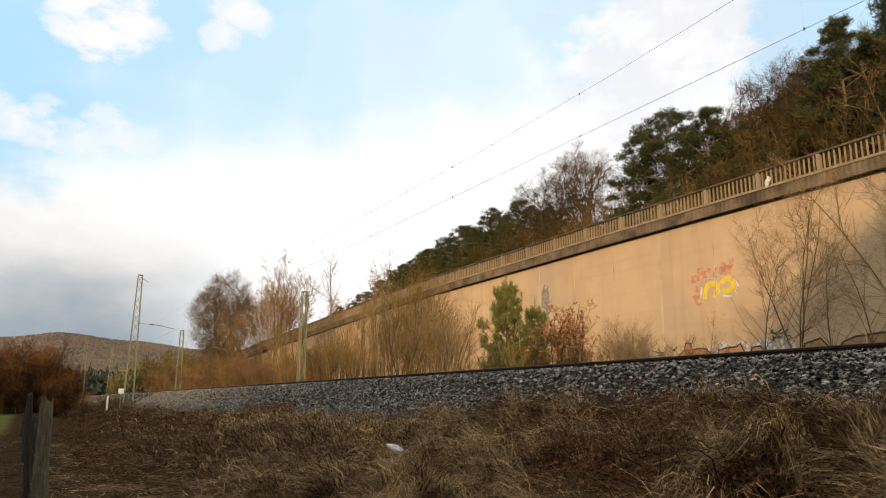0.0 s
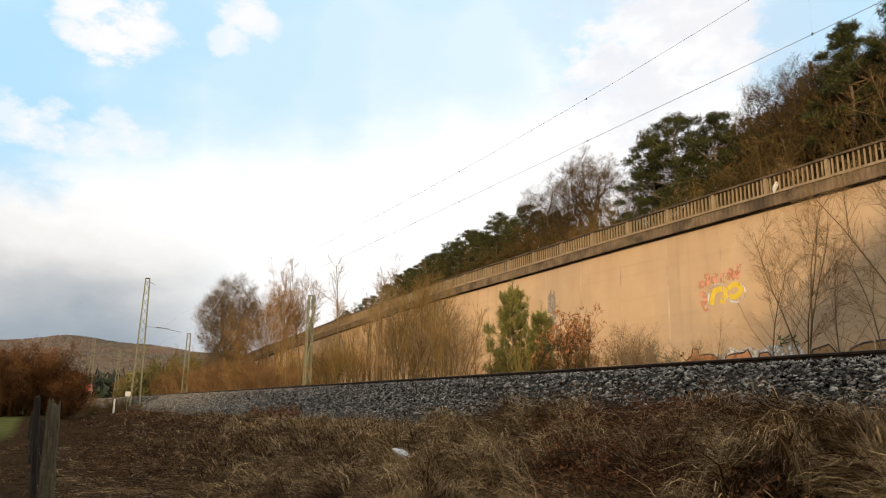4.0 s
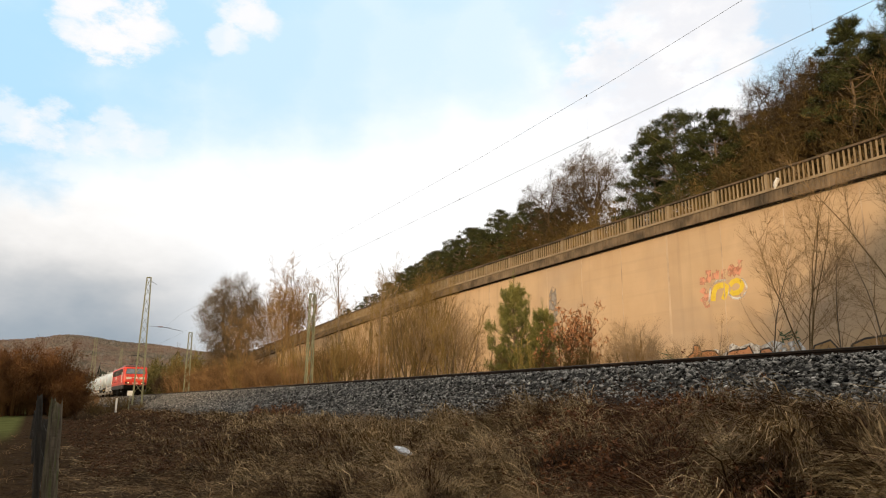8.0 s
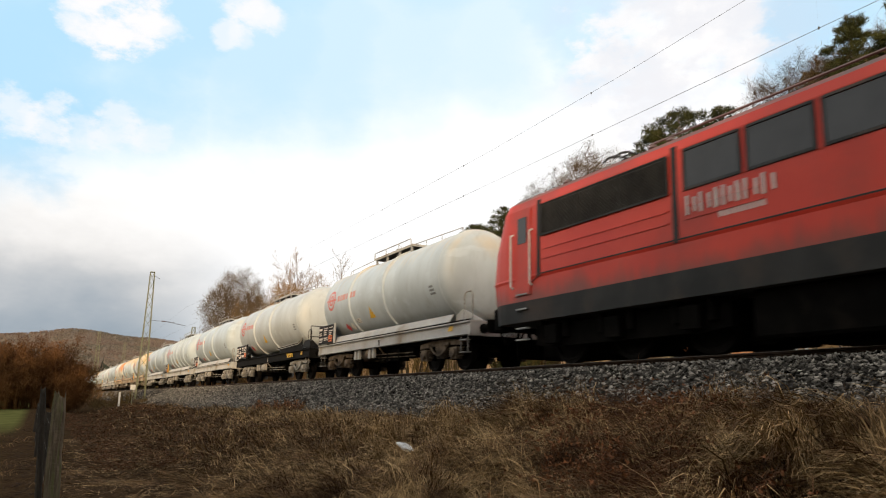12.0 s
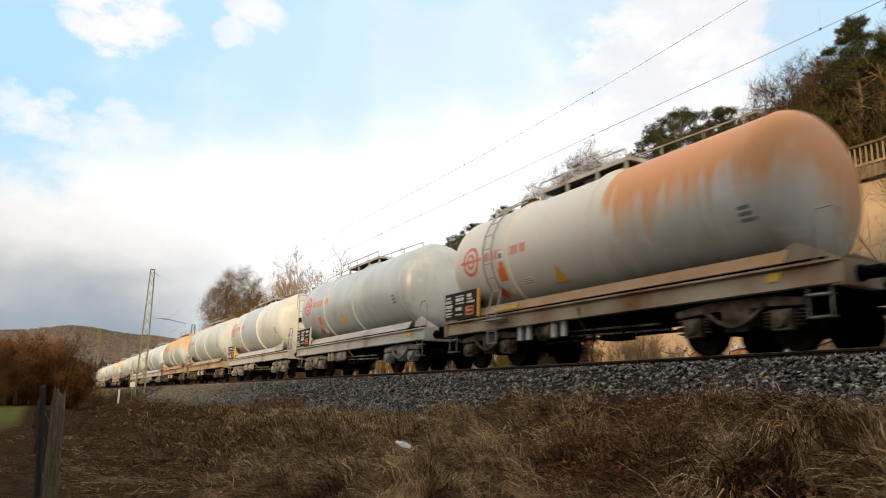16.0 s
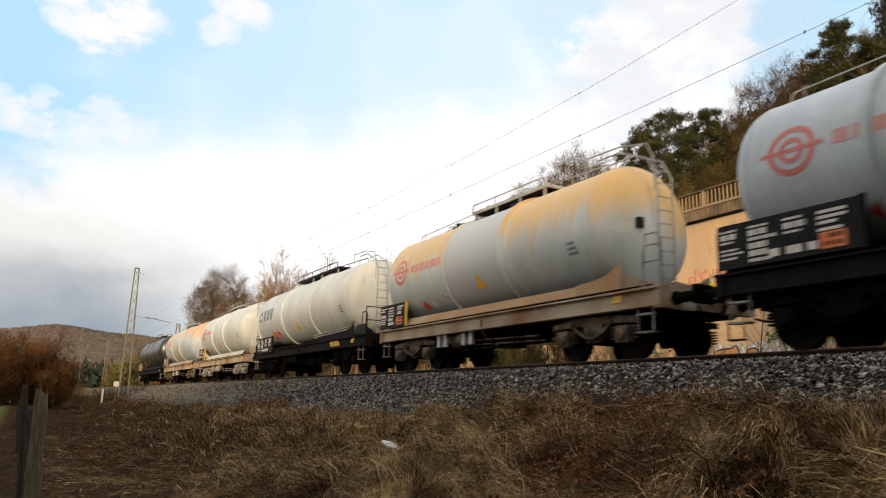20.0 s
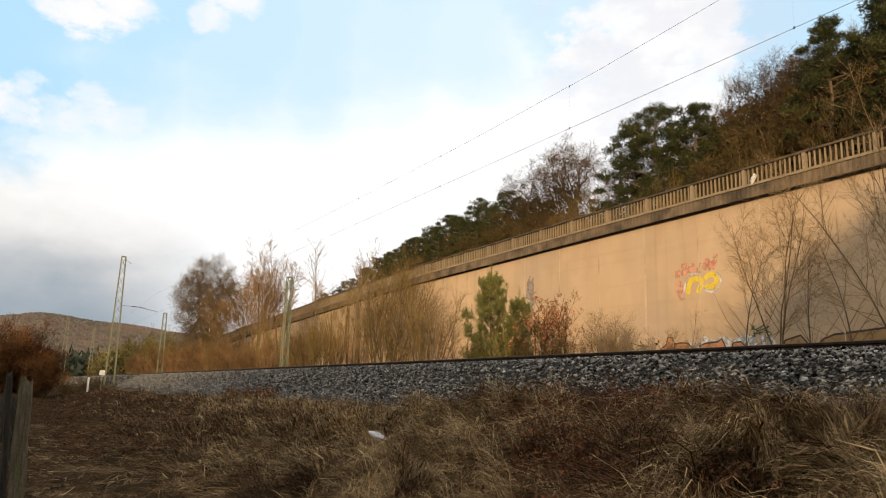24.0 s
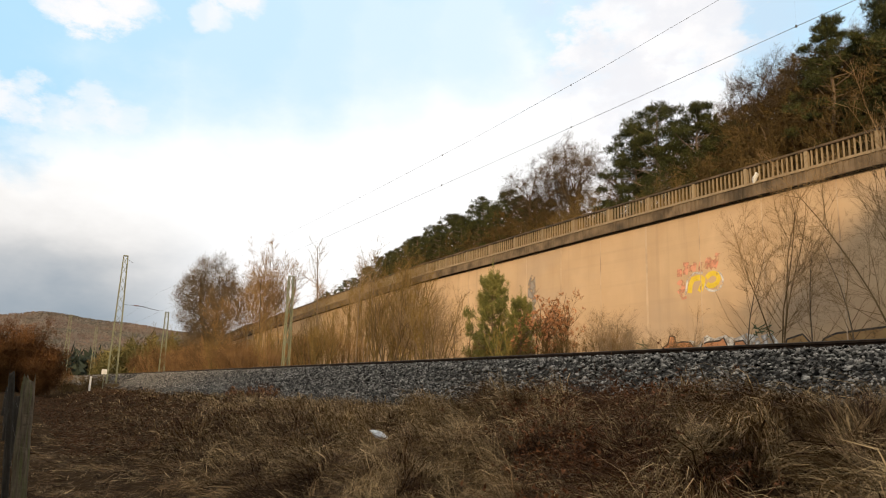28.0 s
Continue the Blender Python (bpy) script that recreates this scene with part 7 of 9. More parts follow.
        def hose(bm):
            path_rod(bm, [(0.35, 0.02, 0.95), (0.36, 0.28, 0.62), (0.36, 0.55, 0.70)], 0.025, 5)
        turned = Matrix.Translation((0, s * h, 0)) @ (Matrix.Rotation(math.pi, 4, "Z") if s < 0 else Matrix.Identity(4))
        shared("coupling", "coupling", lambda: bm_of(hook), BLACKISH, w, turned)
        shared("brake_hose", "brake_hose", lambda: bm_of(hose), BLACKISH, w, turned)
        # corner steps
        for x in (-1, 1):
            def step(bm):
                for z in (0.42, 0.75):
                    box(bm, -0.06, 0.10, -0.19, 0.19, z, z + 0.03)
                for q in (-0.19, 0.19):
                    path_rod(bm, [(0, q, 1.0), (0, q, 0.42)], 0.016, 5)
            shared("step", "step", lambda: bm_of(step), GEAR_GREY, w, Matrix.Translation((x * 1.22, s * (h - 0.42), 0)))
    for s in (-1, 1):
        bogie(w, s * (h - 2.05), gear, tag)
    # brake gear below
    bm = bmesh.new()
    lathe(bm, [(-0.5, 0.03), (-0.48, 0.16), (-0.4, 0.2), (0.4, 0.2), (0.48, 0.16), (0.5, 0.03)], 14, "y", (-0.78, 0.9, 0.72))
    part("air_tank", bm, BLACKISH, w)
    bm = bmesh.new()
    lathe(bm, [(1.15, 0.03), (1.16, 0.17), (1.22, 0.19), (1.52, 0.19), (1.56, 0.22), (1.60, 0.22), (1.62, 0.05)], 16, "y", (-1.02, 0, 0.72))
    part("brake_cylinder", bm, gear, w)
    bm = bmesh.new()
    box(bm, -0.95, -0.55, -0.95, -0.30, 0.42, 0.92)
    part("valve_box", bm, BLACKISH, w)
    bm = bmesh.new()
    box(bm, -0.9, -0.6, -2.0, -1.35, 0.50, 0.92)
    part("valve_box", bm, BLACKISH, w)
    for y in (0.62, 0.98, 1.95, 2.30):
        shared("hanger", "hanger" + tag, lambda: bm_of(lambda b: box(b, -1.2, -1.12, -0.08, 0.08, 0.56, 1.0)), sill if sill.name != "sill_dark" else gear, w, Matrix.Translation((0, y, 0)))
    for y, z in ((-1.1, 0.46), (-0.2, 0.40), (0.35, 0.52)):
        bm = bmesh.new()
        slab(bm, [(-1.02, y - 0.06, z), (-1.02, y + 0.06, z), (-1.02, y + 0.04, 0.92), (-1.02, y - 0.04, 0.92)], 0.03)
        part("brake_lever", bm, BLACKISH, w)
    bm = bmesh.new()
    rod(bm, (-1.0, -2.1, 0.62), (-1.0, 2.2, 0.70), 0.022)
    rod(bm, (-1.0, -2.3, 0.50), (-1.0, 0.6, 0.56), 0.020)
    rod(bm, (-0.3, -2.5, 0.55), (-0.3, 2.5, 0.55), 0.03)
    path_rod(bm, [(-1.0, 0.1, 0.66), (-1.24, 0.0, 0.86), (-1.26, 0.0, 1.12)], 0.025, 6)
    part("brake_rod", bm, gear, w)
    # open walkway on the crown of the barrel: grating in a pale frame, a rail on the near side
    top = TANK_Z + TANK_R
    wc, wl = walk_at
    frame_mat = PLATE_BLACK if black else WALK_PALE
    bm = bmesh.new()
    for k in range(26):
        y = wc - wl + 0.05 + k * (2 * wl - 0.1) / 25
        box(bm, -0.46, 0.46, y - 0.012, y + 0.012, top + 0.145, top + 0.175)
    for x in (-0.25, 0.0, 0.25):
        box(bm, x - 0.012, x + 0.012, wc - wl, wc + wl, top + 0.135, top + 0.145)
    box(bm, -0.44, 0.44, wc - wl + 0.02, wc + wl - 0.02, top + 0.118, top + 0.126)
    part("grating", bm, PLATE_BLACK, w, "dark walkway grating")
    bm = bmesh.new()
    for x in (-0.50, 0.46):
        box(bm, x, x + 0.04, wc - wl, wc + wl, top + 0.11, top + 0.19)
    for y in (wc - wl - 0.04, wc + wl):
        box(bm, -0.50, 0.50, y, y + 0.04, top + 0.11, top + 0.19)
    part("walkway", bm, frame_mat, w)
    bm = bmesh.new()
    lathe(bm, [(top - 0.05, 0.30), (top + 0.10, 0.30), (top + 0.112, 0.30)], 18, "z", (0, wc, 0))
    part("manhole_neck", bm, GREY_STEEL, w)
    bm = bmesh.new()
    lathe(bm, [(top + 0.21, 0.28), (top + 0.25, 0.34), (top + 0.30, 0.34), (top + 0.34, 0.2), (top + 0.35, 0.02)], 18, "z", (0, wc, 0))
    part("manhole_cover", bm, GREY_STEEL, w)
    for x in (-0.45, 0.45):
        for y in (wc - wl + 0.1, wc - 0.55, wc + 0.55, wc + wl - 0.1):
            shared("walkway_leg", "walkway_leg", lambda: bm_of(lambda b: box(b, -0.035, 0.035, -0.03, 0.03, top - 0.20, top + 0.11)), GREY_STEEL, w, Matrix.Translation((x, y, 0)))
    bm = bmesh.new()
    path_rod(bm, [(-0.52, wc - wl, top + 0.15), (-0.52, wc - wl + 0.06, top + 0.37), (-0.52, wc + wl - 0.06, top + 0.37), (-0.52, wc + wl, top + 0.15)], 0.020, 5)
    for y in (wc - 0.55, wc + 0.55):
        rod(bm, (-0.52, y, top + 0.15), (-0.52, y, top + 0.37), 0.016, n=5)
    path_rod(bm, [(-0.40, wc + wl, top + 0.18), (-0.40, er - 0.8, top + 0.10), (-0.40, er - 0.7, top - 0.10)], 0.016, 5)
    path_rod(bm, [(-0.40, wc - wl, top + 0.18), (-0.40, -ef + 0.9, top + 0.10), (-0.40, -ef + 0.8, top - 0.10)], 0.016, 5)
    for y in (er - 1.0, wc - wl - 0.9, wc - wl - 2.0):
        rod(bm, (-0.40, y, top - 0.08), (-0.40, y, top + 0.16), 0.013, n=5)
    part("handrail", bm, frame_mat, w)
    if ladder is not None:
        bm = bmesh.new()
        rungs = []
        if ladder == "end":
            e = max(-ef - 0.85, -h + 0.15)
            for x in (-0.75, -0.35):
                path_rod(bm, [(x, e, 1.26), (x, e, 3.55), (x, e + 0.25, 3.95), (x, e + 1.0, top + 0.10), (x, e + 1.7, top + 0.10)], 0.020, 5)
            for i in range(10):
                z = 1.5 + i * 0.27
                y = e + max(0.0, (z - 3.55) * 0.5)
                rungs.append(((-0.75, y, z), (-0.35, y, z)))
            path_rod(bm, [(-0.85, e - 0.04, 3.2), (-0.85, e - 0.02, 3.9), (-0.85, e + 0.15, top + 0.02), (-0.85, e + 0.9, top + 0.17), (-0.85, e + 2.0, top + 0.20), (-0.85, e + 2.0, top - 0.15)], 0.016, 5)
        else:
            pts = []
            for i in range(9):
                a = math.radians(-38 + i * 14)
                pts.append((-math.cos(a) * (TANK_R + 0.13), TANK_Z + math.sin(a) * (TANK_R + 0.13)))
            for y in (ladder - 0.2, ladder + 0.2):
                path_rod(bm, [(-1.36, y, 0.52), (-1.36, y, 1.3)] + [(x, y, z) for x, z in pts], 0.024, 5)
            rungs = [((x, ladder - 0.2, z), (x, ladder + 0.2, z)) for x, z in pts + [(-1.36, 0.55), (-1.36, 0.84), (-1.36, 1.13)]]
        steps = part("ladder", bm, GREY_STEEL, w)
        for a, b in rungs:
            bm = bmesh.new()
            rod(bm, a, b, 0.014, n=5)
            part("rung", bm, GREY_STEEL, steps)
    if isinstance(ladder, float):
        bm = bmesh.new()
        box(bm, -1.44, -1.37, ladder - 1.25, ladder - 0.28, 1.31, 1.39)
        part("hand_bar", bm, SIGN_YELLOW, w, "faded yellow hand bar")
        bm = bmesh.new()
        box(bm, -1.46, -1.30, ladder - 0.62, ladder + 0.25, 1.10, 1.14)
        part("foot_board", bm, GREY_STEEL, w)
        bm = bmesh.new()
        wrap(bm, bar(-0.11, 0.0, 0.22, 0.24), ladder - 0.42, deg_a(-9), TANK_R + 0.006)
        plate = part("notice_plate", bm, WHITE, tank, "small white notice plate")
        bm = bmesh.new()
        wrap(bm, bar(-0.07, 0.05, 0.14, 0.13), ladder - 0.42, deg_a(-9), TANK_R + 0.010)
        part("lettering", bm, LOGO_GREY, plate)["kind"] = "stuff"
        bm = bmesh.new()
        wrap(bm, bar(-0.11, -0.30, 0.22, 0.26), ladder - 0.42, deg_a(-9), TANK_R + 0.006)
        part("notice_plate", bm, SIGN_ORANGE, tank, "small faded orange notice plate")
    if nose > 1.3:
        # end of the saddle rising to the dished end
        for s in (-1, 1):
            bm = bmesh.new()
            slab(bm, [(s * 1.255, -ef + 1.0, 1.53), (s * 1.275, -ef + 1.0, 1.30), (s * 1.275, -ef - 0.32, 1.30), (s * 1.235, -ef - 0.32, 1.78), (s * 1.24, -ef - 0.20, 1.76), (s * 1.245, -ef + 0.10, 1.62), (s * 1.255, -ef + 0.45, 1.555)], 0.02)
            part("saddle_end", bm, saddle or sill, w)
        bm = bmesh.new()
        box(bm, -0.50, -0.36, -ef - 0.09, -ef + 0.15, TANK_Z - 0.10, TANK_Z + 0.11)
        part("lamp_bracket", bm, PLATE_BLACK, w, "small black lamp bracket")
    # grab hoops at the ends
    for y in (-h + 0.25, h - 0.25):
        bm = bmesh.new()
        path_rod(bm, [(-1.2, y - 0.22, 1.26), (-1.2, y - 0.22, 1.95), (-1.2, y - 0.14, 2.05), (-1.2, y + 0.14, 2.05), (-1.2, y + 0.22, 1.95), (-1.2, y + 0.22, 1.26)], 0.017, 5)
        part("grab_rail", bm, GEAR_GREY if sill.name != "sill_dark" else PLATE_BLACK, w)
    if nose > 1.3:
        # open platform before the barrel with its railing
        bm = bmesh.new()
        box(bm, -1.2, 1.2, -h + 0.02, -ef + 0.4, 1.255, 1.285)
        part("platform_floor", bm, sill, w)
        for x in (-1.15, 1.15):
            bm = bmesh.new()
            path_rod(bm, [(x, -h + 0.05, 1.28), (x, -h + 0.05, 2.15), (x, -h + 0.18, 2.28), (x, -h + 0.45, 2.28), (x, -h + 0.55, 1.28)], 0.018, 5)
            path_rod(bm, [(x, -h + 0.05, 1.75), (x, -h + 0.52, 1.75)], 0.014, 5)
            part("platform_rail", bm, GEAR_GREY, w)
    if platform:
        bm = bmesh.new()
        box(bm, -1.25, 1.25, -h - 0.02, -h + 0.62, 1.28, 1.32)
        slab(bm, [(-1.26, -h, 1.32), (-1.26, -h + 1.2, 1.32), (-1.26, -h + 0.7, 1.62), (-1.26, -h, 1.62)], 0.02)
        part("end_platform", bm, PLATE_BLACK, w)
        bm = bmesh.new()
        for z in (1.75, 2.2):
            rod(bm, (-1.25, -h, z), (1.25, -h, z), 0.018, n=5)
        for x in (-1.25, -0.6, 0.6, 1.25):
            rod(bm, (x, -h, 1.3), (x, -h, 2.2), 0.018, n=5)
        part("platform_rail", bm, PLATE_BLACK, w)
    # marks
    r = TANK_R + 0.006
    rs = TANK_R + 0.02
    deg = math.radians
    if logo == "ring":
        bm = bmesh.new()
        wrap(bm, ring_polys(0.30, 0.40) + ring_polys(0.13, 0.21) + bar(-0.52, -0.035, 1.04, 0.07), er - 1.35, deg(18 + mark), r)
        part("emblem", bm, LOGO_RED, tank)
        u = 0.66
        for wd in (0.24, 0.13, 0.36, 0.24, 0.34, 0.24):
            bm = bmesh.new()
            wrap(bm, bar(u, -0.11, wd, 0.22), er - 1.35, deg(18 + mark), r)
            part("name_bar", bm, LOGO_FADED, tank)
            u += wd + 0.06
    elif logo == "bars":
        bm = bmesh.new()
        wrap(bm, bar(0.05, -0.15, 0.32, 0.32) + bar(0.55, -0.15, 0.30, 0.32) + bar(0.95, -0.15, 0.30, 0.32) + bar(1.35, -0.15, 0.32, 0.32), er - 0.75, deg(14), r)
        part("lettering", bm, LOGO_GREY, tank)["kind"] = "stuff"
    elif logo == "mark":
        ua = er - 0.98
        for sh in ([(-0.30, -0.24), (-0.14, 0.10), (-0.02, 0.02), (-0.16, -0.28)], [(-0.10, 0.14), (0.10, 0.32), (0.28, 0.02), (0.10, 0.02)], [(-0.02, -0.16), (0.30, -0.10), (0.24, -0.28), (-0.04, -0.30)]):
            bm = bmesh.new()
            wrap(bm, [sh], ua, deg(5), r)
            part("emblem", bm, LOGO_GREY, tank, "grey emblem blade")
        for u in (0.46, 1.00, 1.52):
            sh = [[(u + 0.04 * k / 8, 0.26 - 0.065 * k), (u + 0.44 - 0.06 * k / 8, 0.26 - 0.065 * k), (u + 0.435 - 0.06 * k / 8, 0.19 - 0.065 * k), (u + 0.045 + 0.04 * k / 8, 0.19 - 0.065 * k)] for k in range(8)]
            bm = bmesh.new()
            wrap(bm, sh, ua, deg(5), r)
            part("emblem_block", bm, LOGO_GREY, tank)
    bm = bmesh.new()
    d = 0.20
    if logo == "mark":
        wrap(bm, bar(-0.24, -0.17, 0.48, 0.34), er - 2.75, deg(-37), rs)
        part("placard", bm, SIGN_ORANGE, tank, "orange placard")
    else:
        wrap(bm, [[(0, -d), (d, 0), (0, d), (-d, 0)]], er - 2.45, deg(-43), rs)
        part("hazard_diamond", bm, SIGN_RED, tank, "red hazard diamond")
    bm = bmesh.new()
    wrap(bm, [[(0, -d), (d, 0), (0, d), (-d, 0)]], er - (3.35 if logo == "mark" else 2.95), deg(-36 if logo == "mark" else -43), rs)
    part("hazard_diamond", bm, SIGN_RED if logo in ("bars", "mark") else WHITE, tank, "red hazard diamond" if logo in ("bars", "mark") else "white hazard diamond")
    bm = bmesh.new()
    wrap(bm, [[(-0.24, -0.2), (0.24, -0.2), (0, 0.24)]], tri, deg(-16 + mark), rs + 0.004)
    part("warning_triangle", bm, SIGN_YELLOW, tank, "yellow warning triangle")
    if plate_sign:
        bm = bmesh.new()
        wrap(bm, bar(-0.18, -0.17, 0.36, 0.34), er - 2.75, deg(-24), r)
        part("placard", bm, SIGN_ORANGE, tank, "orange placard")
    bm = bmesh.new()
    for i in range(3):
        wrap(bm, bar(0, 0.11 * i, 0.32 - 0.04 * i, 0.065), -ef + (1.2 if nose > 1 else 0.8), deg(-18 + 0.6 * mark), r)
    part("lettering", bm, LOGO_GREY, tank)["kind"] = "stuff"
    if seed % 3 != 2:
        bm = bmesh.new()
        wrap(bm, bar(-0.22, 0.0, 0.44, 0.2), er - 3.7, deg(-40), r)
        part("notice_plate", bm, WHITE, tank, "small white notice plate")
        bm = bmesh.new()
        for k in range(3):
            wrap(bm, bar(-0.19, 0.03 + 0.055 * k, 0.38 - 0.06 * k, 0.02), er - 3.7, deg(-40), r + 0.004)
        part("lettering", bm, LOGO_GREY, tank)["kind"] = "stuff"
    # data board
    bm = bmesh.new()
    yb = h - inset
    run = 2.4 if platform else 1.75
    box(bm, -1.345, -1.315, yb - run, yb, 1.30, 2.02)
    board = part("data_board", bm, PLATE_BLACK, w, "black data board with pale writing")
    board.location.z = -0.16 if logo == "mark" else 0.0
    bm = bmesh.new()
    lines = random.Random(seed + 40)
    for col, width in ((0.06, 0.42), (0.60, 0.50), (1.22, 0.40)):
        z = 1.93
        while z > 1.40:
            tall = lines.choice((0.035, 0.035, 0.05, 0.09))
            y = yb - col
            stop = y - width * lines.uniform(0.55, 1.0)
            while y > stop:
                word = lines.uniform(0.05, 0.16)
                if not (col > 1.0 and z < 1.66):
                    box(bm, -1.352, -1.344, max(stop, y - word), y, z - tall, z)
                y -= word + 0.025
            z -= tall + lines.choice((0.03, 0.04, 0.09))
    part("lettering", bm, LETTER, board)["kind"] = "stuff"
    if platform:
        bm = bmesh.new()
        for zz, ww in ((1.88, 0.44), (1.80, 0.44), (1.72, 0.30), (1.62, 0.36)):
            box(bm, -1.352, -1.344, yb - 1.78 - ww, yb - 1.78, zz, zz + 0.045)
        for yy, ww in ((0.95, 0.18), (1.25, 0.26), (1.6, 0.16)):
            box(bm, -1.352, -1.344, yb - yy - ww, yb - yy, 1.38, 1.50)
        part("lettering", bm, LETTER, board)["kind"] = "stuff"
    if logo != "mark":
        bm = bmesh.new()
        box(bm, -1.353, -1.344, yb - run + 0.2, yb - run + 0.6, 1.36, 1.60)
        plate = part("placard", bm, SIGN_ORANGE, board, "orange placard")
        for z in (1.40, 1.51):
            bm = bmesh.new()
            for q in range(3 if z > 1.45 else 4):
                box(bm, -1.357, -1.352, yb - run + 0.25 + q * 0.08, yb - run + 0.30 + q * 0.08, z, z + 0.06)
            part("lettering", bm, PLATE_BLACK, plate)["kind"] = "stuff"
    bm = bmesh.new()
    box(bm, -1.36, -1.30, yb - run - 0.08, yb - run - 0.01, 1.28, 2.04)
    part("edge_strip", bm, SIGN_YELLOW if seed % 2 and not platform else sill, board)
    bm = bmesh.new()
    slab(bm, [(-1.26, -h + 1.30, 1.04), (-1.26, -h + 1.06, 1.04), (-1.26, -h + 1.0, 1.18), (-1.26, -h + 1.24, 1.18)], -0.008)
    part("warning_stripe", bm, SIGN_YELLOW, w)
    MOVERS.append((w, (u0 + u1) / 2))
    return w


YEL, ORA, CRM = (0.64, 0.475, 0.25), (0.58, 0.245, 0.072), (0.505, 0.585, 0.62)
GRY, LGT = (0.42, 0.495, 0.56), (0.475, 0.56, 0.625)


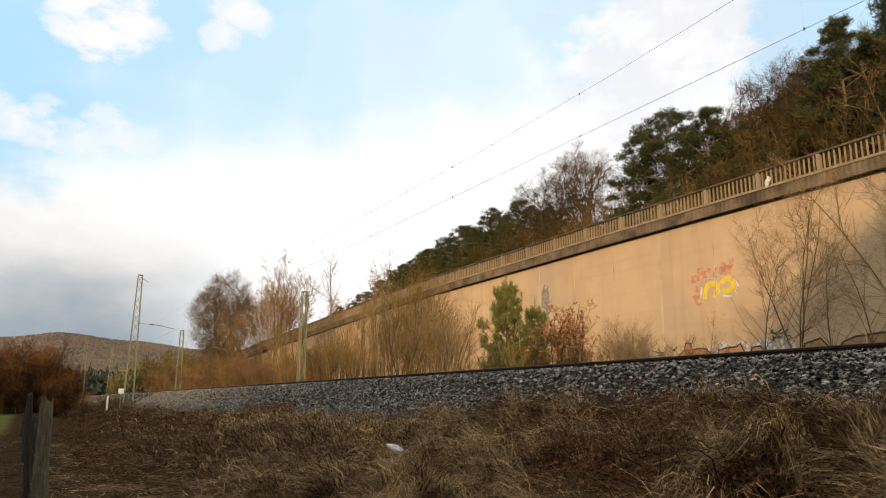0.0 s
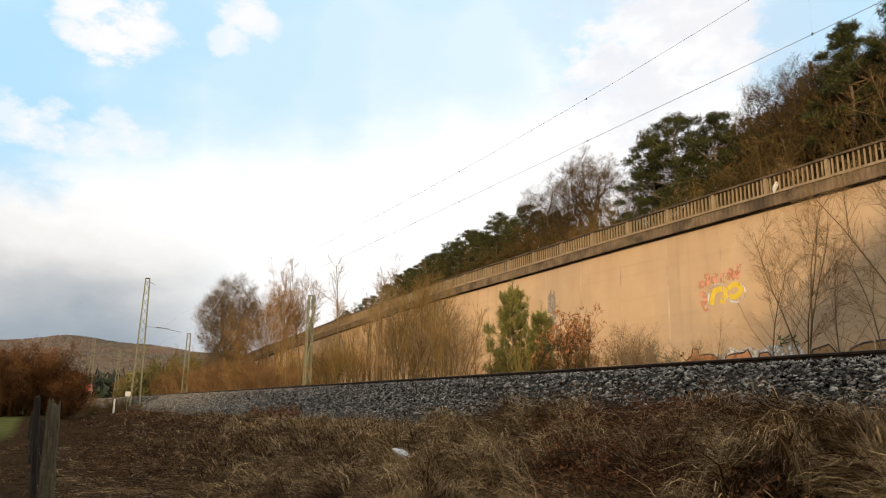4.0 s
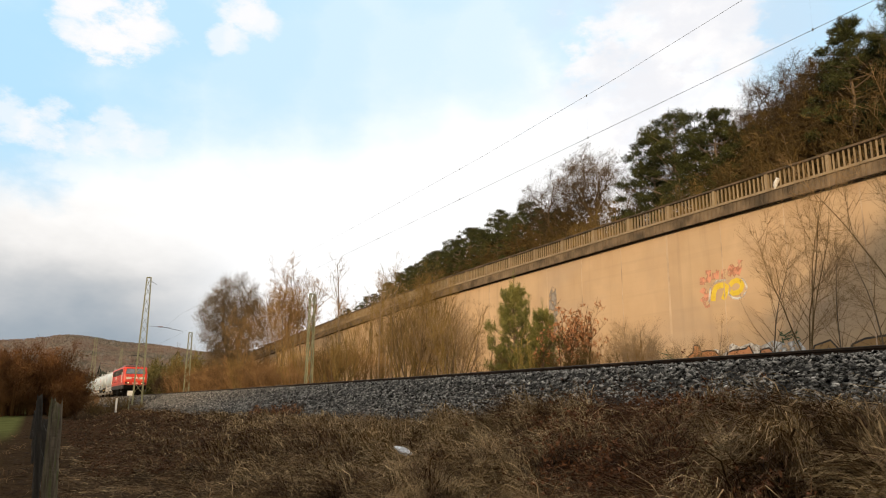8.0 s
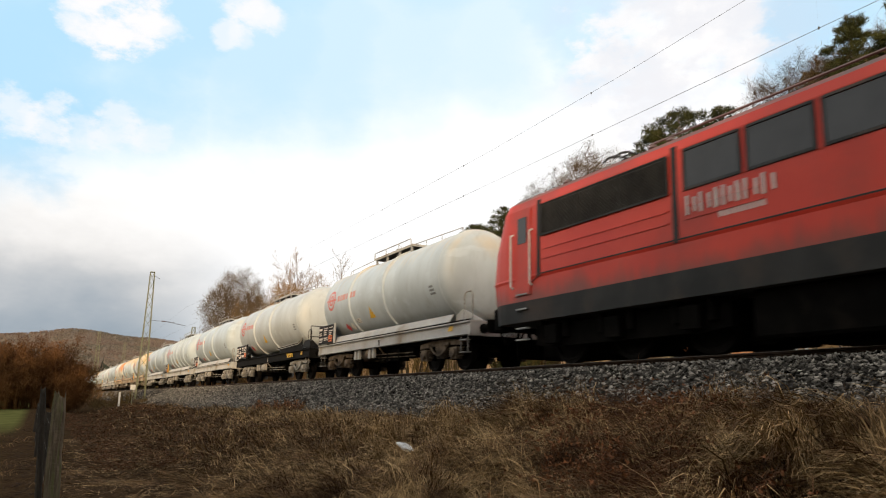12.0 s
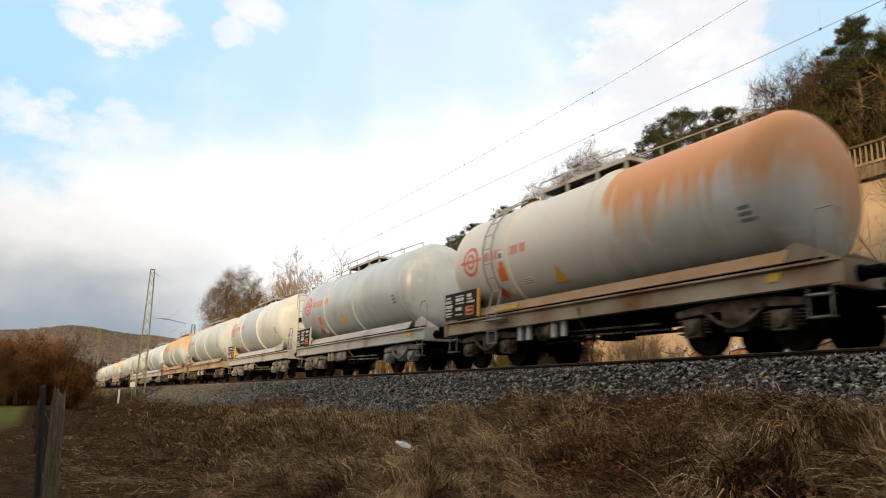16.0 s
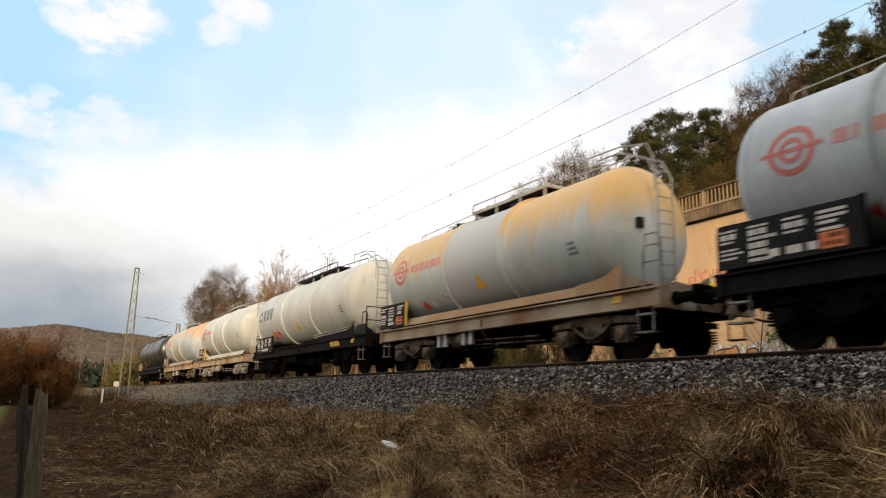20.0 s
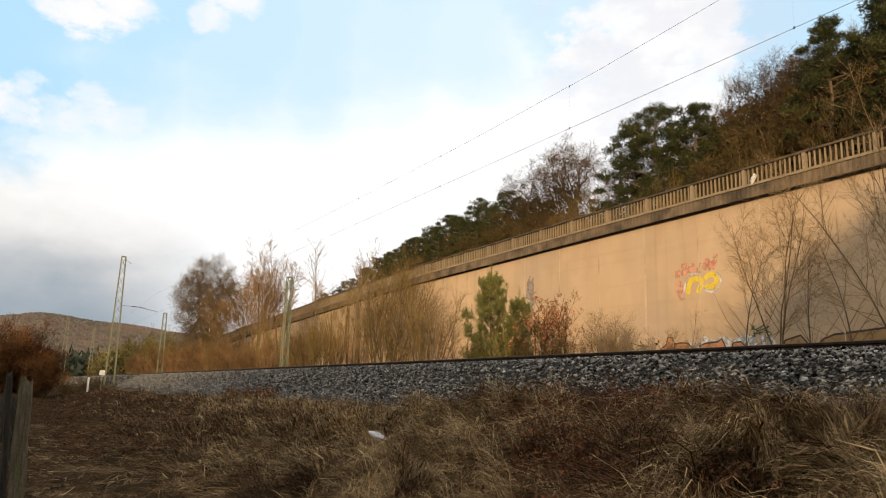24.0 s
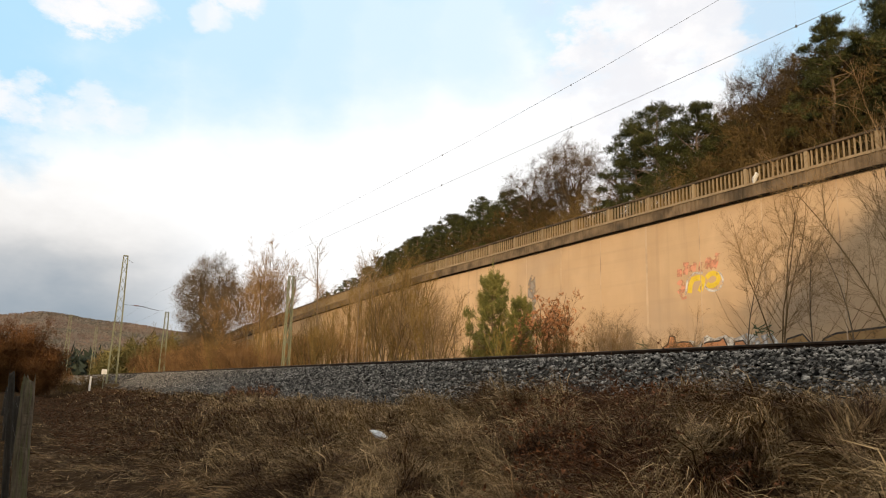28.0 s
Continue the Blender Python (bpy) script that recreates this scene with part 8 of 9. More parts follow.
def build_wagons():
    sill_grey = surf("sill_grey", (0.41, 0.42, 0.42), (0.54, 0.54, 0.52), 2.0, 0.7, stain=(0.24, 0.19, 0.13), stain_scale=1.0, stain_at=(0.5, 0.75))
    sill_rust = surf("sill_rusty", (0.34, 0.285, 0.20), (0.46, 0.40, 0.31), 2.0, 0.8, stain=(0.24, 0.12, 0.05), stain_scale=1.0, stain_at=(0.42, 0.65))
    sill_ochre = surf("saddle_ochre", (0.40, 0.29, 0.16), (0.46, 0.40, 0.30), 1.2, 0.8, stain=(0.36, 0.36, 0.35), stain_scale=0.5, stain_at=(0.5, 0.62))
    sill_orange = surf("saddle_orange", (0.36, 0.20, 0.09), (0.44, 0.30, 0.17), 1.2, 0.8, stain=(0.38, 0.37, 0.34), stain_scale=0.4, stain_at=(0.52, 0.66))
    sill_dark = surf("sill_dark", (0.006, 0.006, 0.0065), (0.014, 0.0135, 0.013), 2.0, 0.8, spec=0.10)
    J = (9.75, 23.3, 37.9, 52.0, 66.6, 81.3, 95.2, 108.9, 122.0, 135.8, 149.8, 164.3, 178.4, 192.8, 206.5, 221.65, 235.0, 250.1, 263.6, 277.5, 292.8)
    pale = "pale grey tank wagon with yellowed weathering and a black data board"
    spec = [
        dict(paint=tank_paint("tank_cream", LGT, YEL, 0.18, top=0.12), sill=sill_grey, gear=GEAR_BROWN, tag="brown", label=pale),
        dict(paint=tank_paint("tank_pale", (0.49, 0.545, 0.58), YEL, 0.12), sill=sill_dark, gear=GEAR_GREY, tag="grey", label="pale grey tank wagon with a dark underframe and end platform", platform=True),
        dict(paint=tank_paint("tank_bone", LGT, YEL, 0.20), sill=sill_grey, gear=GEAR_GREY, tag="grey", label=pale),
        dict(paint=tank_paint("tank_banded", LGT, YEL, 0.2), sill=sill_grey, gear=GEAR_GREY, tag="grey", label="grey tank wagon with raised rings", rings=(-3.2, -1.6, 0, 1.6, 3.2)),
        dict(paint=tank_paint("tank_clean", GRY, YEL, 0.0, rough=0.35), sill=sill_grey, gear=GEAR_GREY, tag="grey", label="clean mid-grey tank wagon with a grey underframe", rings=(-0.97, 2.77), walk_at=(0.67, 1.55)),
        dict(paint=tank_paint("tank_ochre", LGT, YEL, 1.0, band=(-0.3, 2.6), band_col=(0.44, 0.48, 0.52), top=0.2), sill=sill_rust, gear=GEAR_BROWN, tag="brown", label="tank wagon stained ochre with a grey band and a side ladder", ladder=-1.2, nose=1.65, saddle=sill_ochre, mark=-15, rings=(-0.45, 2.7), walk_at=(0.93, 1.3), tri=0.76),
        dict(paint=tank_paint("tank_straw", CRM, YEL, 0.8), sill=sill_rust, gear=GEAR_BROWN, tag="brown", label="cream tank wagon streaked with yellow dust"),
        dict(paint=tank_paint("tank_rusty", (0.60, 0.60, 0.555), ORA, 1.0, band=(-0.9, 9.0), band_col=(0.58, 0.595, 0.575), top=0.20), sill=sill_rust, gear=GEAR_BROWN, tag="brown", label="grey tank wagon with orange-stained upper half and a side ladder", ladder=3.3, plate_sign=True, nose=0.9, saddle=sill_orange, mark=-20),
        dict(paint=tank_paint("tank_slate", GRY, YEL, 0.0, rough=0.35), sill=sill_grey, gear=GEAR_GREY, tag="grey", label="clean mid-grey tank wagon with a grey underframe", plate_sign=True),
        dict(paint=tank_paint("tank_ash", (0.62, 0.665, 0.67), YEL, 0.26, band=(-0.6, 2.95), band_col=(0.42, 0.505, 0.59)), sill=sill_grey, gear=GEAR_GREY, tag="grey", label="pale tank wagon with a bluish-grey middle band and an end ladder", ladder="end", nose=1.38, rings=(-0.6, 2.95), walk_at=(1.04, 1.66), tri=1.19),
        dict(paint=tank_paint("tank_oat", CRM, YEL, 0.40), sill=sill_rust, gear=GEAR_BROWN, tag="brown", label="cream-grey tank wagon, dusty, with darker patches", tail=-0.2, rings=(-0.52, 3.0), walk_at=(1.5, 1.8), tri=1.29),
        dict(paint=tank_paint("tank_amber", CRM, (0.57, 0.33, 0.11), 0.9, top=0.12), sill=sill_rust, gear=GEAR_BROWN, tag="brown", label="cream tank wagon with amber rust streaks and an end ladder", ladder="end", rings=(-0.5, 1.65), nose=1.9, saddle=sill_orange, mark=-7),
        dict(paint=tank_paint("tank_pewter", (0.50, 0.58, 0.64), YEL, 0.0, rough=0.35), sill=sill_grey, gear=GEAR_GREY, tag="grey", label="clean mid-grey tank wagon with a grey underframe"),
        dict(paint=tank_paint("tank_stone", (0.51, 0.57, 0.605), YEL, 0.04), sill=sill_grey, gear=GEAR_GREY, tag="grey", label="light-grey tank wagon with an end ladder", ladder="end", nose=1.28, rings=(-0.7, 2.06), walk_at=(0.35, 1.65), tri=0.44),
        dict(paint=tank_paint("tank_graphite", (0.49, 0.55, 0.60), YEL, 0.0, rough=0.35), sill=sill_dark, gear=BLACKISH, tag="black", label="mid-grey ringed tank wagon on a black underframe", ladder="end", platform=True, rings=(-3.0, -0.7, 1.62, 4.17), walk_at=(-0.4, 2.27), tri=1.0),
        dict(paint=tank_paint("tank_sand", CRM, (0.62, 0.42, 0.17), 1.0, band=(-0.95, 1.75), band_col=(0.45, 0.49, 0.53), top=0.1), sill=sill_rust, gear=GEAR_BROWN, tag="brown", label="pale tank wagon with yellow stains and a grey band", ladder="end", nose=1.33, saddle=sill_orange, rings=(-1.02, 1.8), walk_at=(0.0, 1.7), tri=0.13),
        dict(paint=tank_paint("tank_chalk", (0.52, 0.575, 0.595), YEL, 0.12), sill=sill_dark, gear=BLACKISH, tag="black", label="chalky grey tank wagon with a black walkway and end platform", ladder="end", platform=True, black=True, logo="mark", inset=0.85, rings=(-1.43, 2.31), walk_at=(0.47, 2.55), tri=0.41),
        dict(paint=tank_paint("tank_linen", (0.57, 0.62, 0.63), YEL, 0.14), saddle=sill_grey, sill=sill_rust, gear=GEAR_GREY, tag="grey", label="pale cream-grey tank wagon with an end ladder", ladder="end", rings=(-0.68, 2.15), walk_at=(0.65, 1.5), tri=0.69),
        dict(paint=tank_paint("tank_apricot", LGT, (0.62, 0.34, 0.13), 0.72, band=(-0.6, 2.6), band_col=(0.46, 0.475, 0.47), top=0.1), sill=sill_rust, gear=GEAR_BROWN, tag="brown", label="tank wagon with apricot-stained ends and a grey middle band"),
        dict(paint=tank_paint("tank_black", (0.035, 0.035, 0.037), (0.10, 0.06, 0.03), 0.2, rough=0.3), sill=sill_dark, gear=BLACKISH, tag="black", label="glossy black tank wagon at the end of the train", black=True, logo="bars"),
    ]
    for i, s in enumerate(spec):
        tank_wagon(J[i], J[i + 1], seed=i, **s)


def loft_levels(levels, cap=(False, False)):
    """Stacked plan outlines: levels of (z, half width, side end, front end)."""
    bm = bmesh.new()
    rings = []
    for z, w, ys, yf in levels:
        q = []
        for sy in (-1, 1):
            pts = [(-w, ys), (-w * 0.985, ys + (yf - ys) * 0.45), (-w * 0.93, yf - 0.06), (-w * 0.84, yf), (w * 0.84, yf), (w * 0.93, yf - 0.06), (w * 0.985, ys + (yf - ys) * 0.45), (w, ys)]
            q += [(x * (1 if sy < 0 else -1), y * sy) for x, y in pts]
        rings.append([bm.verts.new((x, y, z)) for x, y in q])
    n = len(rings[0])
    for a, b in zip(rings, rings[1:]):
        for i in range(n):
            bm.faces.new((a[i], a[(i + 1) % n], b[(i + 1) % n], b[i]))
    if cap[0]:
        bm.faces.new(rings[0][::-1])
    if cap[1]:
        bm.faces.new(rings[-1])
    bmesh.ops.recalc_face_normals(bm, faces=bm.faces[:])
    return bm


def pantograph(loco, y, raised):
    way = -1 if y < 0 else 1
    bm = bmesh.new()
    z0 = 4.16
    for x in (-0.55, 0.55):
        rod(bm, (x, y - 0.7, z0), (x, y + 0.7, z0), 0.03, n=6)
    for yy in (-0.6, 0.6):
        rod(bm, (-0.6, y + yy, z0), (0.6, y + yy, z0), 0.03, n=6)
    base = part("pantograph", bm, RUBBER, loco, "black steel current collector" + (", raised to the wire" if raised else ", folded on the roof"))
    bm = bmesh.new()
    for x in (-0.5, 0.5):
        for yy in (-0.6, 0.6):
            lathe(bm, [(3.98, 0.05), (4.02, 0.10), (4.04, 0.06), (4.07, 0.10), (4.09, 0.06), (4.12, 0.10), (4.15, 0.05)], 10, "z", (x, y + yy, 0))
    part("insulator", bm, INSUL, base)
    bm = bmesh.new()
    if raised:
        knee, head = (y + 0.70, 4.62), (y - 0.45, 5.46)
        rod(bm, (0, y - 0.4, z0 + 0.05), (0, knee[0], knee[1]), 0.045, 0.035, 7)
        for s in (-1, 1):
            rod(bm, (s * 0.12, knee[0], knee[1]), (s * 0.48, head[0], head[1] - 0.05), 0.025, 0.02, 6)
    else:
        knee, head = (y + 0.95, 4.30), (y - 0.4, 4.40)
        rod(bm, (0, y - 0.4, z0 + 0.05), (0, knee[0], knee[1]), 0.045, 0.035, 7)
        for s in (-1, 1):
            rod(bm, (s * 0.12, knee[0], knee[1]), (s * 0.48, head[0], head[1] - 0.05), 0.025, 0.02, 6)
    part("arm", bm, RUBBER, base)
    bm = bmesh.new()
    for dy in (-0.17, 0.17):
        path_rod(bm, [(-0.97, head[0] + dy, head[1] - 0.20), (-0.78, head[0] + dy, head[1] - 0.04), (-0.55, head[0] + dy, head[1] + 0.03), (0.55, head[0] + dy, head[1] + 0.03), (0.78, head[0] + dy, head[1] - 0.04), (0.97, head[0] + dy, head[1] - 0.20)], 0.026, 6)
    for s in (-0.48, 0.48):
        rod(bm, (s, head[0] - 0.17, head[1]), (s, head[0] + 0.17, head[1]), 0.02, n=5)
    part("collector_head", bm, RUBBER, base)


def build_loco():
    lo = new("locomotive")
    tagged(lo, "red six-axle electric locomotive with grey skirt, headlamps lit", "locomotive")
    skirt = [(0.94, 1.50, 8.35, 8.86), (1.42, 1.50, 8.35, 8.94)]
    low = [(1.42, 1.50, 8.35, 8.94), (1.90, 1.50, 8.35, 9.02), (1.96, 1.52, 8.37, 9.04), (2.0, 1.50, 8.35, 9.02)]
    high = [(2.0, 1.50, 8.35, 9.02), (2.72, 1.50, 8.33, 8.92), (3.62, 1.48, 8.22, 8.56), (3.80, 1.43, 8.15, 8.42)]
    roof = [(3.80, 1.43, 8.15, 8.42), (3.93, 1.28, 8.05, 8.30), (4.00, 1.0, 7.9, 8.1), (4.03, 0.55, 7.6, 7.8)]
    part("skirt", loft_levels(skirt, (True, False)), LOCO_GREY, lo, "grimy dark grey skirt")
    body = part("body", loft_levels(low), LOCO_RED, lo)
    body2 = part("upper_body", loft_levels(high), LOCO_RED, lo)
    part("roof", loft_levels(roof, (False, True)), LOCO_ROOF, lo, "dull grimy red roof")
    for s in (-1, 1):
        # machine-room bands, gaps, ribs
        for a, b, nm in ((-6.85, -2.95, "grille_band"), (2.95, 6.85, "grille_band")):
            bm = bmesh.new()
            slab(bm, [(s * 1.502, a, 2.84), (s * 1.502, b, 2.84), (s * 1.487, b, 3.55), (s * 1.487, a, 3.55)], -0.02 * -s)
            g = part(nm, bm, GRILLE, lo, "dark ventilation grille band")
            for k in range(22):
                bm = bmesh.new()
                z = 2.88 + 0.029 * k
                x = 1.523 - 0.0145 * k / 22
                slab(bm, [(s * x, a + 0.05, z), (s * x, b - 0.05, z), (s * (x + 0.006), b - 0.05, z + 0.012), (s * (x + 0.006), a + 0.05, z + 0.012)], -0.006 * -s)
                part("grille_slat", bm, GRILLE, g)
            for k in range(4):
                bm = bmesh.new()
                y = a + 0.02 + (b - a - 0.04) * k / 3
                slab(bm, [(s * 1.526, y - 0.022, 2.84), (s * 1.526, y + 0.022, 2.84), (s * 1.512, y + 0.022, 3.55), (s * 1.512, y - 0.022, 3.55)], -0.012 * -s)
                part("grille_bar", bm, LOCO_GREY, g)
            for z, x in ((2.82, 1.5245), (3.54, 1.510)):
                bm = bmesh.new()
                slab(bm, [(s * x, a, z), (s * x, b, z), (s * x, b, z + 0.03), (s * x, a, z + 0.03)], -0.014 * -s)
                part("grille_edge", bm, LOCO_GREY, g)
        for k in range(4):
            a = -2.62 + k * 1.34
            bm = bmesh.new()
            slab(bm, [(s * 1.503, a, 2.86), (s * 1.503, a + 1.14, 2.86), (s * 1.489, a + 1.14, 3.53), (s * 1.489, a, 3.53)], -0.012 * -s)
            part("window", bm, GLASS, lo, "dark machine-room window")
            bm = bmesh.new()
            for p, q, zz0, zz1 in ((a - 0.05, a, 2.81, 3.58), (a + 1.14, a + 1.19, 2.81, 3.58), (a, a + 1.14, 2.81, 2.86), (a, a + 1.14, 3.53, 3.58)):
                slab(bm, [(s * 1.504, p, zz0), (s * 1.504, q, zz0), (s * 1.490, q, zz1), (s * 1.490, p, zz1)], -0.02 * -s)
            part("window_frame", bm, LOCO_GREY, lo)
        for y in (-6.97, -2.82, 2.82, 6.97):
            bm = bmesh.new()
            slab(bm, [(s * 1.503, y - 0.06, 1.92), (s * 1.503, y + 0.06, 1.92), (s * 1.470, y + 0.06, 3.70), (s * 1.470, y - 0.06, 3.70)], -0.02 * -s)
            part("panel_joint", bm, RUBBER, lo)
        for z in (2.31, 2.53):
            for a, b in ((-6.8, -3.0), (-2.6, -1.2), (1.0, 2.6), (3.0, 6.8)):
                bm = bmesh.new()
                box(bm, min(s * 1.50, s * 1.518), max(s * 1.50, s * 1.518), a, b, z - 0.018, z + 0.018)
                part("rib", bm, LOCO_RED, lo)
        bm = bmesh.new()
        box(bm, min(s * 1.50, s * 1.52), max(s * 1.50, s * 1.52), -6.9, 6.9, 1.96, 1.99)
        path_rod(bm, [(s * 1.515, -6.9, 1.97), (s * 1.515, -7.7, 1.62)], 0.012, 4)
        path_rod(bm, [(s * 1.515, 6.9, 1.97), (s * 1.515, 7.7, 1.62)], 0.012, 4)
        part("rain_strip", bm, LOCO_GREY, lo)
        # lettering on the side as plain bars
        y = 2.55
        for wd in (0.24, 0.26, 0.10, 0.22, 0.10, 0.28, 0.26):
            for q, (za, zb) in zip((0.0, wd - 0.075), ((2.37, 2.71), (2.40, 2.66))):
                bm = bmesh.new()
                box(bm, min(s * 1.50, s * 1.523), max(s * 1.50, s * 1.523), y - q - 0.05, y - q, za, zb)
                part("letter_bar", bm, LETTER, lo, "pale worn lettering bar")
            y -= wd + 0.06
        for k in range(9):
            bm = bmesh.new()
            box(bm, min(s * 1.50, s * 1.508), max(s * 1.50, s * 1.508), 1.86 - 0.105 * k - 0.06, 1.86 - 0.105 * k, 2.19, 2.29 if k % 3 else 2.31)
            part("letter_bar", bm, LETTER, lo, "pale worn lettering bar")
        # doors, handrails, steps at both cabs
        for e in (-1, 1):
            y0, y1 = (7.28, 7.92)
            bm = bmesh.new()
            slab(bm, [(s * 1.500, e * y0, 1.55), (s * 1.500, e * y1, 1.55), (s * 1.476, e * y1, 3.58), (s * 1.476, e * y0, 3.58)], 0.03 * s * e)
            door = part("door", bm, LOCO_RED, lo, "red cab door")
            bm = bmesh.new()
            slab(bm, [(s * 1.521, e * 7.42, 2.78), (s * 1.521, e * 7.78, 2.78), (s * 1.513, e * 7.78, 3.40), (s * 1.513, e * 7.42, 3.40)], 0.012 * s * e)
            part("window", bm, GLASS, door)
            for y in (y0 - 0.06, y1 + 0.08):
                bm = bmesh.new()
                path_rod(bm, [(s * 1.50, e * y, 1.75), (s * 1.58, e * y, 1.80), (s * 1.58, e * y, 3.02), (s * 1.49, e * y, 3.06)], 0.024, 6)
                part("handrail", bm, WHITE, lo, "white handrail")
            for z in (0.52, 0.78, 1.22, 1.56):
                bm = bmesh.new()
                box(bm, min(s * 1.46, s * 1.56), max(s * 1.46, s * 1.56), min(e * 7.38, e * 7.82), max(e * 7.38, e * 7.82), z, z + 0.035)
                part("step", bm, GREY_STEEL, lo)
    for e in (-1, 1):
        def fy(z):
            return e * np.interp(z, (0.94, 1.42, 2.0, 2.72, 3.62, 3.80), (8.86, 8.94, 9.02, 8.92, 8.56, 8.42))
        for s in (-1, 1):
            x0, x1 = (0.12, 1.20)
            bm = bmesh.new()
            zz0, zz1 = 2.88, 3.56
            a, b = fy(zz0) + e * 0.004, fy(zz1) + e * 0.004
            c = []
            for cx, cz, qa in ((x0 + 0.10, 0.10, 180), (x1 - 0.10, 0.10, 270), (x1 - 0.17, 0.86, 0), (x0 + 0.13, 0.86, 90)):
                for k in range(4):
                    ang = radians(qa + 30 * k)
                    f = min(1.0, max(0.0, cz + 0.13 * math.sin(ang)))
                    c.append((s * (cx + 0.10 * math.cos(ang)), a + (b - a) * f, zz0 + (zz1 - zz0) * f))
            slab(bm, c, 0.02 * s * e * -1)
            bmesh.ops.recalc_face_normals(bm, faces=bm.faces[:])
            win = part("windscreen", bm, SCREEN, lo, "cab windscreen, pale sky reflection put into its colour")
            bm = bmesh.new()
            path_rod(bm, c + c[:1], 0.028, 6)
            part("window_seal", bm, RUBBER, win)
            bm = bmesh.new()
            rod(bm, (s * 0.62, fy(2.80) + e * 0.05, 2.80), (s * 0.25, fy(3.2) + e * 0.05, 3.2), 0.018, n=5)
            part("wiper", bm, RUBBER, win)
            # headlamp pair, pale panels, buffers
            bm = bmesh.new()
            y = fy(1.68)
            lathe(bm, [(y - e * 0.08, 0.14), (y + e * 0.10, 0.14), (y + e * 0.10, 0.115), (y + e * 0.08, 0.11)], 16, "y", (s * 0.86, 0, 1.68))
            lamp = part("lamp_housing", bm, RUBBER, lo)
            bm = bmesh.new()
            lathe(bm, [(y + e * 0.07, 0.095), (y + e * 0.105, 0.08), (y + e * 0.115, 0.03)], 14, "y", (s * 0.86, 0, 1.68))
            part("headlamp", bm, LAMP if e < 0 else GLASS, lamp, "lit headlamp" if e < 0 else "unlit headlamp")
            bm = bmesh.new()
            lathe(bm, [(y - e * 0.08, 0.12), (y + e * 0.09, 0.12), (y + e * 0.09, 0.095), (y + e * 0.05, 0.09)], 16, "y", (s * 1.14, 0, 1.68))
            part("tail_lamp", bm, RUBBER, lo)
            bm = bmesh.new()
            a, b = fy(2.18) + e * 0.006, fy(2.46) + e * 0.006
            slab(bm, [(s * 0.48, a, 2.18), (s * 1.18, a, 2.18), (s * 1.18, b, 2.46), (s * 0.48, b, 2.46)], 0.008 * s * e * -1)
            part("pale_panel", bm, PALE, lo, "pale yellowish panel")
            buffer(lo, s * 0.875, e * 9.08, e, BLACKISH, 0.32)
        bm = bmesh.new()
        y = fy(2.66)
        lathe(bm, [(y - e * 0.05, 0.12), (y + e * 0.12, 0.12), (y + e * 0.12, 0.10)], 14, "y", (0.06, 0, 2.66))
        lamp = part("lamp_housing", bm, LOCO_RED, lo)
        bm = bmesh.new()
        lathe(bm, [(y + e * 0.10, 0.09), (y + e * 0.135, 0.07), (y + e * 0.145, 0.02)], 14, "y", (0.06, 0, 2.66))
        part("headlamp", bm, LAMP if e < 0 else GLASS, lamp)
        bm = bmesh.new()
        x = -0.36
        for wd in (0.12, 0.12, 0.05, 0.1, 0.05, 0.12, 0.12):
            slab(bm, [(x, fy(2.34) + e * 0.006, 2.34), (x + wd * 0.85, fy(2.34) + e * 0.006, 2.34), (x + wd * 0.85, fy(2.46) + e * 0.006, 2.46), (x, fy(2.46) + e * 0.006, 2.46)], 0.006 * -e)
            x += wd
        slab(bm, [(-0.12, fy(2.2) + e * 0.006, 2.20), (0.34, fy(2.2) + e * 0.006, 2.20), (0.34, fy(2.26) + e * 0.006, 2.26), (-0.12, fy(2.26) + e * 0.006, 2.26)], 0.006 * -e)
        slab(bm, [(-0.34, fy(1.62) + e * 0.006, 1.62), (0.36, fy(1.62) + e * 0.006, 1.62), (0.36, fy(1.72) + e * 0.006, 1.72), (-0.34, fy(1.72) + e * 0.006, 1.72)], 0.006 * -e)
        part("lettering", bm, LETTER, lo)
        bm = bmesh.new()
        box(bm, -1.38, 1.38, min(e * 8.7, e * 9.06), max(e * 8.7, e * 9.06), 0.84, 1.38)
        bmesh.ops.bevel(bm, geom=bm.edges[:], offset=0.03, segments=1, affect="EDGES")
        part("buffer_beam", bm, BLACKISH, lo, "black buffer beam")
        bm = bmesh.new()
        slab(bm, [(-0.95, e * 8.70, 0.18), (0.95, e * 8.70, 0.18), (1.05, e * 8.50, 0.62), (-1.05, e * 8.50, 0.62)], 0.03)
        part("rail_guard", bm, BLACKISH, lo)
        bm = bmesh.new()
        path_rod(bm, [(0, e * 9.1, 1.05), (0, e * 9.45, 1.03), (0, e * 9.52, 0.85), (0, e * 9.40, 0.62)], 0.06, 6)
        for x in (-0.42, 0.42, 0.55):
            path_rod(bm, [(x, e * 9.1, 0.95), (x, e * 9.26, 0.75), (x * 1.05, e * 9.24, 0.45), (x * 1.1, e * 9.4, 0.55)], 0.03, 5)
        part("coupling", bm, BLACKISH, lo)
        bm = bmesh.new()
        lathe(bm, [(3.95, 0.05), (4.2, 0.05), (4.22, 0.02)], 8, "z", (0.25, e * 8.0, 0))
        rod(bm, (0.25, e * 8.0, 4.18), (0.25, e * 8.3, 4.18), 0.04, 0.07, 8)
        part("horn", bm, RUBBER, lo)
        bm = bmesh.new()
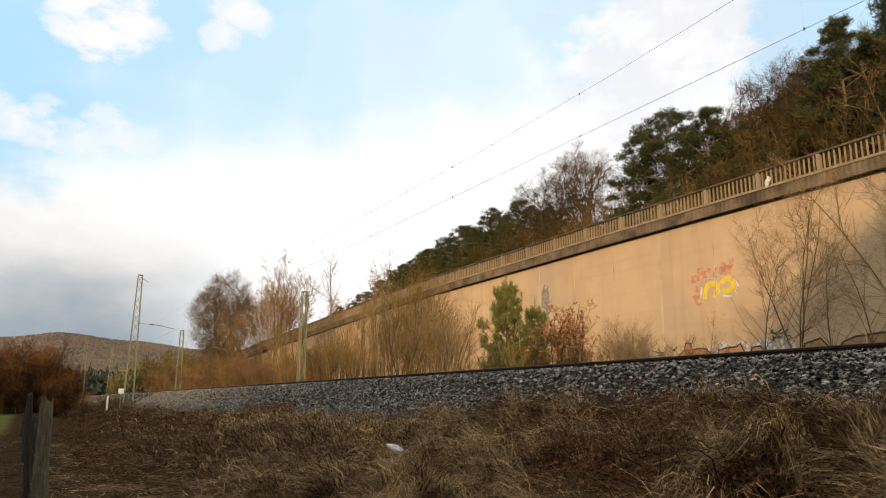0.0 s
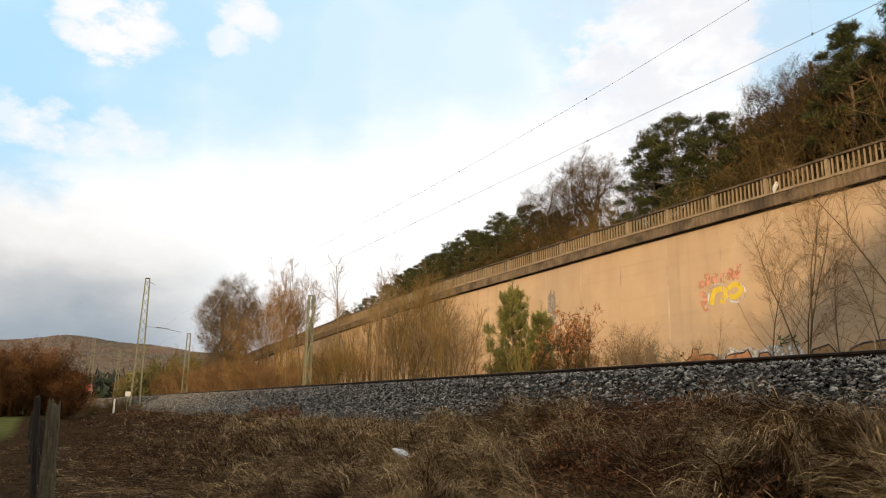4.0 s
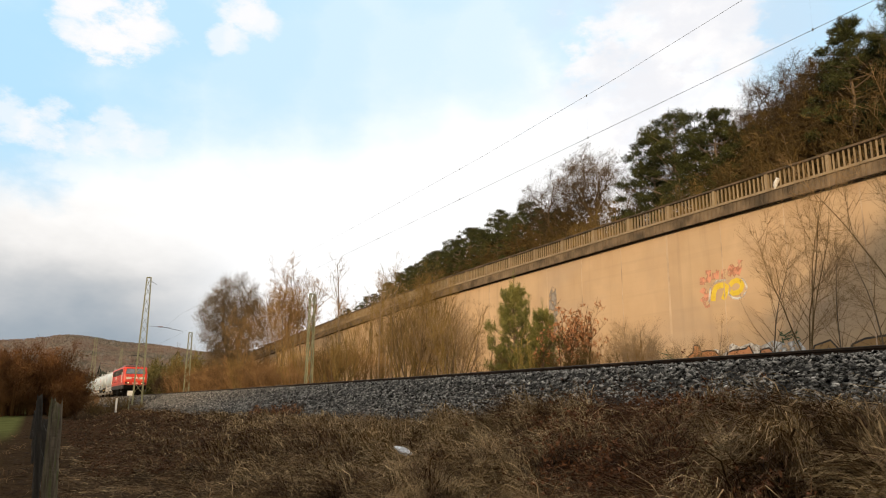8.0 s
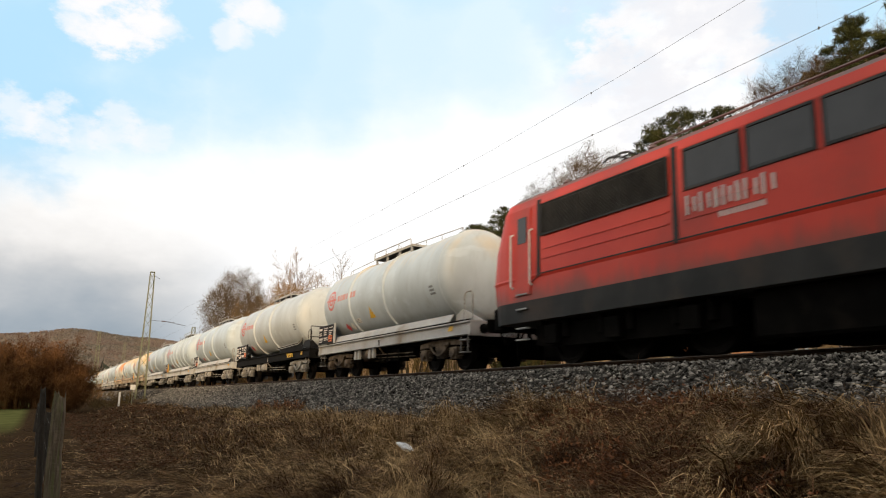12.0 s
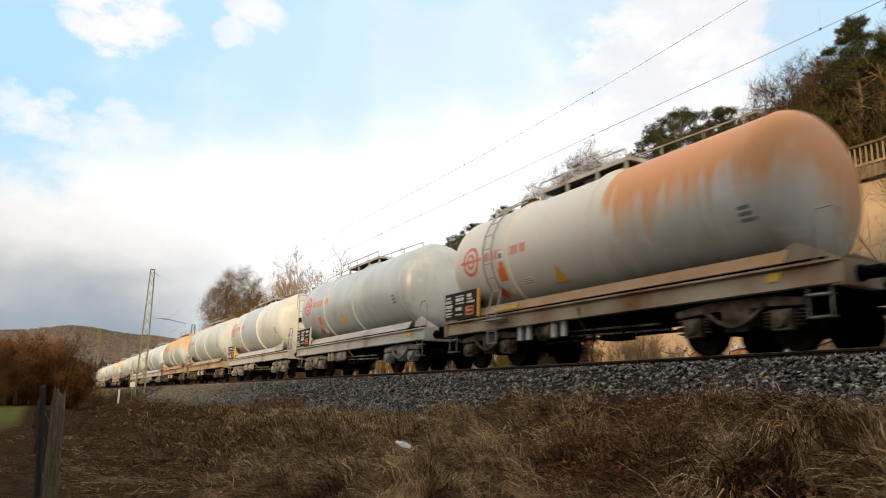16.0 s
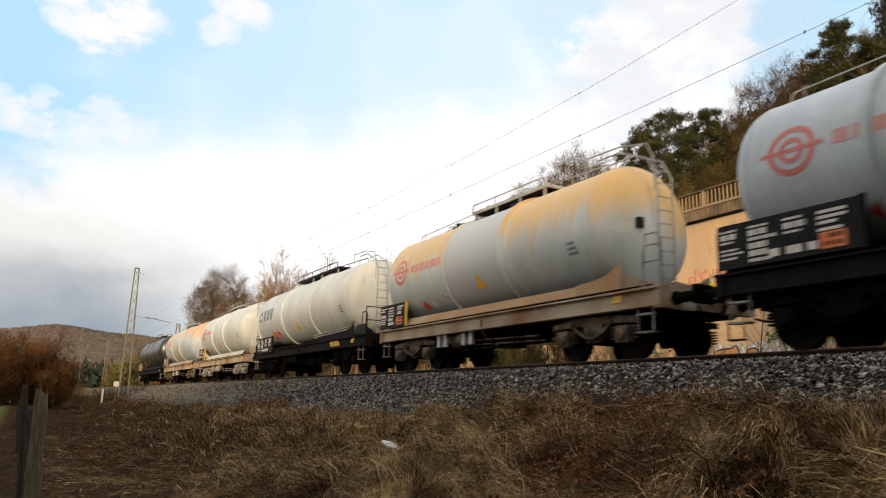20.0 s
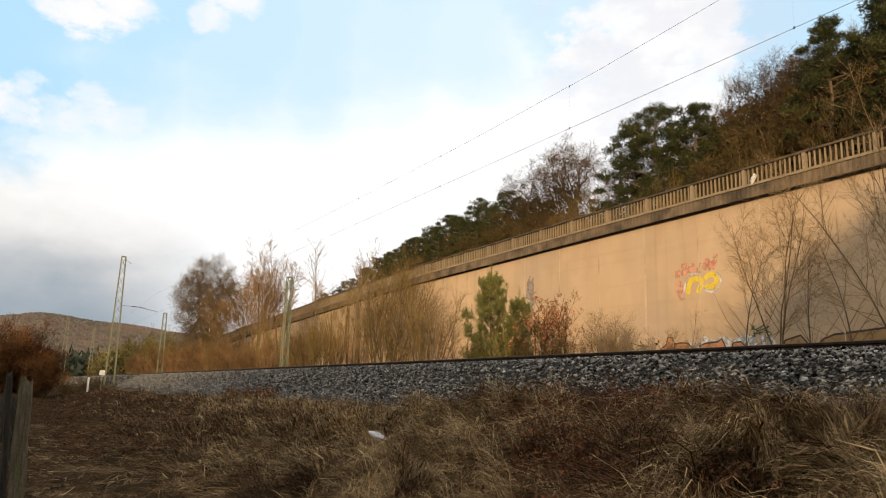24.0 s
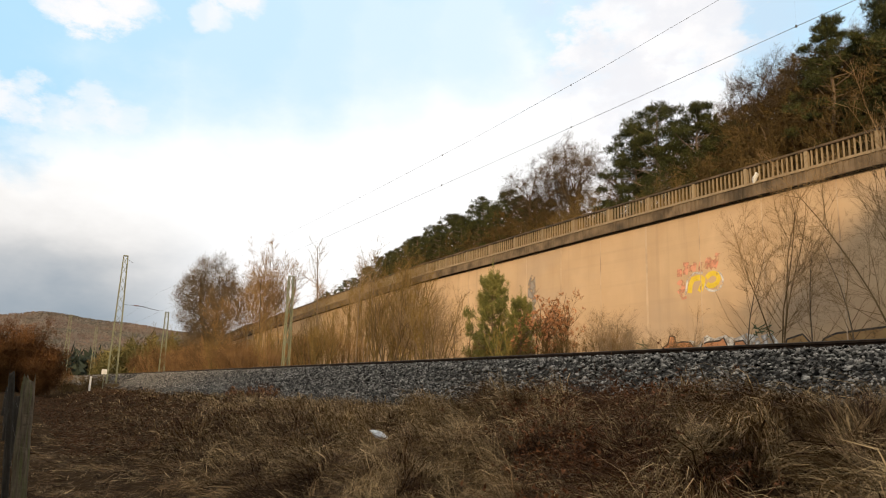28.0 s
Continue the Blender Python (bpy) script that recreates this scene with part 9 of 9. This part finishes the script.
        path_rod(bm, [(-1.40, e * 8.17, 3.80), (-1.25, e * 8.40, 3.82), (-0.6, e * 8.45, 3.84), (0.6, e * 8.45, 3.84), (1.25, e * 8.40, 3.82), (1.40, e * 8.17, 3.80)], 0.035, 6)
        part("eave", bm, LOCO_GREY, lo, "grimy dark eave strip")
        pantograph(lo, e * 5.55, e < 0)
        # bogie
        bm = bmesh.new()
        for s in (-1, 1):
            prism(bm, [(e * 4.75 - 2.75, 0.42), (e * 4.75 - 2.75, 0.86), (e * 4.75 + 2.75, 0.86), (e * 4.75 + 2.75, 0.42), (e * 4.75 + 2.2, 0.36), (e * 4.75 - 2.2, 0.36)], s * 1.05, s * 1.2)
        bg = part("bogie", bm, BLACKISH, lo, "black three-axle bogie")
        for k in (-1, 0, 1):
            shared("wheelset", "loco_wheelset", lambda: wheelset_bm(0.625), WHEEL, bg, Matrix.Translation((0, e * 4.75 + k * 2.0, 0)))
            for s in (-1, 1):
                bm = bmesh.new()
                box(bm, s * 1.28 - 0.1, s * 1.28 + 0.1, e * 4.75 + k * 2.0 - 0.22, e * 4.75 + k * 2.0 + 0.22, 0.42, 0.82)
                part("axle_box", bm, BLACKISH, bg)
                for q in (-0.42, 0.42):
                    bm = bmesh.new()
                    lathe(bm, [(0.55, 0.1), (0.95, 0.1)], 10, "z", (s * 1.22, e * 4.75 + k * 2.0 + q, 0))
                    part("spring", bm, BLACKISH, bg)
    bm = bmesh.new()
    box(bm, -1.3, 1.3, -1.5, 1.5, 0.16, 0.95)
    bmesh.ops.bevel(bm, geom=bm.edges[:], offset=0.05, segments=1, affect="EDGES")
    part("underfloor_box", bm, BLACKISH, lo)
    # plain black boxes added to close the underside against the bright wall
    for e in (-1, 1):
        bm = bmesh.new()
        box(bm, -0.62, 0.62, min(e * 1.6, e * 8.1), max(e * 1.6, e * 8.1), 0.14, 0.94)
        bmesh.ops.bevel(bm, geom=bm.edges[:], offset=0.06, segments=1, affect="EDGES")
        part("underside_fill", bm, BLACKISH, lo)
    bm = bmesh.new()
    for y in (-3.4, -1.2, 1.0):
        box(bm, -0.62, 0.62, y, y + 1.7, 4.0, 4.24)
    bmesh.ops.bevel(bm, geom=bm.edges[:], offset=0.06, segments=1, affect="EDGES")
    part("roof_hood", bm, LOCO_GREY, lo, "grey ventilation hoods")
    bm = bmesh.new()
    for y in (-4.2, -3.8, 3.6, 4.1, 6.9):
        lathe(bm, [(3.98, 0.05), (4.05, 0.11), (4.09, 0.06), (4.13, 0.11), (4.17, 0.06), (4.21, 0.11), (4.28, 0.05)], 10, "z", (-0.7, y, 0))
    rod(bm, (-0.7, -4.3, 4.30), (-0.7, 4.2, 4.30), 0.025, n=5)
    part("roof_cable", bm, INSUL, lo)
    MOVERS.append((lo, 0.0))


build_loco()
build_wagons()


# ---- what moves ----
SPEED, AT_1150 = 27.39, 20.09


def motions():
    for ob, u in MOVERS:
        walk(ob, [(t, pose(TRACK_X, AT_1150 + u - SPEED * (t - 11.5), RAIL_Z)) for t in (0.0, 0.2, 4.0, 8.0, 12.0, 16.0, 20.0, 24.0, 27.8, 28.0)])


motions()
